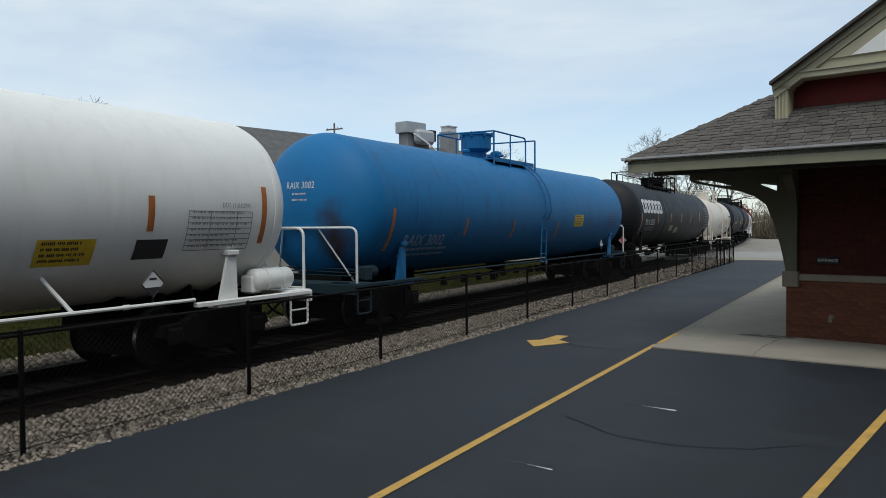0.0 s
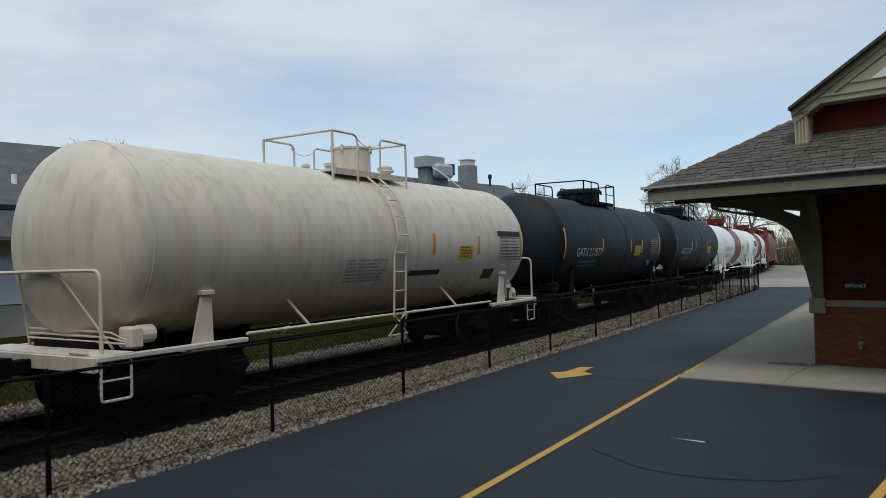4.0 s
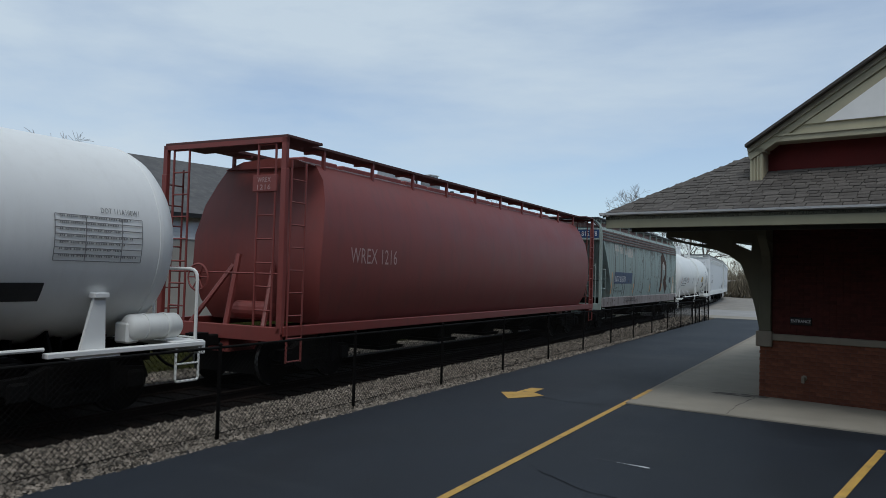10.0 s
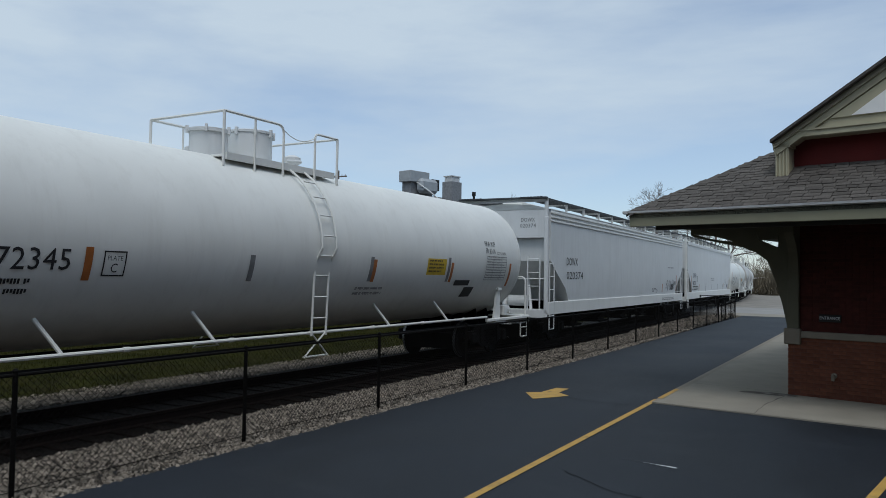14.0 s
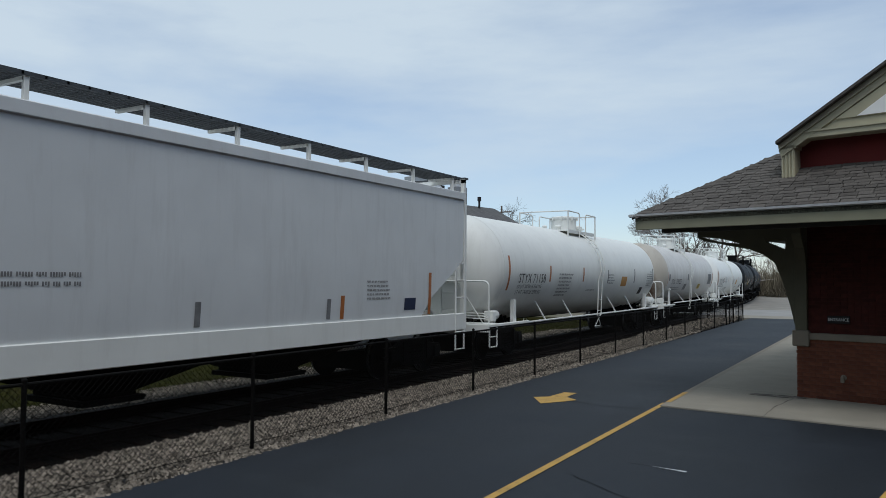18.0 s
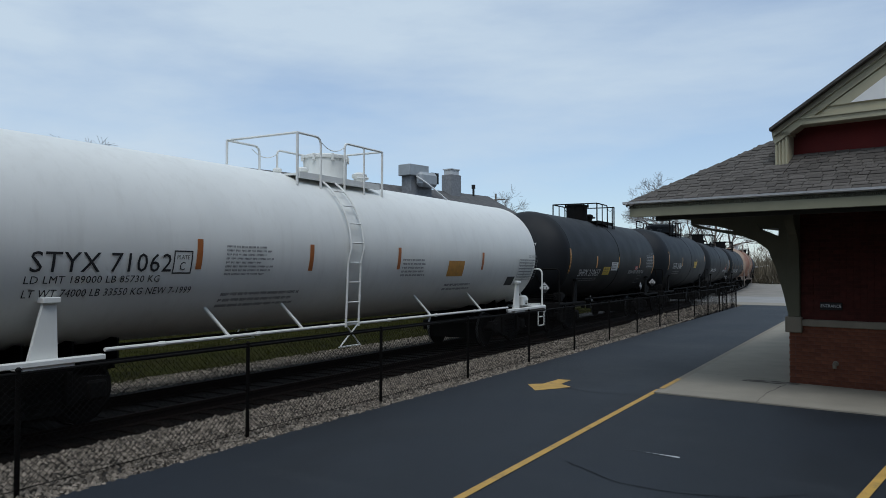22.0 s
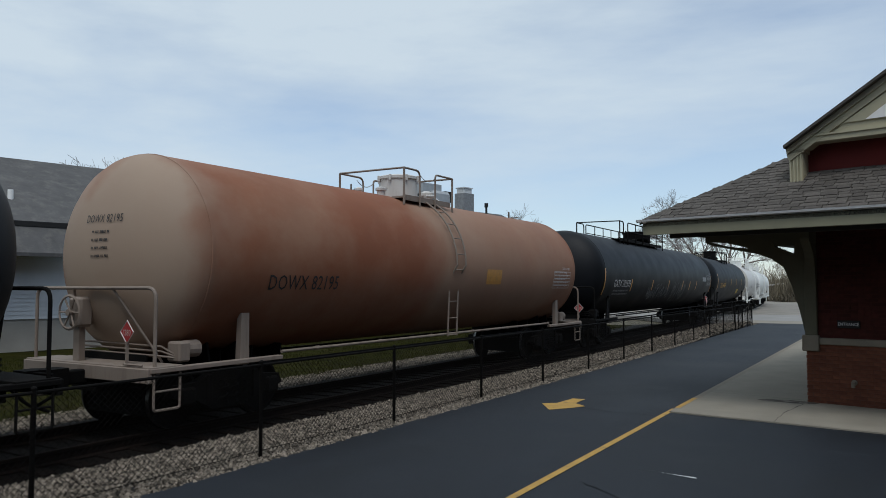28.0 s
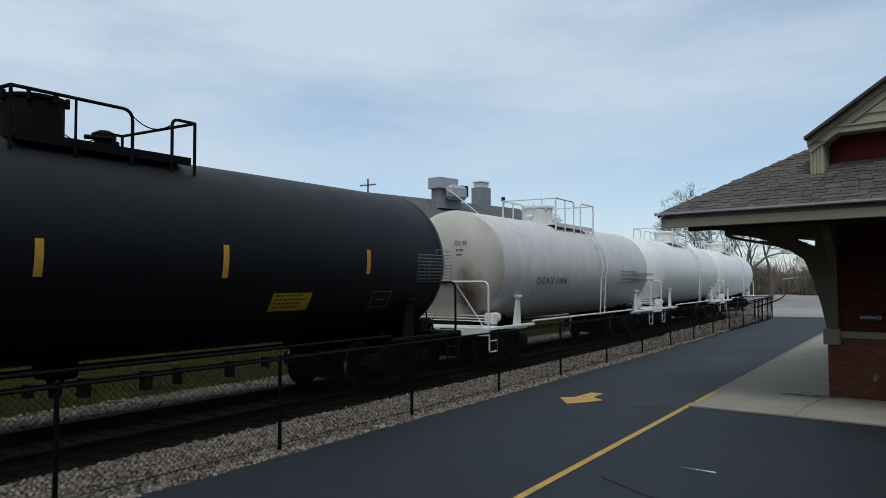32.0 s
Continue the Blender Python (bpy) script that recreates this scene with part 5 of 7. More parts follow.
def crack(pts, w, z, name, material, label, seed):
    """A thin wandering line in the paving."""
    rr = random.Random(seed)
    run = []
    for (x0, y0), (x1, y1) in zip(pts, pts[1:]):
        n = max(2, int(math.hypot(x1 - x0, y1 - y0) / 0.12))
        run += [(x0 + (x1 - x0) * i / n + rr.uniform(-0.012, 0.012), y0 + (y1 - y0) * i / n + rr.uniform(-0.012, 0.012)) for i in range(n)]
    run.append(pts[-1])
    bm = bmesh.new()
    prev = None
    for i, (x, y) in enumerate(run):
        a, b = run[max(0, i - 1)], run[min(len(run) - 1, i + 1)]
        d = Vector((b[0] - a[0], b[1] - a[1], 0)).normalized()
        o = Vector((-d.y, d.x, 0)) * w * rr.uniform(0.3, 0.6)
        cur = (bm.verts.new(Vector((x, y, z)) - o), bm.verts.new(Vector((x, y, z)) + o))
        if prev:
            bm.faces.new((prev[0], prev[1], cur[1], cur[0]))
        prev = cur
    bmesh.ops.recalc_face_normals(bm, faces=bm.faces)
    return tagged(part(name, bm, material), label, "crack", "cracks in the paving")


crack([(-4.7, 12.25), (-4.1, 12.05), (-3.4, 12.1)], 0.022, 0.005, "tar_crack", TAR, "dark tar-filled crack in the asphalt", 1)
crack([(-2.9, 7.6), (-2.2, 7.1), (-1.6, 7.05), (-1.0, 7.25), (-0.6, 7.6)], 0.014, 0.005, "tar_crack", TAR, "dark tar-filled crack in the asphalt", 2)
crack([(-1.63, 13.27), (-1.40, 14.85)], 0.02, 0.027, "walk_joint", WALK_DARK, "dark joint between slabs of the walk", 4)
crack([(-1.66, 12.33), (-1.63, 13.27)], 0.012, 0.027, "walk_joint", WALK_DARK, "dark joint between slabs of the walk", 5)
crack([(-3.2, 15.2), (-1.5, 14.95)], 0.012, 0.027, "walk_joint", WALK_DARK, "dark joint between slabs of the walk", 6)
# a ragged dark oval on the walk, left of the pier
rr_ = random.Random(8)
bm = bmesh.new()
ring = [bm.verts.new((-1.72 + (0.55 + rr_.uniform(-0.1, 0.1)) * math.cos(a), 14.62 + (0.16 + rr_.uniform(-0.03, 0.03)) * math.sin(a), 0.026)) for a in [i * math.pi / 12 for i in range(24)]]
bm.faces.new(ring)
bmesh.ops.triangulate(bm, faces=bm.faces)
tagged(part("soil_stain", bm, WALK_DARK), "dark damp soil washed over the concrete by the pier", "stain")


def swept(profile, s0, s1, step, name, material, parent=None):
    """A cross-section (side, height) swept along the line."""
    bm = bmesh.new()
    prev = None
    n = max(1, int(round((s1 - s0) / step)))
    for i in range(n + 1):
        m = on_track(s0 + (s1 - s0) * i / n, 0, 0)
        ring = [bm.verts.new(m @ Vector((x, 0, z))) for x, z in profile]
        if prev:
            for a, b, c, e in zip(prev, prev[1:], ring[1:], ring):
                bm.faces.new((a, b, c, e))
        prev = ring
    bmesh.ops.recalc_face_normals(bm, faces=bm.faces)
    me = mesh_from(name, bm, material)
    if me.polygons[0].normal.z < 0 and name == "ballast_bed":
        me.flip_normals()
    return part(name, me, None, parent)


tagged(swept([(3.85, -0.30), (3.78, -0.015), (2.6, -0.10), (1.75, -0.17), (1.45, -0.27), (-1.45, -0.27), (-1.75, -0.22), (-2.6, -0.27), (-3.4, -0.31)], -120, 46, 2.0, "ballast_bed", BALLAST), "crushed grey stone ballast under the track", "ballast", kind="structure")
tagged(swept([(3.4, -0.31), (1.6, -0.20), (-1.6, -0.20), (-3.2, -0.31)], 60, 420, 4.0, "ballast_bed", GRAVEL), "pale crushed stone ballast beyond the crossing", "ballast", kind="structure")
tagged(swept([(1.62, -0.205), (1.44, -0.255), (-1.44, -0.255), (-1.62, -0.225)], -120, 46, 2.0, "fouled_bed", FOULED_SHADE), "oil-black fouled ballast between the ties", "ballast", kind="structure")
RAIL_PROFILE = [(-0.065, -0.175), (-0.065, -0.16), (-0.012, -0.14), (-0.012, -0.045), (-0.036, -0.035), (-0.036, 0.0), (0.036, 0.0), (0.036, -0.035), (0.012, -0.045), (0.012, -0.14), (0.065, -0.16), (0.065, -0.175)]
for sx in (1, -1):
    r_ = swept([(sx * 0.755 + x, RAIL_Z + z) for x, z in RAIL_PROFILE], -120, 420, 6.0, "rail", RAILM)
    tagged(r_, "rusty brown steel rail", "rail", "rails", "structure")

rs = random.Random(4)
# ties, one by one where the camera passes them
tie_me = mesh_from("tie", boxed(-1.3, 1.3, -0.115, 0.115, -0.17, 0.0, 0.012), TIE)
bed = thing("track_ties", pose(0, 0, 0), "dark creosoted timber ties of the track", "railway tie", kind="structure")
for k in range(140):
    s = -12 + k * 0.5
    o = part("tie", tie_me, None, bed)
    o.matrix_basis = on_track(s, rs.uniform(-0.03, 0.03), RAIL_Z - 0.165) @ pose(0, 0, 0, 0, 0, rs.uniform(-1, 1))


def stones(name, regions, seed, material, label):
    """Loose broken stones, each a rough little solid."""
    rg = np.random.default_rng(seed)
    base = np.array([(1, 0, 0), (-1, 0, 0), (0, 1, 0), (0, -1, 0), (0, 0, 1), (0, 0, -1)], float)
    tri = np.array([(0, 2, 4), (2, 1, 4), (1, 3, 4), (3, 0, 4), (2, 0, 5), (1, 2, 5), (3, 1, 5), (0, 3, 5)])
    vs, fs = [], []
    count = 0
    for (s0, s1, a0, a1, n, size) in regions:
        s = rg.uniform(s0, s1, n)
        a = rg.uniform(a0, a1, n)
        for i in range(n):
            z = np.interp(a[i], [-3.4, -2.6, -1.75, -1.45, 1.45, 1.75, 2.6, 3.78], [-0.31, -0.27, -0.22, -0.27, -0.27, -0.17, -0.10, -0.015])
            p = on_track(s[i], a[i], 0).translation
            k = size * rg.uniform(0.6, 1.5)
            q = base * (1 + rg.uniform(-0.35, 0.35, (6, 3))) + rg.uniform(-0.25, 0.25, (6, 3))
            q = q * (k * rg.uniform(0.7, 1.2, 3))
            t = rg.uniform(0, 6.28)
            c, w = math.cos(t), math.sin(t)
            q = np.stack([q[:, 0] * c - q[:, 1] * w, q[:, 0] * w + q[:, 1] * c, q[:, 2] * 0.85], 1)
            vs.append(q + (p.x, p.y, z + rg.uniform(0.1, 0.75) * k))
            fs.append(tri + 6 * count)
            count += 1
    me = bpy.data.meshes.new(name)
    v, f = np.concatenate(vs), np.concatenate(fs)
    me.from_pydata(v.tolist(), [], f.tolist())
    me.materials.append(material)
    return tagged(part(name, me, None), label, "ballast", kind="stuff")


stones("ballast_stones", [(2.5, 14, 1.72, 3.82, 25000, 0.0195), (14, 30, 1.72, 3.82, 20000, 0.025), (30, 46, 1.72, 3.82, 4000, 0.06), (2.5, 14, 1.5, 1.8, 900, 0.03), (-2, 16, -3.3, -1.7, 15000, 0.023), (16, 34, -3.3, -1.7, 9000, 0.03)], 7, STONE, "loose tan and grey crushed stone ballast")


def blades(name, n, region, seed, label):
    rg = np.random.default_rng(seed)
    vs, fs = [], []
    for i in range(n):
        x, y = rg.uniform(region[0], region[1]), rg.uniform(region[2], region[3])
        h, t = rg.uniform(0.03, 0.11), rg.uniform(0, 6.28)
        dx, dy = 0.007 * math.cos(t), 0.007 * math.sin(t)
        lx, ly = rg.normal(0, 0.03, 2)
        k = len(vs)
        z = GROUND_Z + 0.035
        vs += [(x - dx, y - dy, z), (x + dx, y + dy, z), (x + lx, y + ly, z + h)]
        fs.append((k, k + 1, k + 2))
    me = bpy.data.meshes.new(name)
    me.from_pydata(vs, [], fs)
    me.materials.append(BLADE)
    return tagged(part(name, me, None), label, "grass", kind="stuff")


blades("lawn_grass", 60000, (-24, -13.0, 4, 42), 3, "short ragged grass behind the track")

# ---------------------------------------------------------------- fence along the drive
FX, FENCE_H, STEP = -6.72, 1.12, 2.845
fence = thing("chain_link_fence", pose(0, 0, 0), "low black chain-link fence along the ballast", "fence")
post_me = mesh_from("post", lathe(lathe(bmesh.new(), [(-0.2, 0.024), (FENCE_H, 0.024)], 12, "z"), [(FENCE_H, 0.028), (FENCE_H + 0.012, 0.028), (FENCE_H + 0.03, 0.010)], 12, "z"), FENCE)
post_ys = [6.80 + STEP * k for k in range(-4, 12)]
for y in post_ys:
    o = part("post", post_me, None, fence)
    o.location = (FX, y, 0)
part("top_rail", tube(bmesh.new(), [(FX, post_ys[0], FENCE_H - 0.03), (FX, post_ys[-1], FENCE_H - 0.03)], 0.017, 8), FENCE, fence)
part("tension_wire", tube(bmesh.new(), [(FX, post_ys[0], 0.05), (FX, post_ys[-1], 0.05)], 0.004, 4), FENCE, fence)
bm = bmesh.new()
pitch_w, y0, y1 = 0.072, post_ys[0], post_ys[-1]
k = y0 - FENCE_H
while k < y1:
    for sgn in (1, -1):
        a, b = k, k + FENCE_H
        za, zb = (0.03, FENCE_H - 0.03)
        if a < y0:
            za, a = 0.03 + (y0 - a), y0
        if b > y1:
            zb, b = zb - (b - y1), y1
        if sgn < 0:
            za, zb = FENCE_H - za, FENCE_H - zb
        tube(bm, [(FX + 0.028 + 0.004 * sgn, a, za), (FX + 0.028 + 0.004 * sgn, b, zb)], 0.0025, 3, False)
    k += pitch_w
part("mesh_fabric", bm, FENCE, fence, "diamond chain-link wire mesh")
far = [(FX, post_ys[-1]), (FX - 0.15, 41.0), (FX - 0.25, 44.5), (FX - 2.2, 44.8)]
fence2 = thing("chain_link_fence", pose(0, 0, 0), "chain-link fence end by the street crossing", "fence")
bm_r, bm_w = bmesh.new(), bmesh.new()
for (xa, ya), (xb, yb) in zip(far, far[1:]):
    tube(bm_r, [(xa, ya, FENCE_H), (xb, yb, FENCE_H)], 0.022, 6)
    n = max(1, int(math.hypot(xb - xa, yb - ya) / 0.12))
    for i in range(n):
        p, q = i / n, min(1, i / n + FENCE_H / math.hypot(xb - xa, yb - ya))
        for sgn in (1, -1):
            z0, z1 = (0.03, FENCE_H) if sgn > 0 else (FENCE_H, 0.03)
            tube(bm_w, [(xa + (xb - xa) * p, ya + (yb - ya) * p, z0), (xa + (xb - xa) * q, ya + (yb - ya) * q, z1)], 0.003, 3, False)
part("top_rail", bm_r, FENCE, fence2)
part("mesh_fabric", bm_w, FENCE, fence2)
for x, y in far[1:] + [(FX - 0.1, 39.5), (FX - 0.2, 42.8), (FX - 1.2, 44.65)]:
    o = part("post", post_me, None, fence2)
    o.location = (x, y, 0)


# ---------------------------------------------------------------- the station
ST = Matrix.Translation((BX, BY, 0)) @ Matrix.Rotation(AL, 4, "Z")      # local: x = u, y = v
station = thing("station_building", ST, "red brick railway station with wide bracketed eaves", "building")
EAVE_Z, OVER, SLOPE = 3.20, 2.08, 0.60
US, VS = 9.0, 12.0
# walls: brick below the belt course, above it brick darkened as eave shade
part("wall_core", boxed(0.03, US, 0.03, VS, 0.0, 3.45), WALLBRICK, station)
part("plinth_core", boxed(-0.03, US + 0.01, 0.02, VS + 0.01, -0.1, 1.04), MORTAR, station)
part("belt_course", boxed(-0.03, US + 0.05, -0.03, VS + 0.05, 1.04, 1.16, 0.012), LIMESTONE, station, "pale stone belt course")
sg = part("entrance_sign", boxed(0.47, 0.82, -0.012, 0.03, 1.34, 1.47, 0.004), DARK, station, "small black entrance sign")
bm = letters("ENTRANCE", 0.075, 1.0)
for v in bm.verts:
    v.co = Vector((0.645 + v.co.x * 0.85, -0.015, 1.405 + v.co.y))
part("lettering", bm, INKW, sg)
bm = lathe(bmesh.new(), [(-0.10, 0.025), (-0.02, 0.03), (0.0, 0.05)], 10, "y", (0.71, 0, 0.42))
box(bm, 0.68, 0.74, -0.10, -0.06, 0.34, 0.44, 0.01)
part("hose_tap", bm, LIMESTONE, station)
part("pier_stone", boxed(-0.10, 0.18, -0.06, 0.25, 0.92, 1.20, 0.015), LIMESTONE, station, "pale stone block under the bracket")
# corner post and the arched bracket that carries the eave
bm = bmesh.new()
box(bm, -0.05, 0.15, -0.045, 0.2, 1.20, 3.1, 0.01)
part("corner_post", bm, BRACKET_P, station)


LOWER = ([-1.84, -1.75, -1.3, -0.84, -0.60, -0.40, -0.26, -0.14, -0.05], [2.90, 2.845, 2.745, 2.65, 2.55, 2.40, 2.05, 1.62, 1.20])


def bracket_mesh(name, axis, reach=1.0):
    """A sawn timber bracket: a curved foot that sweeps out to the eave, with a slot near its tip and a gap by the post."""
    bm = bmesh.new()
    us = sorted([-1.84, -1.79, -1.7, -1.55, -1.4, -1.25, -1.1, -1.02, -0.95, -0.84, -0.7, -0.6, -0.53, -0.5, -0.45, -0.4, -0.33, -0.26, -0.215, -0.2, -0.14, -0.1, -0.05])

    def gap(u):
        if -1.79 <= u <= -1.02:
            f = (u + 1.79) / 0.77
            c = 2.915 - 0.15 * f
            return c - 0.03 * math.sin(math.pi * f), c + 0.03 * math.sin(math.pi * f)
        if -0.53 <= u <= -0.21:
            return 2.77 - 0.14 * (u + 0.53) / 0.32, 2.79
        return 2.9, 2.9
    for a, b in zip(us, us[1:]):
        za, zb = np.interp(a, *LOWER), np.interp(b, *LOWER)
        (ga, ha), (gb, hb) = gap(a), gap(b)
        if max(ha - ga, hb - gb) < 0.001:
            prism(bm, [(a * reach, za), (b * reach, zb), (b * reach, 3.03), (a * reach, 3.03)], 0.0, 0.15, axis)
        else:
            prism(bm, [(a * reach, za), (b * reach, zb), (b * reach, gb), (a * reach, ga)], 0.0, 0.15, axis)
            prism(bm, [(a * reach, ha), (b * reach, hb), (b * reach, 3.03), (a * reach, 3.03)], 0.0, 0.15, axis)
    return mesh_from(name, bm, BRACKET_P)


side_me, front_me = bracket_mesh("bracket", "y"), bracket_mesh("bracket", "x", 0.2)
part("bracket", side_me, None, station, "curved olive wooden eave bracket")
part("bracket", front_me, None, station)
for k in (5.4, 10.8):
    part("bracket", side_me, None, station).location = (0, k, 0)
# soffit, fascia and gutter
R0, R1 = -OVER, US + OVER
V0, V1 = -OVER, VS + OVER
part("soffit", boxed(R0 + 0.06, R1, V0 + 0.06, V1, EAVE_Z - 0.16, EAVE_Z - 0.12), OLIVE_SHADE, station)
for nm, b in (("front", (R0, R1, V0, V0 + 0.06)), ("side", (R0, R0 + 0.06, V0 + 0.06, V1))):
    part("fascia", boxed(b[0], b[1], b[2], b[3], EAVE_Z - (0.25 if nm == "front" else 0.17), EAVE_Z - 0.02, 0.006), OLIVE, station)
part("frieze_board", boxed(R0 + 0.35, R1, V0 + 0.30, V0 + 0.36, EAVE_Z - 0.30, EAVE_Z - 0.16), OLIVE_SHADE, station)
bm = bmesh.new()
prism(bm, [(V0 - 0.07, EAVE_Z + 0.02), (V0 - 0.065, EAVE_Z - 0.015), (V0 - 0.02, EAVE_Z - 0.03), (V0, EAVE_Z - 0.03), (V0, EAVE_Z + 0.02), (V0 - 0.05, EAVE_Z + 0.01)], R0 - 0.1, R1, "x")
part("gutter", bm, GUTTER, station, "pale metal gutter")
bm = prism(bmesh.new(), [(R0 - 0.07, EAVE_Z + 0.02), (R0 - 0.065, EAVE_Z - 0.015), (R0 - 0.02, EAVE_Z - 0.03), (R0, EAVE_Z - 0.03), (R0, EAVE_Z + 0.02)], V0 - 0.1, V1, "y")
part("gutter", bm, GUTTER, station)
# roof deck: a front slope and a side slope that meet on the hip
TOPZ = EAVE_Z + SLOPE * (OVER + 3.2)


def roof_z(u, v):
    return EAVE_Z + SLOPE * min(u - R0, v - V0)


bm = bmesh.new()
kk = (TOPZ - EAVE_Z) / SLOPE
a_, b_, c_, e_ = [bm.verts.new(p) for p in ((R0, V0, EAVE_Z), (R1, V0, EAVE_Z), (R1, V0 + kk, TOPZ), (R0 + kk, V0 + kk, TOPZ))]
f_, g_ = [bm.verts.new(p) for p in ((R0, V1, EAVE_Z), (R0 + kk, V1, TOPZ))]
h_ = bm.verts.new((R1, V1, TOPZ))
for q in ((a_, b_, c_, e_), (a_, e_, g_, f_), (e_, c_, h_, g_)):
    bm.faces.new(q)
low = {v: bm.verts.new(v.co - Vector((0, 0, 0.10))) for v in (a_, b_, c_, e_, f_, g_, h_)}
for q in ((a_, b_, c_, e_), (a_, e_, g_, f_), (e_, c_, h_, g_)):
    bm.faces.new([low[v] for v in q][::-1])
for p, q in ((a_, b_), (b_, c_), (c_, h_), (h_, g_), (g_, f_), (f_, a_)):
    bm.faces.new((p, low[p], low[q], q))
bmesh.ops.recalc_face_normals(bm, faces=bm.faces)
part("roof_deck", bm, DARK, station)
# the gable that stands on the front slope
GV, GP = -1.15, 3.3
mirror = lambda pts: pts + [(2 * GP - u, z) for u, z in pts[::-1]]
bm = prism(bmesh.new(), [(0.2, 3.60), (2 * GP - 0.2, 3.60), (2 * GP - 0.2, 4.48), (GP, 6.3), (0.2, 4.48)], GV + 0.30, GV + 3.6, "y")
part("gable_wall", bm, MAROON, station, "dark red gable wall")
for u in (0.10, 2 * GP - 0.31):
    bm = boxed(u, u + 0.21, GV, GV + 0.34, 3.66, 4.26, 0.006)
    for k in range(4):
        box(bm, u + 0.012 + k * 0.054, u + 0.036 + k * 0.054, GV - 0.022, GV + 0.01, 3.74, 4.25)
    box(bm, u - 0.03, u + 0.24, GV - 0.04, GV + 0.34, 4.255, 4.31)
    part("pilaster", bm, GABLE_P, station, "fluted olive pilaster")
bm = prism(bmesh.new(), mirror([(0.08, 4.30), (0.31, 4.30), (0.38, 4.32), (0.49, 4.40)])[:4] + [(2 * GP - 0.49, 4.40), (2 * GP - 0.38, 4.32), (2 * GP - 0.31, 4.30), (2 * GP - 0.08, 4.30), (2 * GP - 0.08, 4.34), (GP, 6.30), (0.08, 4.34)], GV, GV + 0.30, "y")
part("gable_board", bm, GABLE_P, station)
part("entablature", box(boxed(0.46, 2 * GP - 0.46, GV - 0.035, GV + 0.02, 4.395, 4.51, 0.008), 0.44, 2 * GP - 0.44, GV - 0.06, GV + 0.02, 4.49, 4.52), GABLE_P, station)
part("inner_gable_trim", prism(bmesh.new(), [(0.94, 4.65), (2 * GP - 0.94, 4.65), (GP, 4.65 + 0.64 * (GP - 0.94))], GV - 0.025, GV + 0.01, "y"), GABLE_P, station)
part("gable_panel", prism(bmesh.new(), [(1.25, 4.66), (2 * GP - 1.25, 4.66), (GP, 4.66 + 0.70 * (GP - 1.25))], GV - 0.034, GV, "y"), WHITE_TRIM, station, "white triangular gable panel")
for s in (1, -1):
    mir = lambda u: u if s > 0 else 2 * GP - u
    for w0, w1, d0, d1, m in ((0.0, 0.05, 0.20, 3.7, SHINGLE_J), (0.05, 0.135, 0.075, 0.05, GABLE_P), (0.135, 0.25, 0.04, 0.02, GABLE_P)):
        bm = prism(bmesh.new(), [(mir(0.07), 4.375 - w0), (mir(GP), 6.465 - w0), (mir(GP), 6.465 - w1), (mir(0.07 + 0.3 * w0), 4.375 - w1)], GV - d0, GV + d1, "y")
        part("raking_cornice" if w0 else "gable_roof", bm, m, station)

# ---------------------------------------------------------------- the long low building across the track
HOUSE = pose(-29.94, 0, GROUND_Z, 0, 0, -11)      # it stands square to the station, askew to the track
house = thing("roadside_building", HOUSE, "long low building with grey shingle roof and pale siding", "building")
HY0, HY1 = -6.0, 50.5
EZ, RZ, RX = 4.75, 7.82, -5.5


def far_wall(y0, y1, z0, z1, x=0.0):
    bm = bmesh.new()
    z = z0
    while z < z1:
        prism(bm, [(x, z), (x + 0.035, z), (x + 0.012, min(z1, z + 0.15)), (x, min(z1, z + 0.15))], y0, y1, "y")
        z += 0.15
    return bm


part("wall_core", boxed(-11.0, -0.02, HY0, HY1, 0, EZ), BLOCK, house)
part("siding", far_wall(HY0, 22.0, 1.2, EZ - 0.05), SIDING, house, "pale horizontal lap siding")
part("siding", far_wall(22.0, HY1, 3.6, EZ - 0.05), SIDING, house)
bm = bmesh.new()
prism(bm, [(0.45, EZ - 0.05), (RX, RZ), (-11.45, EZ - 0.05), (-11.45, EZ - 0.2), (RX, RZ - 0.16), (0.45, EZ - 0.2)], HY0 - 0.3, HY1 + 0.3, "y")
part("roof", bm, ROOF_FAR, house, "grey asphalt shingle roof")
part("eave_trim", boxed(0.40, 0.47, HY0, HY1, EZ - 0.22, EZ - 0.04), DARK, house)
bm = bmesh.new()
prism(bm, [(0.3, EZ - 0.1), (1.4, 3.55), (1.4, 3.42), (0.3, EZ - 0.3)], HY0 - 0.3, 17.3, "y")
part("lower_roof", bm, ROOF_FAR, house)
bm = boxed(0.0, 0.5, 15.8, 17.2, 4.1, 4.95, 0.0)
part("roof_vent", lathe(bmesh.new(), [(5.2, 0.10), (6.0, 0.10)], 10, "z", (-1.4, 15.6, 0)), WHITE_TRIM, house)
part("awning", boxed(0.0, 0.9, 17.35, 18.5, 4.40, 4.50), DARK, house)
bm.free()


def roof_box(x, y, z, w, d, h, bevel=0.0):
    """A box on the roof: its middle in the world, its size along the building's own axes."""
    c = HOUSE.inverted() @ Vector((x, y, z))
    return boxed(c.x - w / 2, c.x + w / 2, c.y - d / 2, c.y + d / 2, c.z - h / 2, c.z + h / 2, bevel)


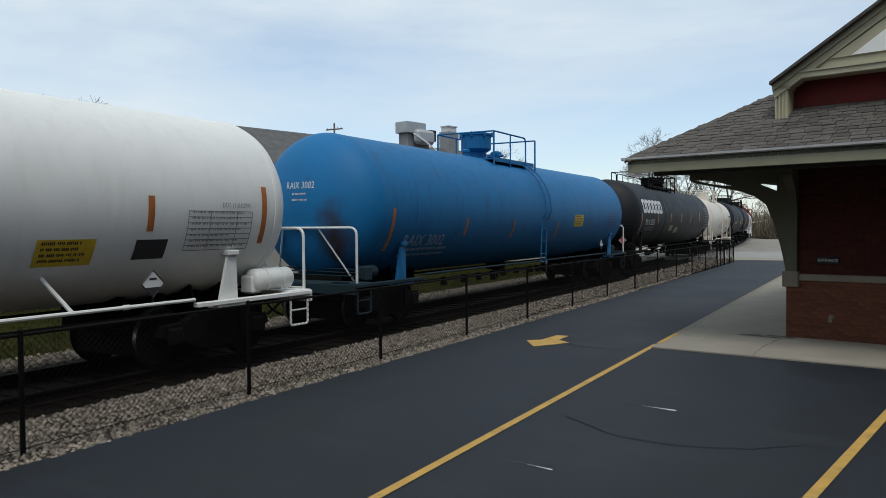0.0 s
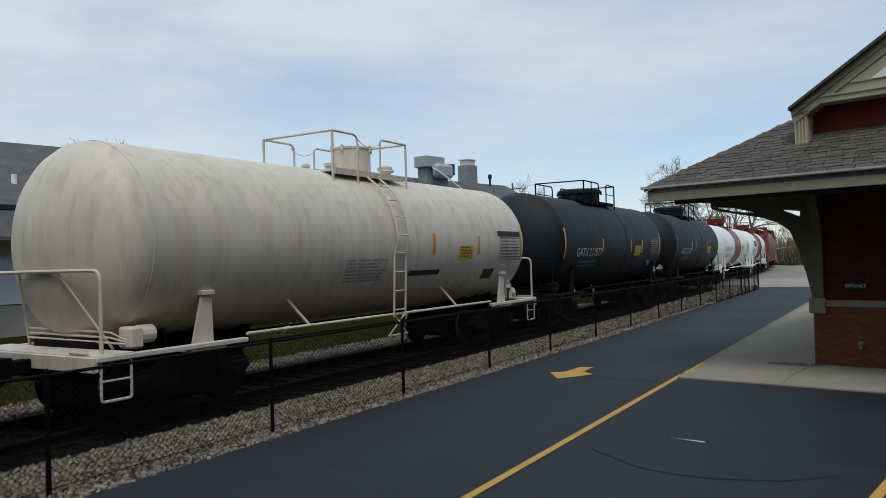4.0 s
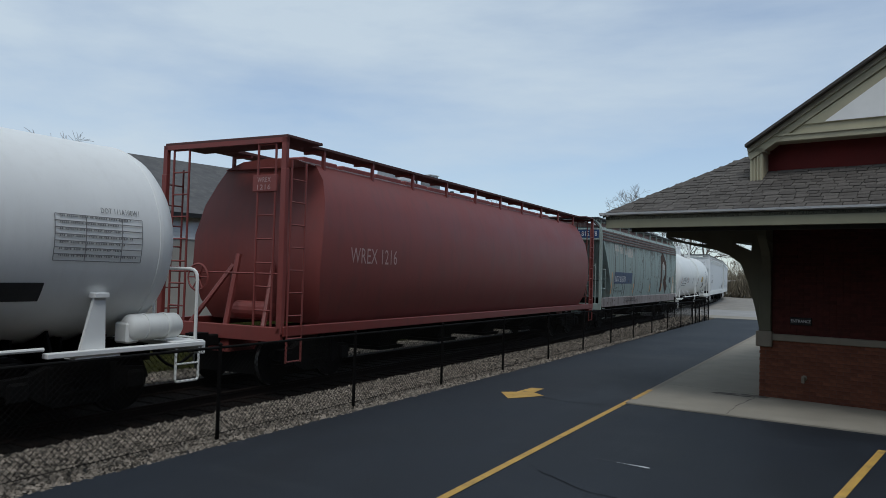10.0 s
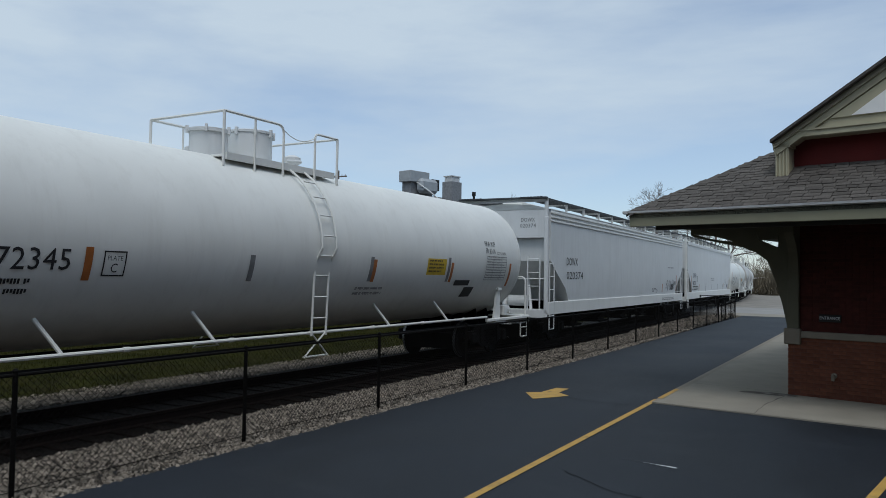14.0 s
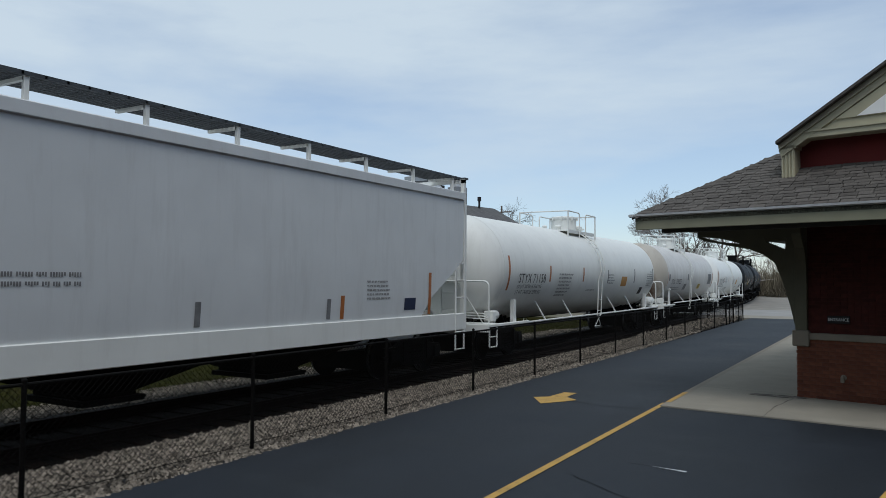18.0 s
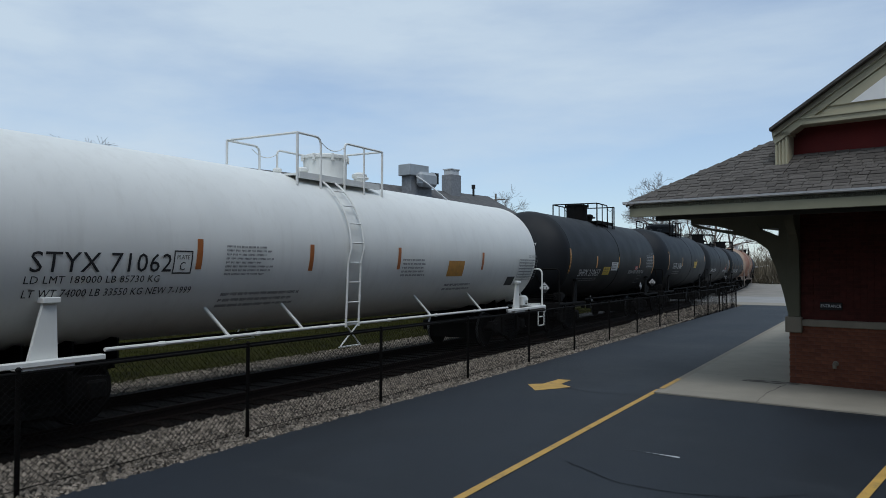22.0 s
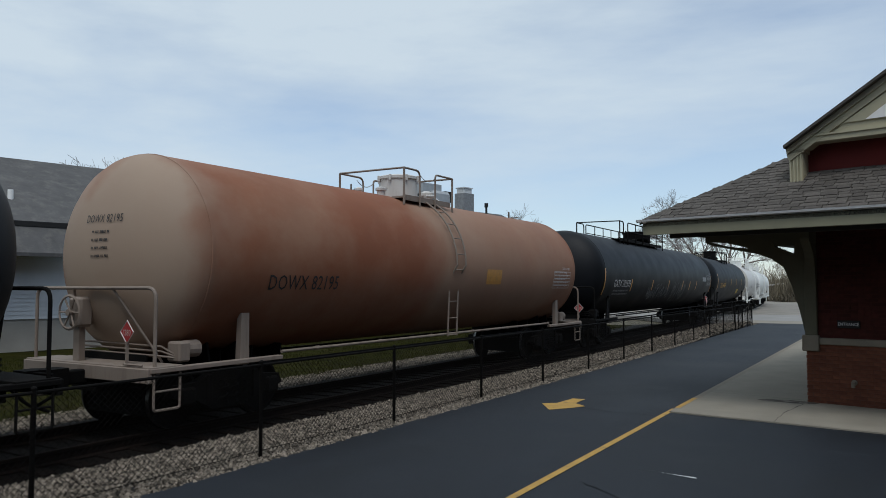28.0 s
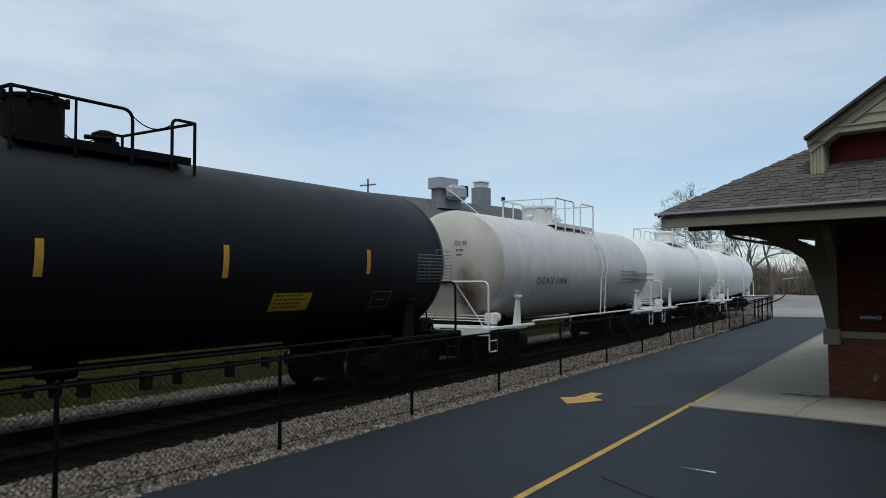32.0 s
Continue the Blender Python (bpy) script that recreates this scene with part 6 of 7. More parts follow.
part("rooftop_unit", roof_box(-26.08, 41.04, 8.34, 1.05, 1.8, 0.72, 0.03), HVAC_M, house, "grey metal rooftop ventilation unit")
part("unit_base", roof_box(-26.06, 41.4, 7.35, 0.8, 2.0, 1.24), CHIM, house)
part("duct_cowl", roof_box(-25.3, 41.4, 7.75, 0.6, 1.7, 0.95, 0.2), HVAC_M, house)
part("cowl_grille", roof_box(-25.6, 42.6, 7.97, 0.55, 0.65, 0.72), DARK, house)
a_, b_, c_ = [HOUSE.inverted() @ Vector(p) for p in ((-25.4, 40.3, 7.9), (-24.9, 41.0, 7.4), (-23.8, 42.8, 5.9))]
part("conduit", tube(bmesh.new(), bend([a_, b_, c_], 0.5), 0.05, 6), WHITE_TRIM, house)
part("chimney", roof_box(-26.3, 46.4, 7.3, 0.9, 1.1, 2.7, 0.02), CHIM, house)
part("chimney_cap", roof_box(-26.3, 46.4, 8.83, 0.7, 0.85, 0.36, 0.02), GUTTER, house)
part("chimney_rim", roof_box(-26.3, 46.4, 9.04, 0.82, 0.97, 0.07), GUTTER, house)
a_ = HOUSE.inverted() @ Vector((-25.8, 48.8, 0))
part("flue", lathe(bmesh.new(), [(6.0, 0.08), (8.2, 0.08), (8.2, 0.14), (8.5, 0.14)], 8, "z", (a_.x, a_.y, 0)), DARK, house)
# unseen roofed blocks behind the camera, added to cut low sky light
block = thing("street_block", pose(0, 0, GROUND_Z), "plain dark brick buildings across the parking lot", "building")
for x0, x1, y0, y1, h in ((16, 34, -60, 40, 16.0), (-30, 16, -40, -30, 15.0)):
    part("wall", boxed(x0, x1, y0, y1, 0, h), WALLBRICK, block)
    part("roof", boxed(x0 - 0.3, x1 + 0.3, y0 - 0.3, y1 + 0.3, h, h + 0.3), ROOF_FAR, block)


# ---------------------------------------------------------------- bare trees
def grow(bm_t, bm_w, p, d, length, r, depth, rr, fine):
    """A limb that tapers, wanders and forks; the finest go into the crown."""
    n = 3
    pts = [p]
    for i in range(n):
        d = (d + Vector((rr.gauss(0, 0.13), rr.gauss(0, 0.13), rr.gauss(0.03, 0.08)))).normalized()
        pts.append(pts[-1] + d * length / n)
    bm = bm_t if depth > fine else bm_w
    seg = 7 if depth > fine else 3
    rings = []
    side = d.orthogonal().normalized()
    for i, q in enumerate(pts):
        rad = max(0.011, r * (1 - 0.45 * i / n))
        up = d.cross(side)
        rings.append([bm.verts.new(q + rad * (math.cos(2 * math.pi * k / seg) * side + math.sin(2 * math.pi * k / seg) * up)) for k in range(seg)])
    for a, b in zip(rings, rings[1:]):
        for k in range(seg):
            bm.faces.new((a[k], a[(k + 1) % seg], b[(k + 1) % seg], b[k]))
    if depth == 0:
        return
    for i in range(rr.choice((2, 3, 3, 4)) if depth > 2 else rr.choice((3, 4, 4))):
        ang = rr.uniform(0, 2 * math.pi)
        spread = rr.uniform(0.35, 0.8)
        o = d.orthogonal().normalized()
        e = (d * math.cos(spread) + (Matrix.Rotation(ang, 3, d) @ o) * math.sin(spread)).normalized()
        e.z = max(e.z, -0.15)
        grow(bm_t, bm_w, pts[rr.choice((2, 3, 3))], e, length * rr.uniform(0.62, 0.82), r * rr.uniform(0.42, 0.58), depth - 1, rr, fine)


def bare_tree(x, y, h, seed, label="bare grey-brown deciduous tree in early spring", depth=6, twig=TWIG):
    rr = random.Random(seed)
    t = thing("bare_tree", pose(x, y, GROUND_Z), label, "tree", "bare trees")
    a, b = bmesh.new(), bmesh.new()
    grow(a, b, Vector((0, 0, -0.2)), Vector((0, 0, 1)), h * 0.30, h * 0.022, depth, rr, 2)
    part("trunk", a, BARK, t)
    part("crown", b, twig, t, "fine leafless twigs")
    return t


for i, (x, y, h) in enumerate([(-18.2, 85, 15.2), (-19.6, 88, 14.5), (-16.8, 87, 14.8), (-14.6, 92, 14.5), (-44.0, 85, 15.0), (-43.2, 31.0, 11.6), (-45.4, 33.5, 11.8), (-60, 48, 14), (-66, 105, 16), (-13, 144, 11), (-30, 140, 12), (-4, 148, 11), (-55, 112, 15)]):
    bare_tree(x, y, h, 100 + i, depth=7 if i < 4 else 6, twig=TWIG if i < 9 else BRUSH)


def thicket(name, x0, x1, y0, y1, h, n, seed, label):
    rg = np.random.default_rng(seed)
    vs, fs = [], []
    for i in range(n):
        x, y = rg.uniform(x0, x1), rg.uniform(y0, y1)
        hh = h * rg.uniform(0.35, 1.0) * (0.6 + 0.4 * math.sin(x * 0.35) ** 2)
        lx, ly = rg.normal(0, 0.25 * hh, 2)
        z0 = GROUND_Z + rg.uniform(0, 0.45) * hh
        w = rg.uniform(0.02, 0.06)
        k = len(vs)
        vs += [(x - w, y, z0), (x + w, y, z0), (x + lx, y + ly, z0 + hh * rg.uniform(0.3, 0.7))]
        fs.append((k, k + 1, k + 2))
    me = bpy.data.meshes.new(name)
    me.from_pydata(vs, [], fs)
    me.materials.append(BRUSH)
    return tagged(part(name, me, None), label, "shrubs", kind="stuff")


thicket("far_brush", -40, 30, 124, 142, 6.5, 60000, 5, "leafless brown brush beyond the street")
thicket("far_woods", -160, 120, 150, 190, 11.0, 22000, 6, "far leafless woods on the horizon")
thicket("far_woods", -190, -70, 20, 150, 9.0, 12000, 8, "far leafless woods behind the building")

# ---------------------------------------------------------------- poles, barricade
def utility_pole(x, y, h, label):
    t = thing("utility_pole", pose(x, y, GROUND_Z), label, "utility pole", "utility poles")
    part("pole", lathe(bmesh.new(), [(0, 0.16), (h, 0.10)], 10, "z"), POLE, t)
    part("crossarm", boxed(-1.2, 1.2, -0.06, 0.06, h - 0.8, h - 0.66), POLE, t)
    for k in (-1.0, -0.5, 0.5, 1.0):
        part("insulator", lathe(bmesh.new(), [(h - 0.66, 0.04), (h - 0.5, 0.05)], 8, "z", (k, 0, 0)), GUTTER, t)


utility_pole(-39.3, 80.0, 11.2, "wooden utility pole with a crossarm")
utility_pole(-55.2, 70.2, 14.5, "tall wooden utility pole with a crossarm")
bar = thing("barricade", pose(-14.6, 127.0, GROUND_Z), "black and white striped road barricade on the gravel", "barricade")
part("rail", boxed(-2.2, 2.2, -0.03, 0.03, 0.78, 1.0), WHITE_TRIM, bar)
for k in range(5):
    part("stripe", boxed(-2.1 + k * 0.88, -1.75 + k * 0.88, -0.036, 0.036, 0.782, 0.998), DARK, bar)
arm = thing("crossing_gate", pose(-16.6, 128.0, GROUND_Z, 0, -6, 0), "white crossing gate arm on a post", "gate")
part("gate_arm", boxed(-1.5, 1.7, -0.05, 0.05, 2.58, 2.76, 0.01), WHITE_TRIM, arm)
part("gate_post", boxed(1.45, 1.6, -0.08, 0.08, -0.3, 2.7, 0.01), POLE, arm)
for k in (-2.0, 0.0, 2.0):
    part("leg", boxed(k - 0.05, k + 0.05, -0.3, 0.3, 0.0, 0.79), WHITE_TRIM, bar)


# ---------------------------------------------------------------- the train, car by car
CURVED = [(1.33, 1.46, 1.55), (1.8, 1.54, 1.40), (2.4, 1.58, 0.95), (3.0, 1.57, 0.55), (3.5, 1.53, 0.26), (3.8, 1.50, 0.14), (4.18, 1.46, 0.14), (4.28, 1.40, 0.14)]
TEAR = [(1.12, 1.34, 1.25), (1.5, 1.50, 1.05), (2.1, 1.60, 0.9), (2.8, 1.61, 0.95), (3.4, 1.52, 1.1), (3.85, 1.34, 1.25), (4.15, 1.12, 1.3)]
FLAT = [(1.33, 1.50, 1.95), (1.75, 1.53, 1.55), (2.45, 1.54, 0.38), (2.6, 1.54, 0.18), (3.6, 1.54, 0.14), (4.2, 1.54, 0.14)]
tank_car(-7.0, 11.02, "white tank car with orange reflectors and a hazard placard", WHITE_P, WHITE_P, r=1.44, cylinder_end=1, struts=(3.83,), marks=[
    ("stripe", 5.0, 2.32, 0.5, AMBER),
    ("stripe", 7.21, 2.31, 0.94, AMBER),
    ("label", 3.8, 1.81, 0.8, 0.38, LABELY),
    ("grid", 6.29, 2.07, 1.28, 0.61, 7, INKG),
    ("panel", 5.08, 1.82, 0.53, 0.31, INK),
    ("placard", 1.4, 5.06, 1.34, "", INKW, INK, 0)])

tank_car(11.02, 30.98, "bright blue tank car with a blue top dome", BLUE_P, BLUE_P, r=1.5, dome=(-1.29, "tall", BLUE_P, -1.97, 0.29, 1.04, 1.04, 0.68), ladder=0.33, rail_trim=BLUE_P, side_trim=BLUERAIL_P, end_trim=GREY_P, head=BLUEHEAD_P, heaters=True, wheel_end=1, marks=[
    ("text", "RAIX 3002", -6.61, 1.81, 1.78, 0.28, INKP),
    ("bars", -6.43, 1.52, 2.04, 0.32, 2, INKP),
    ("stripe", -4.78, 2.09, 0.46, AMBER),
    ("stripe", -1.93, 2.02, 0.54, AMBER),
    ("stripe", 1.52, 1.96, 0.56, AMBER),
    ("stripe", -8.1, 2.03, 0.95, AMBER),
    ("label", 3.43, 2.27, 0.89, 0.4, LABELY),
    ("bars", 7.35, 2.25, 1.4, 0.65, 6, INKB),
    ("placard", 1.4, 6.27, 1.39, "", INKW, INK, 0),
    ("head", "RAIX 3002", -0.01, 2.97, 0.71, 0.14, INKW, 2)])

tank_car(30.98, 53.1, "long black tank car with a white block word mark", BLACK_P, STEEL, r=1.515, dome=(-0.13, "flared", STEEL, -5.24, -4.88, -4.16, 1.43, 0.6), rail_trim=STEEL, heaters=True, wheel_end=-1, ribs=((-4.39, 0.12),), marks=[
    ("word", 6, -7.08, 2.95, 4.04, 0.63, INKW),
    ("text", "PROX 33551", -7.6, 2.23, 1.83, 0.26, INKW),
    ("bars", -7.55, 1.91, 1.79, 0.21, 2, INKG),
    ("stripe", -9.3, 2.17, 0.94, AMBER),
    ("stripe", -5.96, 2.41, 0.49, AMBER),
    ("stripe", -2.96, 2.46, 0.42, INKY),
    ("stripe", -0.01, 2.48, 0.48, INKY),
    ("stripe", 2.87, 2.5, 0.54, INKY),
    ("stripe", 5.86, 2.53, 0.61, INKY),
    ("grid", 8.63, 2.46, 1.43, 1.42, 8, INKG),
    ("panel", -2.47, 1.93, 0.81, 0.32, OLIVE),
    ("panel", -0.91, 1.82, 0.88, 0.31, OLIVE),
    ("placard", 0.95, -10.98, 1.46, "1010", INKR, INKW, -95),
    ("head", "PROX 33551", 0.1, 3.12, 0.75, 0.17, INKW, 4)])

tank_car(53.1, 67.65, "cream tank car with rusty drips and orange reflectors", CREAM_P, CREAM_P, r=1.45, dome=(0.48, "can", CREAM_P, -1.25, -0.47, 0.29, 1.24, 0.66), ladder=0.07, struts=(2.4, -2.6), marks=[
    ("stripe", 1.39, 2.46, 0.46, ORANGE),
    ("stripe", 3.4, 2.43, 0.45, ORANGE),
    ("stripe", 5.75, 2.51, 0.89, ORANGE),
    ("label", 2.81, 2.27, 0.65, 0.32, LABELY),
    ("panel", 5.04, 2.73, 1.28, 0.14, INK),
    ("grid", 5.11, 2.35, 1.23, 0.57, 7, INK),
    ("panel", 4.13, 1.74, 0.55, 0.28, INK),
    ("bars", -0.9, 1.93, 1.34, 0.49, 7, INKG),
    ("panel", 1.16, 1.85, 1.22, 0.12, INK),
    ("placard", 1.4, 5.08, 1.39, "", INKW, INK, 0)])

tank_car(67.65, 81.9, "slate black tank car with orange reflectors", SLATE_P, STEEL, r=1.51, dome=(-0.1, "housing", SLATE_P, -2.1, -0.51, 0.33, 1.28, 0.61), heaters=True, ribs=((0.88, 0.5),), marks=[
    ("stripe", -5.66, 2.5, 0.96, ORANGE),
    ("stripe", -2.15, 2.44, 0.47, ORANGE),
    ("stripe", 1.17, 2.45, 0.46, ORANGE),
    ("stripe", 2.65, 2.42, 0.5, ORANGE),
    ("stripe", 5.33, 2.52, 0.97, ORANGE),
    ("text", "GATX 211877", -3.44, 2.23, 2.37, 0.28, INKW),
    ("bars", -3.44, 1.83, 1.59, 0.28, 2, INKG),
    ("label", 2.08, 2.26, 0.76, 0.38, LABELY),
    ("text", "SR 8754", 2.71, 2.02, 0.67, 0.14, INKG),
    ("grid", 4.59, 2.4, 1.2, 0.59, 8, INKW2),
    ("placard", 1.4, 4.87, 1.43, "1824", INKW, INK, 0),
    ("placard", 1.4, 3.87, 1.81, "1824", BLACK_P, INKG, 0),
    ("head", "GATX 211877", -0.04, 3.02, 0.75, 0.15, INKW, 2)])

tank_car(81.9, 95.95, "slate black tank car with orange reflectors", SLATE_P, STEEL, r=1.51, dome=(-0.01, "housing", SLATE_P, -1.49, -0.41, 0.55, 1.93, 0.63), heaters=True, ribs=((0.75, 0.5),), marks=[
    ("stripe", -5.45, 2.47, 0.98, ORANGE),
    ("stripe", -2.1, 2.45, 0.5, ORANGE),
    ("stripe", -1.12, 2.46, 0.49, ORANGE),
    ("stripe", 2.04, 2.45, 0.47, ORANGE),
    ("text", "GATX 211872", -3.3, 2.22, 2.27, 0.28, INKW),
    ("bars", -3.26, 1.84, 1.72, 0.23, 2, INKG),
    ("label", 2.65, 2.27, 0.76, 0.36, LABELY),
    ("head", "GATX 211872", 0.07, 2.96, 0.85, 0.14, INKW, 2),
    ("placard", 0.9, -7.21, 1.45, "1824", INKW, INK, -95)])

tank_car(95.95, 112.5, "white tank car with a broad red-brown band", WHITE_P, WHITE_P, r=1.42, bands=((-1.85, 1.5, BAND_P),), dome=(-0.1, "flared", BAND_P, -0.71, -0.06, 0.3, 0.91, 0.71), rail_trim=WHITE_P, top_trim=BAND_P, wheel_end=-1, struts=(-2.5, 2.95), marks=[
    ("text", "TILX 111493", -4.68, 2.28, 2.05, 0.27, INK),
    ("bars", -4.72, 1.87, 1.83, 0.28, 2, INK),
    ("stripe", -6.29, 2.51, 1.02, ORANGE),
    ("stripe", -2.33, 2.48, 0.48, ORANGE),
    ("stripe", 1.81, 2.51, 0.44, ORANGE),
    ("stripe", 3.4, 2.5, 0.46, ORANGE),
    ("stripe", 6.27, 2.54, 0.9, ORANGE),
    ("label", 2.53, 2.37, 0.77, 0.41, LABELY),
    ("grid", 5.62, 2.39, 1.18, 0.68, 8, INKG),
    ("panel", 5.42, 1.76, 0.55, 0.29, INK),
    ("bars", 2.55, 1.84, 0.99, 0.22, 3, INKG),
    ("bars", 3.93, 1.82, 1.14, 0.21, 3, INKG),
    ("bars", -2.25, 1.64, 1.36, 0.61, 5, INKG),
    ("placard", 1.4, 6.27, 1.36, "1789", INKW, INK, 0),
    ("placard", 0.9, -8.01, 1.4, "1789", INKW, INK, -95),
    ("head", "TILX 111493", 0.3, 2.8, 0.72, 0.12, INK, 2)])

tank_car(112.5, 128.85, "white tank car with red-brown band and red dome", CLEAN_P, CLEAN_P, r=1.42, bands=((-2.06, 1.69, BAND_P),), dome=(0.28, "flared", BAND_P, -1.72, -0.21, 0.5, 1.68, 0.72), ladder=0.32, rail_trim=WHITE_P, top_trim=BAND_P, ladder_trim=BAND_P, cylinder_end=1, struts=(-3.3, 3.1), marks=[
    ("word", 6, -4.14, 2.74, 2.58, 0.48, INK),
    ("text", "PROX 12098", -4.53, 2.19, 1.8, 0.27, INK),
    ("bars", -4.62, 1.75, 1.57, 0.26, 2, INKG),
    ("stripe", -6.37, 2.12, 0.84, OLIVE),
    ("stripe", -3.31, 2.31, 0.46, OLIVE),
    ("stripe", 3.5, 2.3, 0.43, INKG),
    ("label", 2.31, 2.31, 0.74, 0.39, LABELY),
    ("grid", 5.66, 2.46, 1.32, 0.59, 7, INKG),
    ("panel", 4.66, 1.76, 0.63, 0.27, INK),
    ("bars", -2.37, 3.28, 0.61, 0.38, 4, INKG),
    ("placard", 0.9, -8.24, 1.5, "1789", INKW, INK, -95),
    ("head", "PROX 12098", 0.22, 3.14, 0.74, 0.13, INK, 4)])

hopper_car(129.25, 149.1, "oxide red covered hopper with open end frames", OXIDE_P, OXIDE_P, TEAR, outlets=4, boards=BOARD_P, post=True, open_end=False, square=True, board_x=1.2, sill=BAND_P, end_plates=((0.75, 1.3, 3.5, 3.8, (("WREX", 1.02, 3.71, 0.3, 0.09, INKP2), ("1216", 1.02, 3.58, 0.3, 0.09, INKP2))),), marks=[
    ("text", "WREX 1216", -6.55, 2.45, 1.74, 0.31, INKP2)])

hopper_car(149.1, 168.5, "weathered pale blue-green hopper with rust and a blue panel", FADED_P, FADED_P, CURVED, outlets=3, board_up=0.34, side_ladder=False, brace=STEEL, crown=(0.25, 1.06), ribs=(-7.02, -5.44, -5.04, -3.04, -1.06, 0.9, 2.87, 6.99), sill=DUSTY_P, end_plates=((-1.4, 1.4, 3.72, 4.2, (("", 0.66, 3.97, 1.42, 0.34, INKB), ("INTX 815378", 0.68, 3.97, 1.22, 0.2, INKW))),), boards=GRATE_P, roof=RUSTROOF_P, cornice=((3.70, 3.78, 1.535), (3.82, 3.90, 1.525), (3.94, 4.02, 1.51), (4.06, 4.14, 1.495)), marks=[
    ("drips", -8.6, 8.6, 3.0, 3.69, 130, 51, RUSTY),
    ("drips", -8.6, 8.6, 3.2, 4.05, 150, 52, RUSTY),
    ("chips", -7.2, 8.2, 1.5, 3.3, 70, 53, RUSTY),
    ("drips", 1.0, 8.4, 1.9, 3.6, 50, 54, RUSTY),
    ("chips", -8.6, 8.6, 1.0, 1.3, 60, 55, RUSTY),
    ("panel", -5.38, 2.19, 3.51, 0.5, INKB),
    ("text", "INTX 815378", -6.01, 2.13, 2.0, 0.27, INKW),
    ("stripe", -7.53, 1.95, 0.94, ORANGE),
    ("stripe", -3.19, 1.71, 0.47, ORANGE),
    ("stripe", 0.76, 1.73, 0.39, ORANGE),
    ("stripe", 4.07, 1.76, 0.42, ORANGE),
    ("text", "LD LMT", -6.71, 1.75, 0.66, 0.09, INK),
    ("text", "LT WT   66300", -6.35, 1.6, 1.42, 0.1, INK),
    ("text", "THIS CAR HAS THREE COMPARTMENTS", -3.93, 1.26, 2.18, 0.09, INK),
    ("bars", -3.76, 1.13, 2.52, 0.1, 1, INK),
    ("panel", 6.58, 2.17, 0.52, 0.32, INK),
    ("stripe", 7.58, 1.93, 0.94, ORANGE),
    ("panel", 4.72, 2.98, 0.66, 0.5, PEEL),
    ("letter_r", 4.7, 2.56, 2.31, 2.12, RUSTY),
    ("panel", -6.65, 3.48, 0.69, 0.29, PEEL),
    ("panel", -6.67, 3.24, 0.14, 0.18, PEEL),
    ("panel", -5.75, 3.42, 0.59, 0.3, PEEL),
    ("panel", -4.87, 3.41, 0.45, 0.32, PEEL),
    ("panel", -4.03, 3.36, 1.08, 0.4, PEEL)])

tank_car(168.5, 188.5, "long white tank car with a top railing and ladder", WHITE_P, WHITE_P, r=1.52, dome=(-0.35, "can", GREY_P, -1.85, -0.42, 0.45, 1.13, 0.63), hatch=(-1.35, 0.33, 0.46), ladder=-0.0, rail_trim=WHITE_P, struts=(-4.9, -2.42, 2.33, 4.75), marks=[
    ("text", "DOWX 72345", -6.06, 2.24, 2.31, 0.27, INK),
    ("bars", -6.28, 1.88, 1.89, 0.27, 2, INK),
    ("stripe", -7.78, 2.12, 0.65, AMBER),
    ("stripe", -4.66, 2.19, 0.44, AMBER),
    ("plate", -4.28, 2.2, 0.34, INK),
    ("stripe", -1.79, 2.18, 0.43, INKG),
    ("stripe", 1.48, 2.21, 0.5, INKG),
    ("stripe", 4.56, 2.24, 0.57, INKG),
    ("stripe", 1.59, 2.18, 0.46, AMBER),
    ("stripe", 4.71, 2.18, 0.47, AMBER),
    ("stripe", 7.88, 2.14, 0.64, AMBER),
    ("label", 4.0, 2.3, 0.83, 0.37, LABELY),
    ("text", "SR 8316", 6.67, 2.75, 0.54, 0.13, INK),
    ("text", "FRA KIP", 6.68, 2.93, 0.58, 0.12, INK),
    ("grid", 7.03, 2.31, 1.16, 0.61, 9, INKG),
    ("panel", 5.36, 1.94, 0.75, 0.14, INK),
    ("panel", 5.83, 1.71, 0.51, 0.29, INK),
    ("bars", 1.62, 1.76, 0.98, 0.23, 2, INKG),
    ("placard", 0.85, -9.39, 1.46, "1993", INKR, INKW, -95),
    ("head", "DOWX 72345", 0.4, 3.14, 0.79, 0.12, INK, 3)])

hopper_car(188.5, 210.2, "pale grey covered hopper with scribbled tags along the sill", GREY_P, GREY_P, FLAT, outlets=4, square=True, boards=GRATE_P, roof=WHITE_P, sill=WHITE_P, end_plates=((-1.40, 1.40, 3.30, 4.16, (("DOWX", 0.86, 3.86, 0.46, 0.12, INKG), ("020374", 0.86, 3.68, 0.52, 0.12, INKG))),), cornice=((4.05, 4.12, 1.58), (3.92, 3.98, 1.575), (3.80, 3.86, 1.57)), marks=[
    ("text", "DOWX", -8.04, 2.62, 1.1, 0.25, INK),
    ("text", "020374", -7.74, 2.17, 1.67, 0.24, INK),
    ("tag", 7.28, 1.76, 2.21, 0.6, 21, INKG),
    ("tag", 3.83, 1.57, 0.88, 0.23, 22, INKG),
    ("bars", 7.16, 2.63, 1.42, 0.12, 1, INKG),
    ("stripe", 5.32, 1.65, 0.39, AMBER),
    ("stripe", 8.53, 1.89, 0.8, AMBER),
    ("panel", 7.44, 1.69, 0.54, 0.27, INK),
    ("bars", 6.53, 1.11, 2.76, 0.16, 2, INKG)])

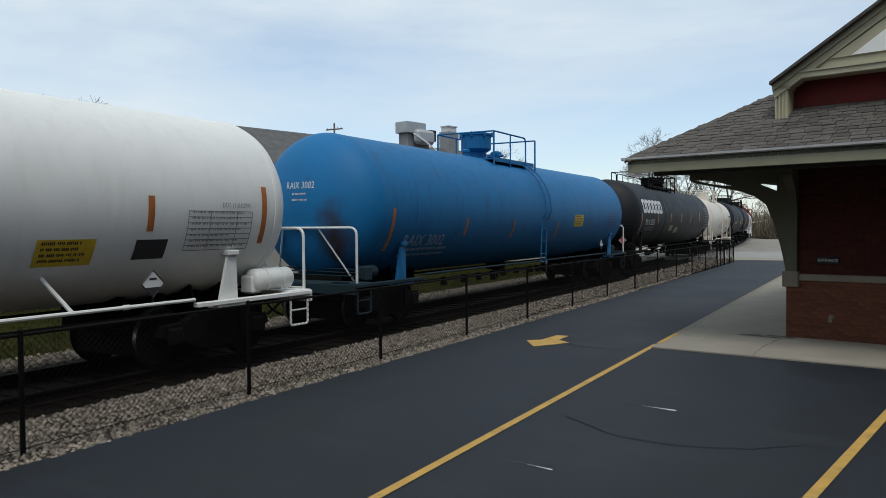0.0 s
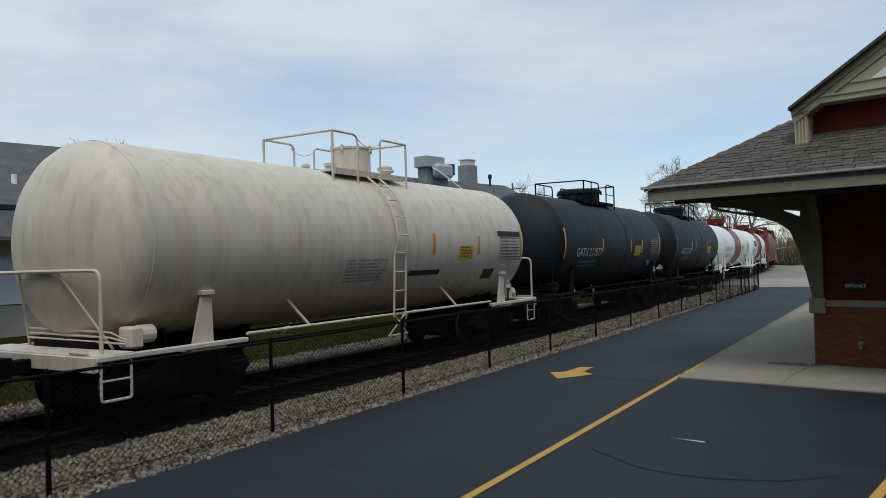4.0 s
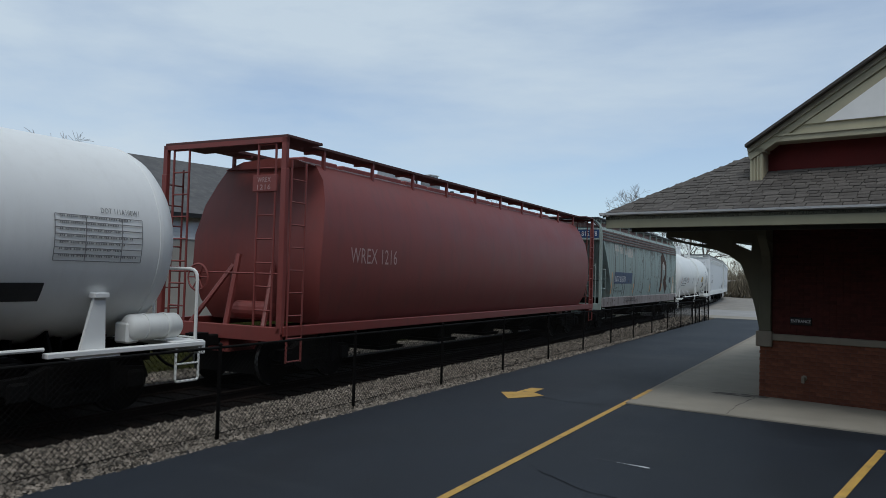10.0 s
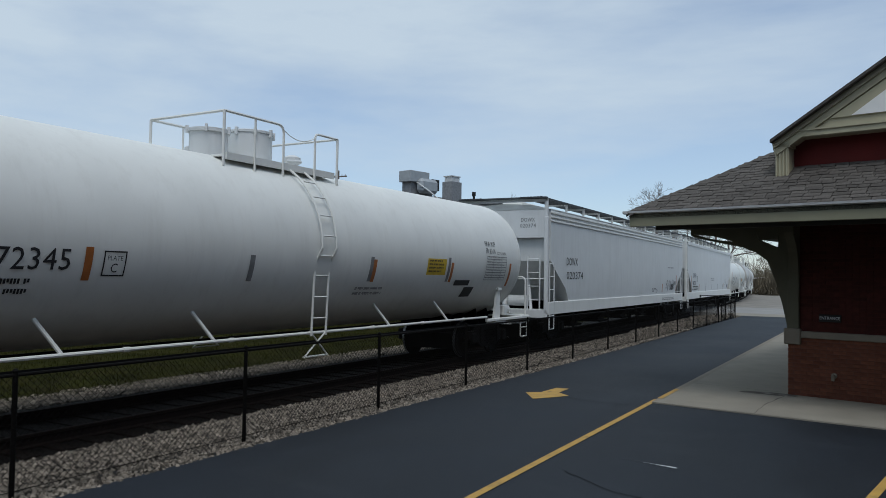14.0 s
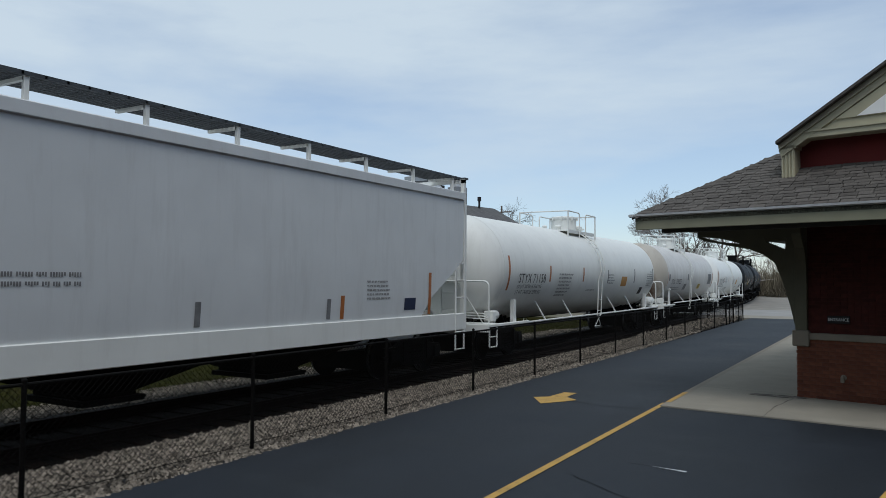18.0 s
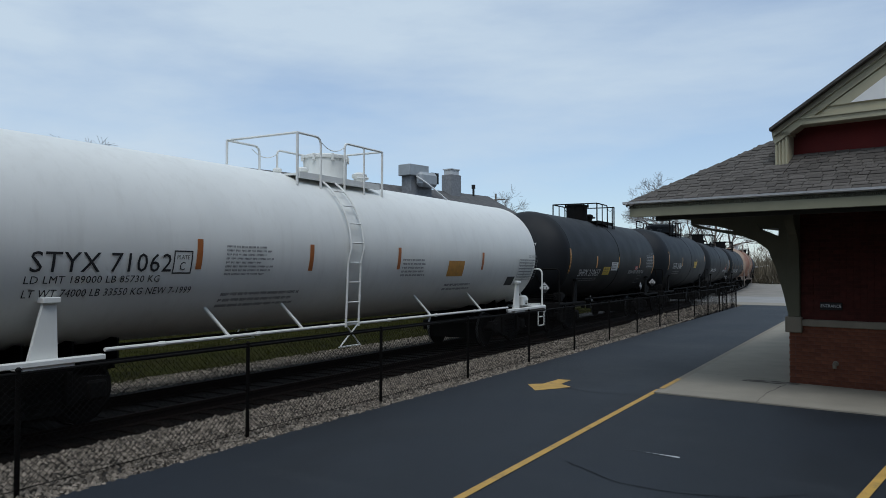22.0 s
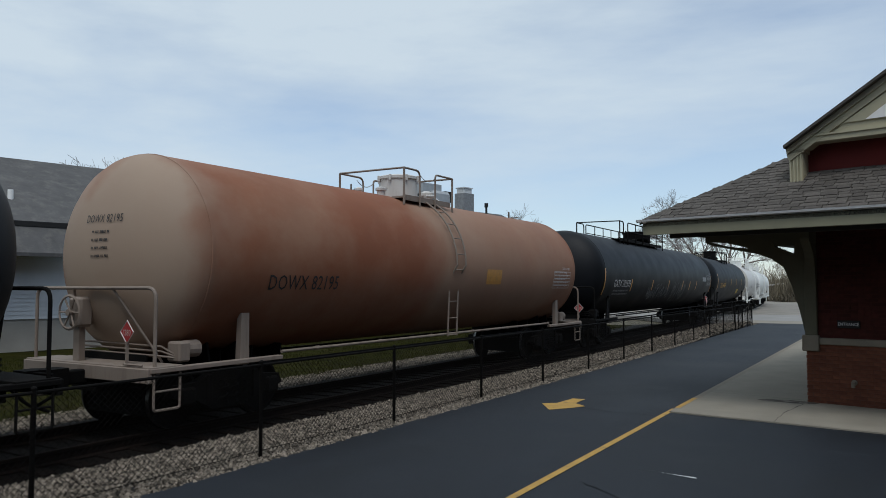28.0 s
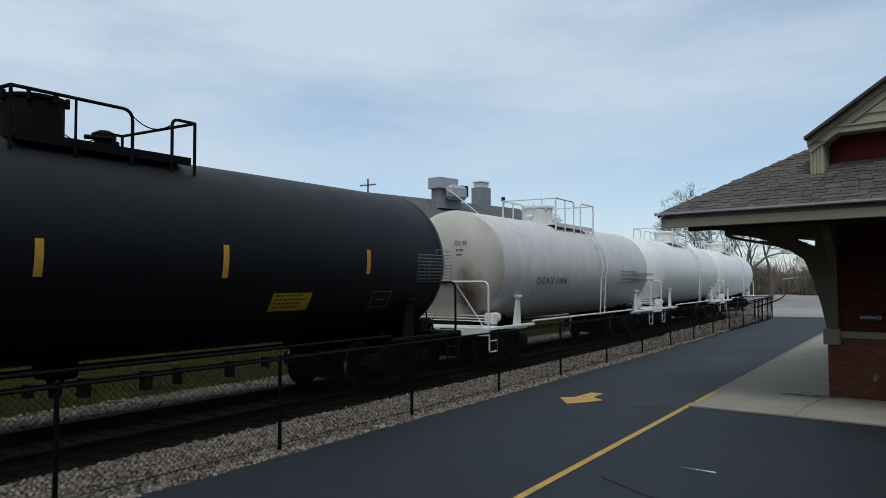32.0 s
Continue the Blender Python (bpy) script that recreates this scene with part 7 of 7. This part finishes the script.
hopper_car(210.2, 232.7, "pale grey covered hopper with white sill and posts", GREY_P, WHITE_P, FLAT, outlets=4, square=True, boards=GRATE_P, board_up=0.37, end_plates=((-1.40, 1.40, 2.72, 4.16, (("DOWX", 0.86, 3.92, 0.42, 0.15, INKN), ("68220", 0.86, 3.66, 0.44, 0.15, INKN), ("SPEC", 0.78, 3.42, 0.2, 0.06, INKN), ("36 IN WHEELS", 0.9, 3.12, 0.44, 0.06, INKN), ("BRAKE BEAMS", 0.9, 2.99, 0.44, 0.06, INKN), ("DRAFT GEAR", 0.88, 2.82, 0.4, 0.06, INKN))),), sill=WHITE_P, cornice=((4.02, 4.20, 1.58),), marks=[
    ("text", "DOWX", -7.92, 2.32, 1.15, 0.25, INKN),
    ("text", "68220", -8.04, 1.88, 0.97, 0.24, INKN),
    ("bars", -7.52, 1.55, 2.2, 0.3, 2, INK),
    ("stripe", -9.08, 1.84, 0.92, AMBER),
    ("stripe", -6.08, 1.6, 0.43, AMBER),
    ("stripe", -3.26, 1.6, 0.47, INKG),
    ("stripe", -0.43, 1.64, 0.34, INKG),
    ("stripe", 2.51, 1.6, 0.37, INKG),
    ("stripe", 5.5, 1.59, 0.36, INKG),
    ("bars", -0.16, 2.08, 1.67, 0.23, 2, INKG),
    ("stripe", 5.89, 1.61, 0.43, AMBER),
    ("stripe", 8.95, 1.83, 0.91, AMBER),
    ("panel", 8.17, 1.62, 0.43, 0.25, INKN),
    ("bars", 7.06, 1.9, 0.85, 0.41, 5, INKG),
    ("plate", -6.93, 2.11, 0.32, INK)])

tank_car(232.7, 251.5, "clean white tank car with a side ladder", WHITE_P, WHITE_P, r=1.45, rise=-0.06, dome=(0.55, "drum", WHITE_P, -1.45, -0.28, 0.37, 1.46, 0.59), ladder=0.23, rail_trim=WHITE_P, cylinder_end=1, saddle="thin", rail_z=0.95, struts=(-4.83, -2.54, 2.32, 4.68), marks=[
    ("text", "STYX 71158", -5.95, 2.19, 1.97, 0.26, INK),
    ("text", "LD LMT 188700 LB 85609 KG", -6.06, 1.96, 1.77, 0.11, INK),
    ("text", "LT WT  74300 LB 33700 KG", -6.04, 1.8, 1.79, 0.12, INK),
    ("stripe", -7.59, 2.32, 0.95, AMBER),
    ("stripe", -4.6, 2.33, 0.48, AMBER),
    ("stripe", -1.56, 2.33, 0.47, AMBER),
    ("stripe", 1.19, 2.29, 0.47, INKG),
    ("stripe", 4.78, 2.33, 0.56, INKG),
    ("stripe", 7.74, 2.37, 0.63, INKG),
    ("bars", -3.19, 1.96, 1.34, 0.8, 7, INKG),
    ("bars", 1.66, 2.17, 0.85, 0.41, 4, INKG),
    ("panel", 3.31, 2.11, 0.75, 0.38, LABELO),
    ("grid", 7.26, 2.15, 1.06, 0.58, 6, INKG),
    ("panel", 6.13, 1.73, 0.44, 0.32, INK),
    ("bars", -0.54, 1.79, 0.93, 0.08, 1, INK),
    ("head", "STYX 71158", 0.35, 2.94, 0.39, 0.12, INK, 3)])

tank_car(251.5, 268.2, "off-white tank car stained brown near its end", STAINED_P, WHITE_P, r=1.445, head=TEAHEAD_P, dome=(-0.18, "drum", WHITE_P, -2.28, -1.13, -0.48, 0.62, 0.62), ladder=-0.88, rail_trim=WHITE_P, struts=(-2.6, 2.45), marks=[
    ("text", "STYX", -5.37, 2.1, 0.79, 0.26, INK),
    ("text", "70125", -3.96, 2.12, 1.15, 0.26, INK),
    ("stripe", -6.8, 2.2, 0.69, AMBER),
    ("panel", -6.41, 2.31, 0.31, 0.31, INKG),
    ("panel", -1.57, 2.35, 0.35, 0.33, INKG),
    ("panel", -2.08, 1.84, 0.7, 0.34, INKG),
    ("label", 2.23, 1.85, 0.86, 0.31, LABELY),
    ("panel", 5.52, 2.27, 1.17, 0.62, INKG),
    ("bars", -4.57, 1.74, 2.14, 0.2, 2, INKG),
    ("head", "STYX 70125", 0.32, 2.83, 0.37, 0.09, INK, 2),
    ("grid", 5.65, 2.34, 0.7, 0.49, 8, INK),
    ("stripe", 6.69, 2.21, 0.9, AMBER),
    ("placard", 1.4, 5.99, 1.28, "", INKW, INK, 0)])

tank_car(268.2, 287, "white tank car with black reporting marks and ladder", WHITE_P, WHITE_P, r=1.43, dome=(0.08, "drum", WHITE_P, -1.85, -1.17, -0.42, 0.9, 0.67), ladder=-0.88, rail_trim=WHITE_P, wheel_end=-1, struts=(-4.0, -2.27, 2.1, 4.6), marks=[
    ("text", "STYX 71062", -6.18, 2.19, 2.07, 0.26, INK),
    ("text", "LD LMT 189000 LB 85730 KG", -6.28, 1.97, 1.95, 0.1, INK),
    ("text", "LT WT 74000 LB 33550 KG NEW 7-1999", -5.96, 1.8, 2.55, 0.11, INK),
    ("stripe", -8.03, 2.35, 0.92, AMBER),
    ("stripe", -4.65, 2.32, 0.45, AMBER),
    ("stripe", -2.1, 2.3, 0.47, AMBER),
    ("stripe", 0.73, 2.32, 0.46, AMBER),
    ("stripe", 4.6, 2.3, 0.44, AMBER),
    ("bars", -3.57, 2.22, 1.1, 0.5, 8, INKG),
    ("bars", -3.05, 1.59, 1.99, 0.34, 3, INKG),
    ("panel", 3.24, 2.11, 0.78, 0.38, LABELO),
    ("bars", 1.39, 2.11, 1.04, 0.42, 5, INKG),
    ("grid", 7.47, 2.08, 1.25, 0.58, 7, INKG),
    ("plate", -4.95, 2.2, 0.34, INK),
    ("panel", 6.52, 1.77, 0.49, 0.27, INK),
    ("bars", 3.6, 1.65, 1.32, 0.24, 2, INKG),
    ("head", "STYX 71062", -0.03, 2.93, 0.8, 0.12, INK, 3),
    ("placard", 0.85, -8.93, 1.38, "", INKW, INK, -95)])

tank_car(287, 301.65, "black tank car with a white chemical name", BLACK_P, STEEL, r=1.47, dome=(-0.72, "can", STEEL, -0.97, 0.43, 1.13, 1.38, 0.62), heaters=True, ribs=((0.02, 0.1),), marks=[
    ("text", "SHPX 210657", -3.56, 1.97, 2.42, 0.25, INKW),
    ("stripe", -5.8, 2.36, 0.83, ORANGE),
    ("stripe", -2.9, 2.36, 0.43, ORANGE),
    ("stripe", -0.05, 2.36, 0.44, ORANGE),
    ("stripe", 3.21, 2.36, 0.43, ORANGE),
    ("stripe", 5.68, 2.31, 0.86, ORANGE),
    ("label", -1.58, 2.03, 0.85, 0.31, LABELY),
    ("label", -0.6, 2.2, 0.86, 0.32, INKW),
    ("redbox", 2.74, 2.14, 0.41, 0.17, INKR),
    ("text", "SODIUM HYDROXIDE SOLUTION", 2.8, 1.98, 2.45, 0.14, INKW),
    ("grid", 4.94, 2.42, 1.24, 0.54, 8, INKW2),
    ("frame", 3.67, 1.67, 0.71, 0.4, INKW2),
    ("placard", 1.4, 3.69, 1.35, "1824", INKW, INK, 0),
    ("headbox", "1824", 0.09, 3.14, 0.36, 0.15),
    ("head", "SHPX 210657", 0.11, 2.88, 0.95, 0.14, INKW, 2),
    ("placard", 0.9, -7.5, 1.49, "1824", INKW, INK, -95),
    ("bars", -3.61, 1.72, 2.19, 0.15, 2, INKG)])

tank_car(301.65, 316.2, "slate black tank car with a boxed top railing", SLATE_P, STEEL, r=1.53, dome=(-0.15, "housing", SLATE_P, -2.17, -0.45, 0.27, 1.1, 0.59), heaters=True, wheel_end=-1, ribs=((0.88, 0.5),), marks=[
    ("text", "GATX 211866", -3.5, 2.26, 2.4, 0.29, INKW),
    ("stripe", -5.75, 2.5, 0.93, ORANGE),
    ("stripe", -2.12, 2.48, 0.43, ORANGE),
    ("stripe", 1.02, 2.51, 0.35, ORANGE),
    ("stripe", 2.42, 2.52, 0.37, ORANGE),
    ("stripe", 5.36, 2.75, 0.37, ORANGE),
    ("label", 1.94, 2.34, 0.78, 0.37, LABELY),
    ("bars", -3.58, 1.89, 1.63, 0.22, 2, INKG),
    ("head", "GATX 211866", 0.12, 3.01, 0.9, 0.15, INKW, 2),
    ("placard", 0.9, -7.14, 1.44, "1824", INKW, INK, -95)])

tank_car(316.2, 330.3, "black tank car with a red and white number box", BLACK_P, STEEL, r=1.45, dome=(-1.0, "can", STEEL, -1.25, 0.15, 0.85, 1.1, 0.62), heaters=True, ribs=((-0.3, 0.1),), marks=[
    ("redbox", 3.13, 2.13, 0.43, 0.17, INKR),
    ("stripe", 3.4, 2.33, 0.34, ORANGE),
    ("stripe", 5.82, 2.36, 0.89, ORANGE),
    ("text", "SODIUM HYDROXIDE SOLUTION", 2.96, 1.97, 2.63, 0.15, INKW),
    ("grid", 5.06, 2.41, 1.24, 0.55, 8, INKW2),
    ("frame", 3.58, 1.64, 0.63, 0.45, INKW2),
    ("placard", 1.4, 3.9, 1.32, "1824", INKW, INK, 0),
    ("text", "SHPX 210654", -3.74, 2.01, 2.45, 0.24, INKW)])

tank_car(330.3, 345.3, "black tank car with orange reflectors and small dome", BLACK_P, STEEL, r=1.44, dome=(-0.51, "can", STEEL, -0.72, 0.67, 1.36, 1.61, 0.58), heaters=True, wheel_end=1, ribs=((-0.24, 0.1),), marks=[
    ("text", "SHPX 210653", -3.24, 1.95, 2.55, 0.31, INKW),
    ("bars", -3.34, 1.61, 2.34, 0.36, 2, INKG),
    ("stripe", -5.81, 2.34, 0.86, ORANGE),
    ("stripe", -2.84, 2.32, 0.31, ORANGE),
    ("stripe", 0.39, 2.29, 0.29, ORANGE),
    ("stripe", 3.44, 2.33, 0.37, ORANGE),
    ("label", -0.61, 1.93, 0.93, 0.34, INKW),
    ("grid", 5.23, 2.4, 1.23, 0.56, 7, INKW2),
    ("text", "SODIUM HYDROXIDE SOLUTION", 3.32, 1.95, 2.29, 0.15, INKG),
    ("frame", 4.08, 1.65, 0.67, 0.39, INKW2),
    ("placard", 1.4, 3.9, 1.37, "1824", INKW, INK, 0),
    ("head", "SHPX 210653", 0.3, 2.89, 0.92, 0.14, INKW, 2),
    ("placard", 0.9, -7.21, 1.5, "1824", INKW, INK, -95)])

tank_car(345.3, 363.0, "tan tank car heavily stained with rust", TAN_P, TANTRIM_P, r=1.555, dome=(-0.13, "drum", STAINED_P, -1.23, -0.58, 0.09, 0.89, 0.55), ladder=-0.06, wheel_end=-1, saddle="thin", marks=[
    ("text", "DOWX 82195", -5.2, 2.19, 1.75, 0.25, INK),
    ("panel", 1.81, 2.36, 0.81, 0.37, LABELO),
    ("grid", 6.28, 2.32, 1.27, 0.49, 5, INKW),
    ("placard", 0.8, -8.43, 1.48, "1280", INKR, INKW, -95),
    ("head", "DOWX 82195", 0.15, 3.13, 0.77, 0.12, INK, 4)])

tank_car(363.0, 386.4, "long black tank car with grey spray tags", DEEP_P, STEEL, r=1.515, dome=(-0.16, "flared", STEEL, -6.1, -5.56, -4.93, 1.1, 0.63), wheel_end=-1, heaters=False, marks=[
    ("text", "GATX 201599", -7.98, 2.24, 2.15, 0.28, INKW),
    ("bars", -8.0, 1.88, 2.0, 0.27, 2, INKG),
    ("stripe", -10.19, 2.29, 0.96, ORANGE),
    ("stripe", -6.73, 2.17, 0.48, ORANGE),
    ("stripe", -3.44, 2.18, 0.45, ORANGE),
    ("stripe", -0.43, 2.19, 0.43, ORANGE),
    ("stripe", 2.58, 2.18, 0.45, ORANGE),
    ("stripe", 4.28, 2.17, 0.44, ORANGE),
    ("stripe", 5.99, 2.17, 0.47, ORANGE),
    ("stripe", 10.15, 2.25, 0.97, ORANGE),
    ("grid", 9.44, 2.46, 1.23, 0.57, 8, INKW2),
    ("panel", 8.13, 2.52, 0.95, 0.23, INKW2),
    ("placard", 1.4, 9.57, 1.3, "1010", INKR, INKW, 0),
    ("tag", -1.46, 1.9, 2.98, 0.84, 31, TAG),
    ("tag", 1.96, 1.84, 2.47, 1.07, 32, TAG),
    ("tag", -3.54, 1.83, 0.98, 0.69, 33, TAG),
    ("head", "GATX 201599", 0.16, 3.08, 0.9, 0.14, INKW, 2),
    ("placard", 0.85, -11.45, 1.39, "1010", INKR, INKW, -95)])

tank_car(386.4, 404.6, "black tank car with yellow stencilled marks", DEEP_P, STEEL, r=1.47, dome=(-0.4, "can", STEEL, -1.15, 0.53, 1.19, 1.6, 0.49), heaters=True, marks=[
    ("text", "UTLX 649014", -5.03, 2.2, 2.33, 0.29, INKY),
    ("stripe", -7.43, 2.43, 0.98, ORANGE),
    ("stripe", -3.91, 2.39, 0.49, INKY),
    ("stripe", -1.11, 2.41, 0.45, INKY),
    ("stripe", 1.69, 2.42, 0.49, INKY),
    ("stripe", 5.09, 2.48, 0.45, INKY),
    ("label", 3.23, 1.78, 0.91, 0.34, LABELY),
    ("grid", 7.36, 2.39, 1.31, 0.56, 8, INKG),
    ("frame", 5.69, 1.77, 0.59, 0.36, INKG),
    ("placard", 0.85, -8.78, 1.42, "1987", INKR, INKW, -95),
    ("head", "UTLX 649014", 0.12, 2.94, 0.93, 0.15, INKY, 4)])

tank_car(404.6, 419.6, "grey-white tank car with a rust-stained end", STAINED_P, WHITE_P, r=1.42, head=TEAHEAD_P, dome=(-0.78, "drum", WHITE_P, -1.45, 0.01, 0.6, 1.76, 0.7), ladder=1.04, rail_trim=WHITE_P, marks=[
    ("text", "OCAX 1806", -2.97, 2.12, 2.16, 0.2, INK),
    ("bars", 4.1, 2.2, 2.32, 0.53, 4, INKG),
    ("head", "OCAX 1806", 0.56, 3.06, 0.32, 0.13, INK, 2)])

tank_car(419.6, 433.5, "white tank car with a low valve dome", WHITE_P, WHITE_P, r=1.42, dome=(0.0, "drum", WHITE_P, -2.1, -0.95, -0.3, 0.8, 0.62), ladder=0.9, rail_trim=WHITE_P, marks=[
    ("bars", -8.95, 2.17, 3.04, 0.45, 2, INKG)])

tank_car(433.5, 447.3, "white tank car at the tail of the train", WHITE_P, WHITE_P, r=1.42, dome=(0.0, "drum", WHITE_P, -2.1, -0.95, -0.3, 0.8, 0.62), ladder=0.9, rail_trim=WHITE_P)


# ---------------------------------------------------------------- pieces of the station: bricks, shingles
def in_roof(u, s, lift):
    """A point of the front slope: along u, s metres up the slope from the eave."""
    c, n = 1 / math.hypot(1, SLOPE), SLOPE / math.hypot(1, SLOPE)
    return Vector((u, V0 + s * c - lift * n, EAVE_Z + s * n + lift * c))


rs = random.Random(11)
tilt = math.degrees(math.atan(SLOPE))
shingle_mes = [mesh_from("shingle", boxed(-w / 2, w / 2, 0.0, 0.145, 0.0, 0.022), SHINGLE) for w in (0.15, 0.19, 0.24)]
rest = bmesh.new()
course = 0
s = 0.0
made = 0
while s < 4.6:
    v = V0 + s / math.hypot(1, SLOPE)
    hip_u = R0 + (v - V0)
    u = hip_u + rs.uniform(0.0, 0.12)
    while u < R1 - 0.4:
        k = rs.randrange(3)
        w = (0.15, 0.19, 0.24)[k]
        hidden = (0.0 < u < 2 * GP - 0.1) and v > GV + 0.30
        if not hidden:
            m = Matrix.Translation(in_roof(u + w / 2, s + rs.uniform(-0.012, 0.012), 0.006 + rs.uniform(0, 0.009))) @ pose(0, 0, 0, tilt - 3.2, 0, rs.uniform(-0.6, 0.6))
            if made < 300 and u < 2.4 and s < 3.0:
                o = part("shingle", shingle_mes[k], None, station)
                o.matrix_basis = m
                made += 1
            else:
                box(rest, -w / 2, w / 2, 0.0, 0.145, 0.0, 0.022, 0.0, m)
        u += w + 0.012
    s += 0.112
for k in range(26):
    p = R0 + 0.05 + k * 0.17
    m = Matrix.Translation((p, V0 + (p - R0), EAVE_Z + SLOPE * (p - R0) + 0.02)) @ pose(0, 0, 0, 0, -math.degrees(math.atan(SLOPE / 1.414)), 45)
    bm = prism(bmesh.new(), [(-0.12, -0.05), (0, 0.018), (0.12, -0.05), (0.12, -0.062), (0, 0.006), (-0.12, -0.062)], -0.13, 0.13, "x")
    o = part("hip_shingle", bm, SHINGLE, station)
    o.matrix_basis = m @ pose(0, 0, 0, 0, -3, 0)
tagged(part("shingle_field", rest, SHINGLE_J, station), kind="stuff")

brick_me = mesh_from("brick", boxed(-0.1, 0.1, 0.012, 0.05, -0.0285, 0.0285, 0.002), BRICK)
half_me = mesh_from("brick", boxed(-0.047, 0.047, 0.012, 0.05, -0.0285, 0.0285, 0.002), BRICK)
rest = bmesh.new()
made = 0
for row in range(16):
    z = 0.032 + row * 0.0655
    if z > 1.02:
        break
    u = -0.05 if row % 2 else -0.155
    while u < 6.0:
        c = u + 0.105
        w = brick_me
        if u < -0.1:
            c, w = -0.003, half_me
        if made < 290 and u < 2.6:
            o = part("brick", w, None, station)
            o.location = (c, 0.0 + rs.uniform(-0.0015, 0.0015), z)
            made += 1
        else:
            box(rest, c - 0.1, c + 0.1, 0.012, 0.05, z - 0.027, z + 0.027)
        u += 0.211
upper = bmesh.new()
# the track side wall and the wall above the belt course, joined
for row in range(16):
    z = 0.032 + row * 0.0655
    if z > 1.02:
        break
    v = 0.06 + (0.105 if row % 2 else 0.0)
    while v < 8:
        box(rest, -0.038, 0.0, v, v + 0.2, z - 0.027, z + 0.027)
        v += 0.211
for row in range(30):
    z = 1.20 + row * 0.0655
    u = 0.16 + (0.105 if row % 2 else 0.0)
    while u < 5.0:
        box(upper, u, u + 0.2, 0.018, 0.05, z, z + 0.055)
        u += 0.211
    v = 0.2 + (0.105 if row % 2 else 0.0)
    while v < 5.0:
        box(upper, 0.018, 0.05, v, v + 0.2, z, z + 0.055)
        v += 0.211
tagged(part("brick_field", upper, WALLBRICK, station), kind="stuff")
tagged(part("brick_field", rest, BRICK_J, station), kind="stuff")


# ---------------------------------------------------------------- motion
def motions():
    spans = {}
    for car, u in CARS:
        rows = []
        for k in range(65):
            t = k * 0.5
            rows.append((t, on_track(u - gone(t))))
        walk(car, rows)
        near = [t / 10 for t in range(0, 321) if -4 < u - gone(t / 10) < 62]
        spans[car.name] = (min(near), max(near), u) if near else None
    for w, car in WHEELSETS:
        span = spans[car.name]
        if not span:
            continue
        t0, t1, u = span
        f0, f1 = frame(t0), frame(t1)
        rows = [] if f0 == 1 else [(0.0, pose(*w.location))]
        for f in range(f0, f1 + 1):
            t = (f - 1) / FPS
            rows.append((t, pose(*w.location, math.degrees((gone(t) - gone(t0)) / WHEEL_R))))
        if f1 < frame(32.0):
            rows.append((32.0, rows[-1][1]))
        walk(w, rows)


motions()
